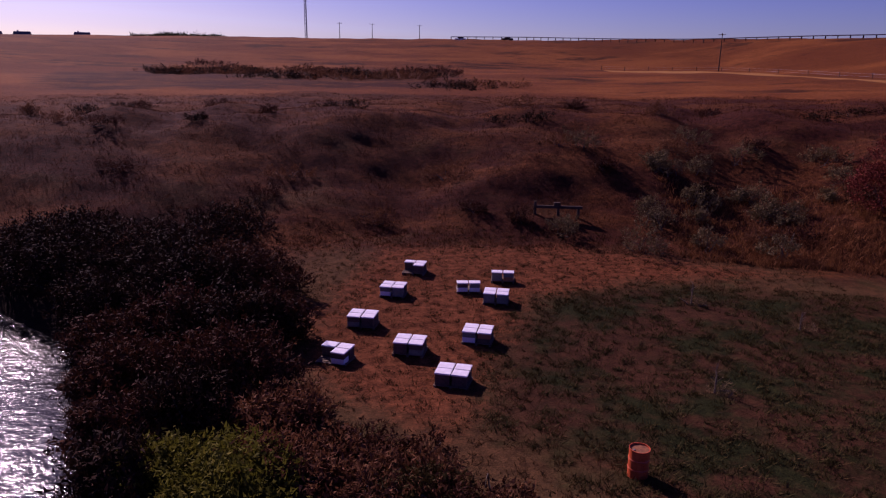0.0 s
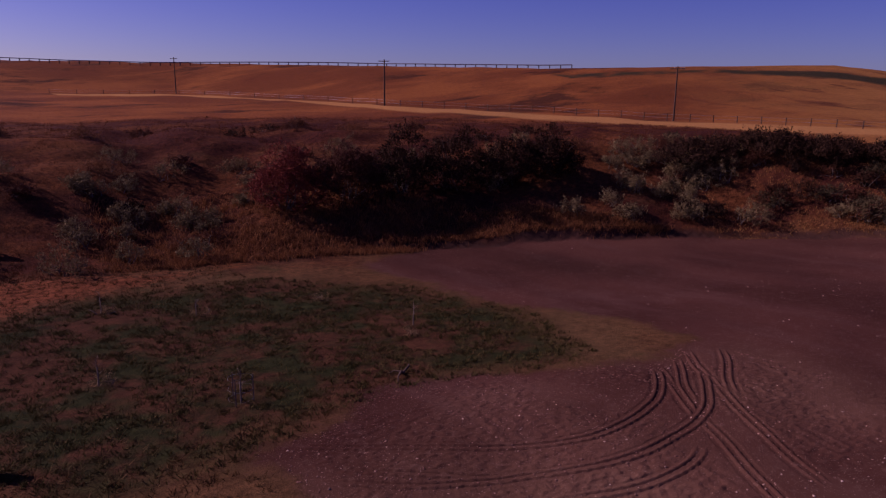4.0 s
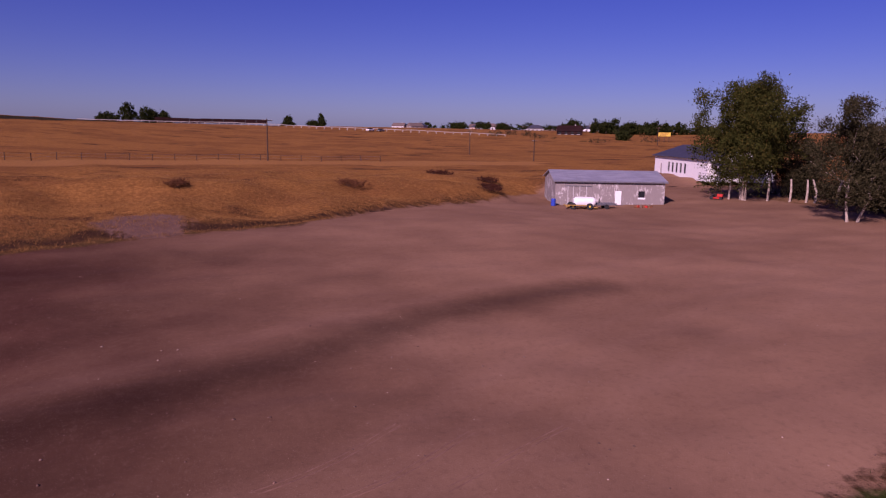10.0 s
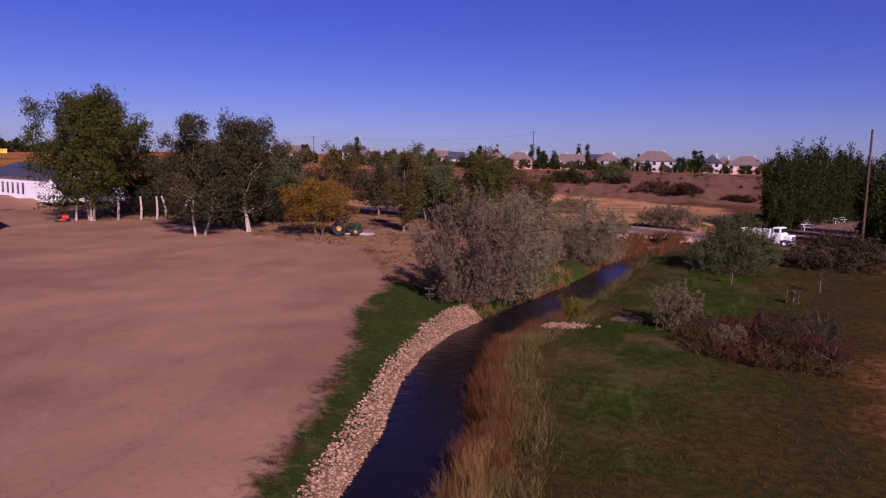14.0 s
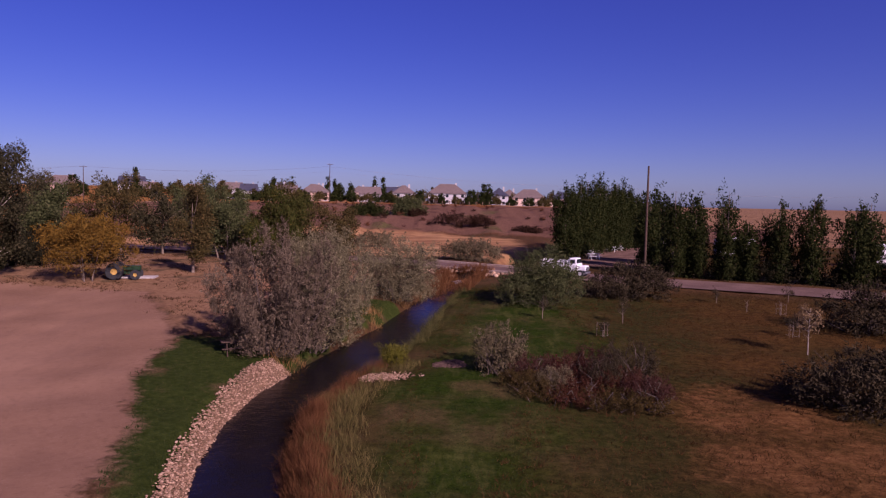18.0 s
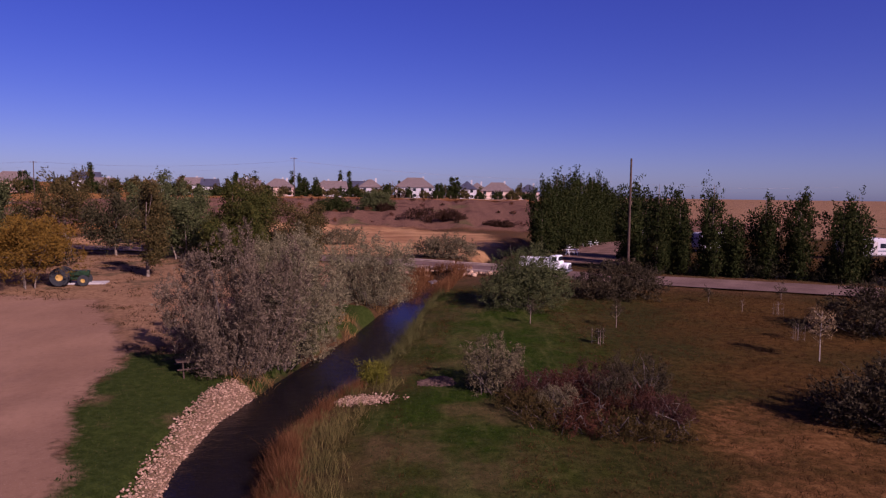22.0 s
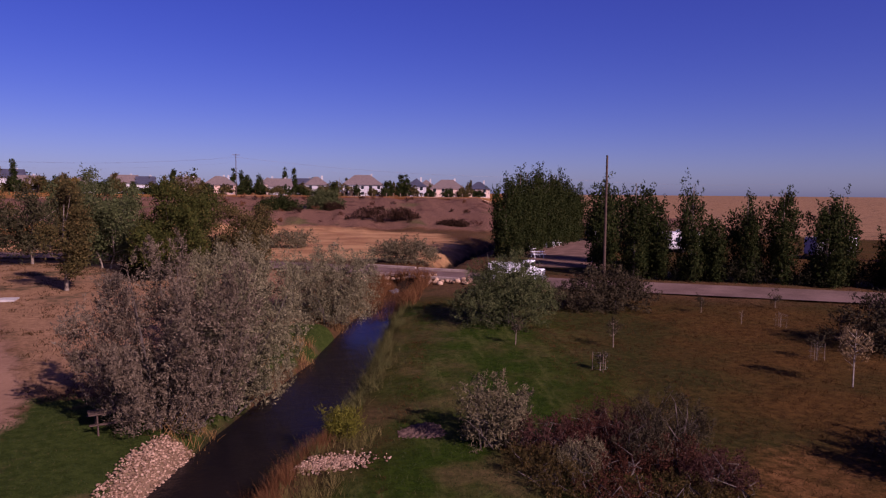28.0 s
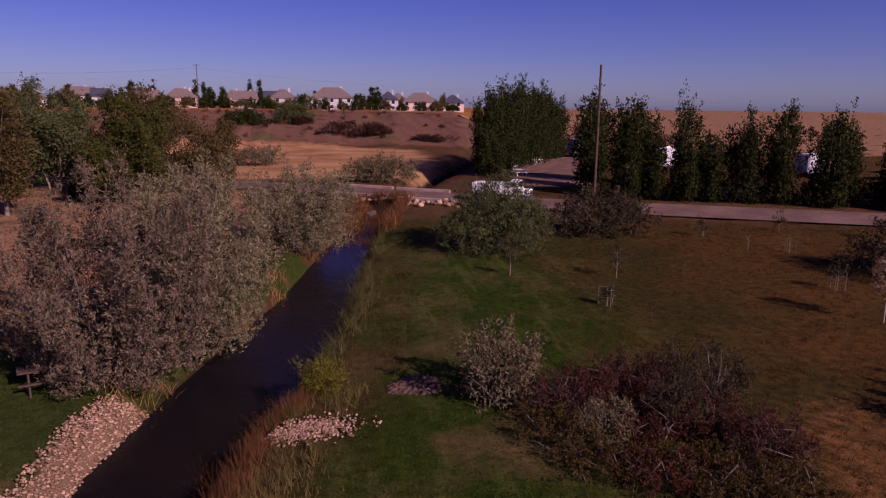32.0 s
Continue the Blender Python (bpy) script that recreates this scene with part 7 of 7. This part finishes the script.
gf_inv = garden_fence.matrix_world.inverted()
gf_post = boxes((-0.14, 0.14, -0.14, 0.14, -0.3, 1.15), (-0.19, 0.19, -0.19, 0.19, 1.15, 1.25), bevel=0.02)
gf_mesh = bpy.data.meshes.new("post")
gf_post.to_mesh(gf_mesh)
gf_post.free()
gf_mesh.materials.append(M_PALLET)
gf_spots = [on(-22 + 2.6 * i, 274) for i in range(22)]
for k, q in enumerate(gf_spots):
    part("post", gf_mesh, garden_fence, at=gf_inv @ pose(*q))
    if k:
        p0 = gf_spots[k - 1]
        for up_ in (0.55, 1.1):
            part("rail", tube_mesh("rail", [[(*(gf_inv @ Vector((p0[0], p0[1], p0[2] + up_))), 0.03), (*(gf_inv @ Vector((q[0], q[1], q[2] + up_))), 0.03)]], M_DKBROWN, 4), garden_fence, "thin dark rail")

# town, farmsteads and tree clumps on the western and southern horizon
for i, (x, y, w, h) in enumerate(((-596, -34, 18, 11), (-596, -20, 18, 14), (-592, -6, 17, 13), (-590, 6, 13, 10), (-605, 104, 10, 8), (-600, 124, 10, 7), (-598, 132, 5, 11), (-349, 223, 13, 9), (-338, 239, 9, 8), (-331, 250, 11, 7), (-322, 260, 14, 8), (-312, 268, 14, 8), (-300, 276, 12, 7), (-470, 205, 12, 7), (-450, 215, 12, 7), (-440, 225, 10, 6), (161, -386, 16, 8), (172, -384, 16, 9), (150, -390, 12, 7), (186, -380, 12, 6), (-264, 196, 7, 4.5))):
    far_tree((x, y), w, h * (0.45 if x > 100 else 1.2 if x < -500 else 0.85), M_POPLAR, 360 + i, "dark far tree clump on the prairie horizon", "far_tree", "far trees", 0.8, 4000 if x < -500 else 1800)
for i in range(26):
    a, r = -72 + 22 * fr.random(), 560 + 160 * fr.random()
    x, y = math.sin(radians(a)) * r, math.cos(radians(a)) * r
    house((x, y), -a + fr.normal() * 20, 9 + 6 * fr.random(), 8, 3.5, (M_WHITE, M_STUCCO, M_GREYSTUCCO)[i % 3], (M_BRROOF, M_DKROOF)[i % 2], "far small house at the town's edge", 1, i % 2 == 0)
for i, (a, r, w, h) in enumerate(((-57.1, 400, 9, 9), (-55.6, 410, 7, 8), (-54.7, 400, 9, 8), (-54.0, 405, 9, 8.5), (-52.9, 400, 10, 7.5), (-52.3, 405, 9, 8), (-51.5, 400, 10, 8), (-50.8, 395, 10, 8), (-50.1, 400, 9, 7.5), (-61, 620, 20, 9), (-63, 640, 24, 8), (-65, 640, 22, 8), (-67, 650, 24, 7), (-69, 650, 20, 8), (-59, 600, 16, 9))):
    far_tree((math.sin(radians(a)) * r, math.cos(radians(a)) * r), w, h, M_POPLAR, 540 + i, "dark shelterbelt tree on the prairie horizon", "far_tree", "far trees", 0.7, 1500)
barn = house((-316, 200.5), 55, 13, 8, 2.6, M_DKBROWN, M_DKBROWN, "long dark brown open-fronted barn", 1, True)
for i, (x, y) in enumerate(((229, -350), (207, -363), (240, -345))):
    house((x, y), 30, 7, 6, 1.8, M_GREYSTUCCO, M_DKROOF, "far white farm building on the horizon", 1, True)
bill = thing("billboard", on(-249, 207, 0), 52, "yellow roadside billboard on posts", "billboard")
part("panel", boxes((-2.6, 2.6, -0.1, 0.1, 2.6, 4.3)), bill, M_YPAINT)
for x in (-2.0, 0, 2.0):
    part("post", boxes((x - 0.12, x + 0.12, 0.101, 0.3, -0.5, 4.1)), bill, M_POLE)
for k in range(3):
    part("line_of_writing", boxes((-2.1, 2.0 - 0.6 * k, -0.115, -0.102, 3.9 - 0.5 * k, 4.1 - 0.5 * k)), bill, M_RUST)


# ---- campground ----
def picnic_table(at, turn, mat=M_WHITE, label="white wooden picnic table on the gravel"):
    t = thing("picnic_table", on(*at), turn, label, "picnic table", "picnic tables")
    for k in range(5):
        part("tabletop_board", boxes((-0.9, 0.9, -0.37 + 0.15 * k, -0.23 + 0.15 * k, 0.72, 0.76)), t, mat)
    for y in (-0.72, 0.58):
        part("bench", boxes((-0.9, 0.9, y, y + 0.14, 0.42, 0.46)), t, mat)
    for x in (-0.6, 0.6):
        for sgn in (-1, 1):
            part("leg", tube_mesh("leg", [[(x, sgn * 0.62, -0.02, 0.04), (x, sgn * 0.2, 0.72, 0.04)]], mat, 4), t)
        part("crossbar", boxes((x - 0.02, x + 0.02, -0.7, 0.7, 0.36, 0.42)), t, mat)


picnic_table((18.4, 100.2), 10)
picnic_table((19.5, 109), 60)
picnic_table((24.2, 116.5), 10)
picnic_table((26.2, 120.4), 40)
# dark wood tone holds the olive bush's shade on this table
picnic_table((-13.2, 41.3), 25, M_POLE, "wooden picnic table under the olive bush, dark tone for its shade")


def camper(at, turn, L, label):
    t = thing("camper_trailer", on(*at), turn, label, "camper", "campers behind the poplars")
    # dull white stands in for the poplars' shade on the walls
    part("body", boxes((-L / 2, L / 2, -1.2, 1.2, 0.55, 2.9), bevel=0.18), t, M_DULLWHITE)
    part("stripe", boxes((-L / 2 + 0.3, L / 2 - 0.3, -1.215, -1.203, 1.1, 1.3)), t, M_STEEL)
    for i in range(3):
        x = -L * 0.32 + L * 0.3 * i
        part("window", boxes((x, x + 0.9, -1.216, -1.204, 1.6, 2.2)), t, M_GLASS)
    part("door", boxes((L * 0.12, L * 0.12 + 0.65, -1.217, -1.204, 0.7, 2.4)), t, M_CONC)
    part("roof_unit", boxes((-0.4, 0.4, -0.35, 0.35, 2.902, 3.15), bevel=0.05), t, M_WHITE)
    for x in (-0.5, 0.4):
        for y in (-1.1, 1.1):
            part("wheel", lathe([(0, -0.1), (0.33, -0.1), (0.35, 0), (0.33, 0.1), (0, 0.1)], 14, axis="y", at=(x, y, 0.35)), t, M_BLACK)
    part("hitch", boxes((L / 2, L / 2 + 1.1, -0.08, 0.08, 0.45, 0.55)), t, M_STEEL)


for i, (x, y, turn, L) in enumerate(((37, 132.6, 85, 5.5), (41, 108, 20, 6), (57, 98, 10, 6.5), (74, 100, 20, 6.5), (66, 92, 15, 6))):
    camper((x, y), turn, L, "white camper trailer parked behind the poplars")

# bridge curbs of concrete
M_CURB = mottled("dusty_concrete", (0.194, 0.136, 0.106), (0.334, 0.246, 0.194), 2, 0.95, 0.1)
for i, (x0, y0, x1, y1) in enumerate(((-4.4, 83.0, 0.2, 80.0), (0.5, 79.8, 5.2, 77.0), (-3.4, 89.0, 1.8, 85.9), (2.1, 85.7, 7.0, 83.0))):
    t = thing("concrete_curb", ((x0 + x1) / 2, (y0 + y1) / 2, float(np.interp((y0 + y1) / 2, *LEVEL)) + 0.08), math.degrees(math.atan2(y1 - y0, x1 - x0)), "low pale concrete curb along the bridge", "curb", "bridge curbs")
    L = math.hypot(x1 - x0, y1 - y0)
    part("curb", boxes((-L / 2, L / 2, -0.18, 0.18, 0.0, 0.3), bevel=0.04), t, M_CURB)
cv = thing("culvert", (-0.6, 80.0, 0.35), -28, "dark corrugated steel culvert under the road", "culvert")
for dx in (-0.9, 0.9):
    part("pipe", lathe([(0.5, -4.2), (0.5, 4.2), (0.46, 4.2), (0.46, -4.2), (0.5, -4.2)], 20, axis="y", at=(dx * 0.65, 1.6, -0.2)), cv, M_STEEL)

# heap of dug earth on the lawn
M_EARTH = mottled("dug_earth", (0.0528, 0.0308, 0.0229), (0.132, 0.0792, 0.0598), 5, 0.95, 0.1, 22, 1.0, 0.06)
er = np.random.default_rng(31)
ex, ey = np.meshgrid(np.linspace(-1, 1, 41), np.linspace(-1, 1, 41))
edge_r = np.hypot(ex, ey) + 0.12 * np.sin(3 * np.arctan2(ey, ex) + 1)
ez = 0.14 * np.clip(1 - edge_r ** 2, -0.2, 1) * (0.8 + 0.5 * waves(ex, ey, 0.9, 61)) + 0.05 * waves(ex, ey, 0.3, 62) * (edge_r < 1) + 0.014 * er.normal(size=ex.shape)
ewx, ewy = -1.2 + ex * 0.95, 39.8 + ey * 0.8
eids = np.arange(ex.size).reshape(ex.shape)
ef = np.stack([eids[:-1, :-1], eids[:-1, 1:], eids[1:, 1:], eids[1:, :-1]], -1).reshape(-1, 4)
solo("soil_mound", raw_mesh("soil_mound", np.stack([ewx, ewy, land(ewx, ewy) + ez], -1).reshape(-1, 3), ef, M_EARTH, smooth=True), label="low mound of bare dug soil on the lawn", category="soil mound")

# dump truck on the road
trk = thing("dump_truck", (10.6, 77.0, float(np.interp(77.0, *LEVEL)) + 0.15), -28, "white dump truck with black wheels on the gravel road", "truck")
bed_bm = boxes((-2.5, 0.62, -0.85, 0.85, 0.72, 0.82), (-2.5, 0.62, -0.85, -0.79, 0.82, 1.62), (-2.5, 0.62, 0.79, 0.85, 0.82, 1.62), (-2.5, -2.44, -0.79, 0.79, 0.82, 1.62), (0.56, 0.62, -0.79, 0.79, 0.82, 1.75), bevel=0.01)
db = part("dump_body", bed_bm, trk, M_WHITE)
for k in range(6):
    x = -2.3 + 0.55 * k
    part("rib", boxes((x, x + 0.07, -0.9, -0.852, 0.74, 1.6), bevel=0.01), db, M_WHITE)
part("cab", boxes((0.75, 1.75, -0.82, 0.82, 0.62, 1.35), (0.8, 1.6, -0.78, 0.78, 1.35, 1.92), bevel=0.06), trk, M_WHITE)
part("hood", boxes((1.75, 2.6, -0.62, 0.62, 0.62, 1.18), bevel=0.09), trk, M_WHITE)
part("side_window", boxes((0.95, 1.45, -0.8, -0.785, 1.4, 1.78)), trk, M_GLASS)
part("windscreen", boxes((1.602, 1.615, -0.68, 0.68, 1.4, 1.82)), trk, M_GLASS)
part("grille", boxes((2.602, 2.615, -0.45, 0.45, 0.66, 1.08)), trk, M_STEEL)
part("bumper", boxes((2.5, 2.68, -0.8, 0.8, 0.34, 0.52), bevel=0.03), trk, M_STEEL)
part("chassis", boxes((-2.4, 2.5, -0.35, 0.35, 0.42, 0.6)), trk, M_BLACK)
part("fuel_tank", boxes((0.75, 1.5, -0.85, -0.5, 0.3, 0.6), bevel=0.05), trk, M_WHITE)
for x in (-1.9, -1.2, 2.05):
    for y in (-0.72, 0.72):
        w = part("wheel", lathe([(0.2, -0.13), (0.32, -0.13), (0.36, -0.08), (0.36, 0.08), (0.32, 0.13), (0.2, 0.13)], 18, axis="y", at=(x, y, 0.36)), trk, M_BLACK)
        part("rim", lathe([(0, -0.07), (0.2, -0.1), (0.2, 0.1), (0, 0.07)], 14, axis="y", at=(x, y, 0.36)), w, M_WHITE)
for y in (-0.5, 0.5):
    part("headlight", boxes((2.603, 2.63, y - 0.1, y + 0.1, 0.75, 0.9), bevel=0.01), trk, M_GLASS)


# ---- reeds, tufts and blades ----
gr = np.random.default_rng(77)


def scatter(n, x0, x1, y0, y1, ok):
    p = np.c_[x0 + (x1 - x0) * gr.random(n), y0 + (y1 - y0) * gr.random(n)]
    p = p[ok(p[:, 0], p[:, 1])]
    return np.c_[p, land(p[:, 0], p[:, 1])]


def tufts(p, per, spread):
    """Several roots round each point, in clumps of uneven size."""
    q = np.repeat(p, per, axis=0)
    q[:, :2] += gr.normal(size=(len(q), 2)) * spread * np.repeat(0.4 + gr.random(len(p)) ** 2 * 1.6, per)[:, None]
    q[:, 2] = land(q[:, 0], q[:, 1])
    return q


MID = BED[8:23]
MID_W = BED_W[8:23]


def right_bank(x, y, lo, hi):
    cx = np.interp(y, [q[1] for q in MID], [q[0] for q in MID])
    w = np.interp(y, [q[1] for q in MID], MID_W)
    return (x > cx + w * 0.75 + lo) & (x < cx + w + hi)


M_GOLD = leafy("golden_blades", (0.206, 0.0989, 0.0292), (0.31, 0.159, 0.0499), (0.396, 0.215, 0.0731), 0.45)
M_FOOT = leafy("foot_blades", (0.086, 0.031, 0.012), (0.172, 0.0688, 0.0258), (0.267, 0.12, 0.043), 0.4)
M_SCRUB = leafy("scrub_blades", (0.0317, 0.0103, 0.00542), (0.0828, 0.0263, 0.0114), (0.159, 0.0573, 0.0217), 0.3)
M_MEADOW = leafy("meadow_blades", (0.0252, 0.015, 0.00508), (0.0599, 0.03, 0.0102), (0.114, 0.0549, 0.0192), 0.3)
p = tufts(scatter(5500, -10, 4, 4, 19, lambda x, y: right_bank(x, y, 0.25, 1.7)), 14, 0.16)
solo("straw_reeds", blades("straw_reeds", p, 0.7, 0.0064, M_STRAW, gr, 0.22), label="tall straw-coloured reeds leaning over the stream", category="reeds", kind="stuff")
p = tufts(scatter(15000, -11, 0, 17, 40, lambda x, y: right_bank(x, y, 0.15, 2.1 - 0.04 * (y - 22)) & (np.hypot((x + 4.4) / 1.6, y - 37.2) > 1.1)), 12, 0.16)
solo("rust_reeds", blades("rust_reeds", p, 0.6 * (0.72 + 0.6 * waves(p[:, 0], p[:, 1], 2.6, 33)).clip(0.3, 1.4), 0.0075, M_REED, gr, 0.26), label="dense rust-brown reeds on the bank", category="reeds", kind="stuff")
p = tufts(scatter(9000, -10, 6, 6, 40, lambda x, y: right_bank(x, y, 1.3, 3.3) & (np.hypot((x + 4.4) / 1.6, y - 37.2) > 1.1)), 11, 0.18)
solo("yellow_reeds", blades("yellow_reeds", p, 0.45 * (0.75 + 0.45 * waves(p[:, 0], p[:, 1], 3.2, 37)).clip(0.35, 1.4), 0.0085, M_REED2, gr, 0.3), label="yellow-green reeds and tall grass at the bank", category="reeds", kind="stuff")
M_BANKREED = leafy("bank_reeds", (0.0301, 0.0327, 0.0103), (0.0817, 0.0774, 0.0241), (0.181, 0.142, 0.0473), 0.3)
p = tufts(scatter(9000, -8, 5, 38, 75, lambda x, y: right_bank(x, y, -0.1, 1.3 + 0.7 * waves(x, y, 4.5, 38))), 11, 0.2)
solo("bank_reeds", blades("bank_reeds", p, 0.72 * (0.7 + 0.55 * waves(p[:, 0], p[:, 1], 2.0, 39)).clip(0.2, 1.5), 0.0085, M_BANKREED, gr, 0.35), label="lumpy yellow-green reeds and weeds along the lawn", category="reeds", kind="stuff")
p = tufts(scatter(900, -3, 4, 66, 80, lambda x, y: np.abs(bed(x, y)[0] - bed(x, y)[1] - 0.6) < 1.3), 12, 0.18)
solo("culvert_reeds", blades("culvert_reeds", p, 0.9, 0.018, M_REED, gr, 0.3), label="rust-brown reeds hiding the culvert", category="reeds", kind="stuff")
p = tufts(scatter(1600, -12, 0, 40, 74, lambda x, y: (np.abs(bed(x, y)[0] - bed(x, y)[1] - 0.8) < 0.7) & (x < np.interp(y, [q[1] for q in MID], [q[0] for q in MID])) & (waves(x, y, 5, 35) > 0.0)), 10, 0.18)
solo("golden_tufts", blades("golden_tufts", p, 0.6, 0.014, M_STRAW, gr, 0.4), label="golden grass tufts on the stream bank", category="grass", kind="stuff")
shrub((-4.2, 39.9), [(0, 0, 0.4, 0.62, 0.55, 0.45)], 2600, 0.13, M_LIME, 401, "bright yellow-green tuft at the water", "reeds", "green_tuft", slim=0.2, twigs=4, up=1.0)
p = scatter(110000, -19, 20, 8, 64, lambda x, y: (np.max([inside(x, y, q) for q in LAWNS[:2]], axis=0) > 0.0) & (bed(x, y)[0] > bed(x, y)[1] + 0.6))
solo("lawn_grass", blades("lawn_grass", p, 0.07, 0.014, M_GRASS, gr, 0.6), label="short green and straw-flecked lawn grass", category="grass", kind="stuff")
p = tufts(scatter(9000, -17, 12, -50, -25, lambda x, y: (inside(x, y, LAWNS[2]) > -1.5) & (waves(x, y, 1.3, 51) + 0.5 * waves(x, y, 4.5, 52) > -0.2)), 14, 0.13)
solo("rough_lawn", blades("rough_lawn", p, 0.13, 0.014, M_ROUGH, gr, 0.6), label="patchy rough green grass tufts", category="grass", kind="stuff")
p = tufts(scatter(5200, -8, 22, -58, -24, lambda x, y: (inside(x, y, LAWNS[2]) < 0.5) & (inside(x, y, YARD) < -0.3) & (bed(x, y)[0] > bed(x, y)[1] + 1)), 10, 0.12)
solo("dry_tufts", blades("dry_tufts", p, 0.12, 0.014, M_MEADOW, gr, 0.7), label="dry rusty grass tufts on bare soil", category="grass", kind="stuff")
p = tufts(scatter(9000, -4, 40, 16, 68, lambda x, y: (inside(x, y, LAWNS[1]) < 1.5) & (bed(x, y)[0] > bed(x, y)[1] + 2.5) & (x > -3)), 10, 0.2)
solo("meadow_grass", blades("meadow_grass", p, 0.13, 0.012, M_MEADOW, gr, 0.6), label="dry rusty meadow grass beyond the lawn", category="grass", kind="stuff")
# tall grass on the bank's foot and slope
az_k = sorted(BANK)


def slope_points(n, a0, a1, deep):
    a = a0 + (a1 - a0) * gr.random(n)
    re_, rt_ = np.interp(a, az_k, [BANK[k][0] for k in az_k]), np.interp(a, az_k, [BANK[k][1] for k in az_k])
    r = re_ - 1.0 + (rt_ - re_ + deep) * gr.random(n) ** 1.3
    x, y = np.sin(np.radians(a)) * r, np.cos(np.radians(a)) * r
    ok = (inside(x, y, YARD) < -0.2) & (bed(x, y)[0] > bed(x, y)[1] + 1.5)
    return np.c_[x[ok], y[ok], land(x[ok], y[ok])]


solo("scrub_grass", blades("scrub_grass", tufts(slope_points(18000, 126, 240, 30), 9, 0.4), 0.2, 0.015, M_SCRUB, gr, 0.4), label="dark matted scrub grass on the bank", category="grass", kind="stuff")
solo("bank_grass", blades("bank_grass", tufts(slope_points(9000, 226, 304, 14), 9, 0.4), 0.15, 0.014, M_GOLD, gr, 0.4), label="tall dry golden grass on the bank", category="grass", kind="stuff")
solo("foot_grass", blades("foot_grass", tufts(slope_points(4200, 182, 232, -14), 9, 0.25), 0.34, 0.02, M_FOOT, gr, 0.4), label="rusty tall grass at the foot of the bank", category="grass", kind="stuff")
# ragged tufts along the yard's edge and in the dry grass by the grove
p = tufts(scatter(9000, -60, -6, 8, 96, lambda x, y: (inside(x, y, TAN) > -0.6) & (waves(x, y, 7, 41) > -0.1) & (bed(x, y)[0] > bed(x, y)[1] + 1.5)), 8, 0.22)
solo("tan_tufts", blades("tan_tufts", p, 0.16, 0.02, M_MEADOW, gr, 0.6), label="patchy dry grass tufts by the grove", category="grass", kind="stuff")
p = tufts(scatter(5000, -24, -6, 8, 62, lambda x, y: (np.abs(inside(x, y, LAWNS[0]) - 0.25) < 0.4) & (waves(x, y, 2.2, 43) > 0.05) & (bed(x, y)[0] > bed(x, y)[1] + 2)), 9, 0.14)
solo("edge_tufts", blades("edge_tufts", p, 0.1, 0.02, M_GRASS, gr, 0.6), label="ragged grass tufts at the yard's edge", category="grass", kind="stuff")
for i, (x, y, w) in enumerate(((-7.2, 67.0, 1.5), (-6.4, 65.4, 1.2), (-7.6, 63.6, 1.2))):
    shrub((x, y), lumps(gr, w, w * 0.9, 0.7, 8, 0.05), 1500, 0.11, M_GOLD, 900 + i, "golden grass clump on the stream bank", "grass", "grass_clump", "golden clumps", slim=0.2, twigs=6, up=1.0)
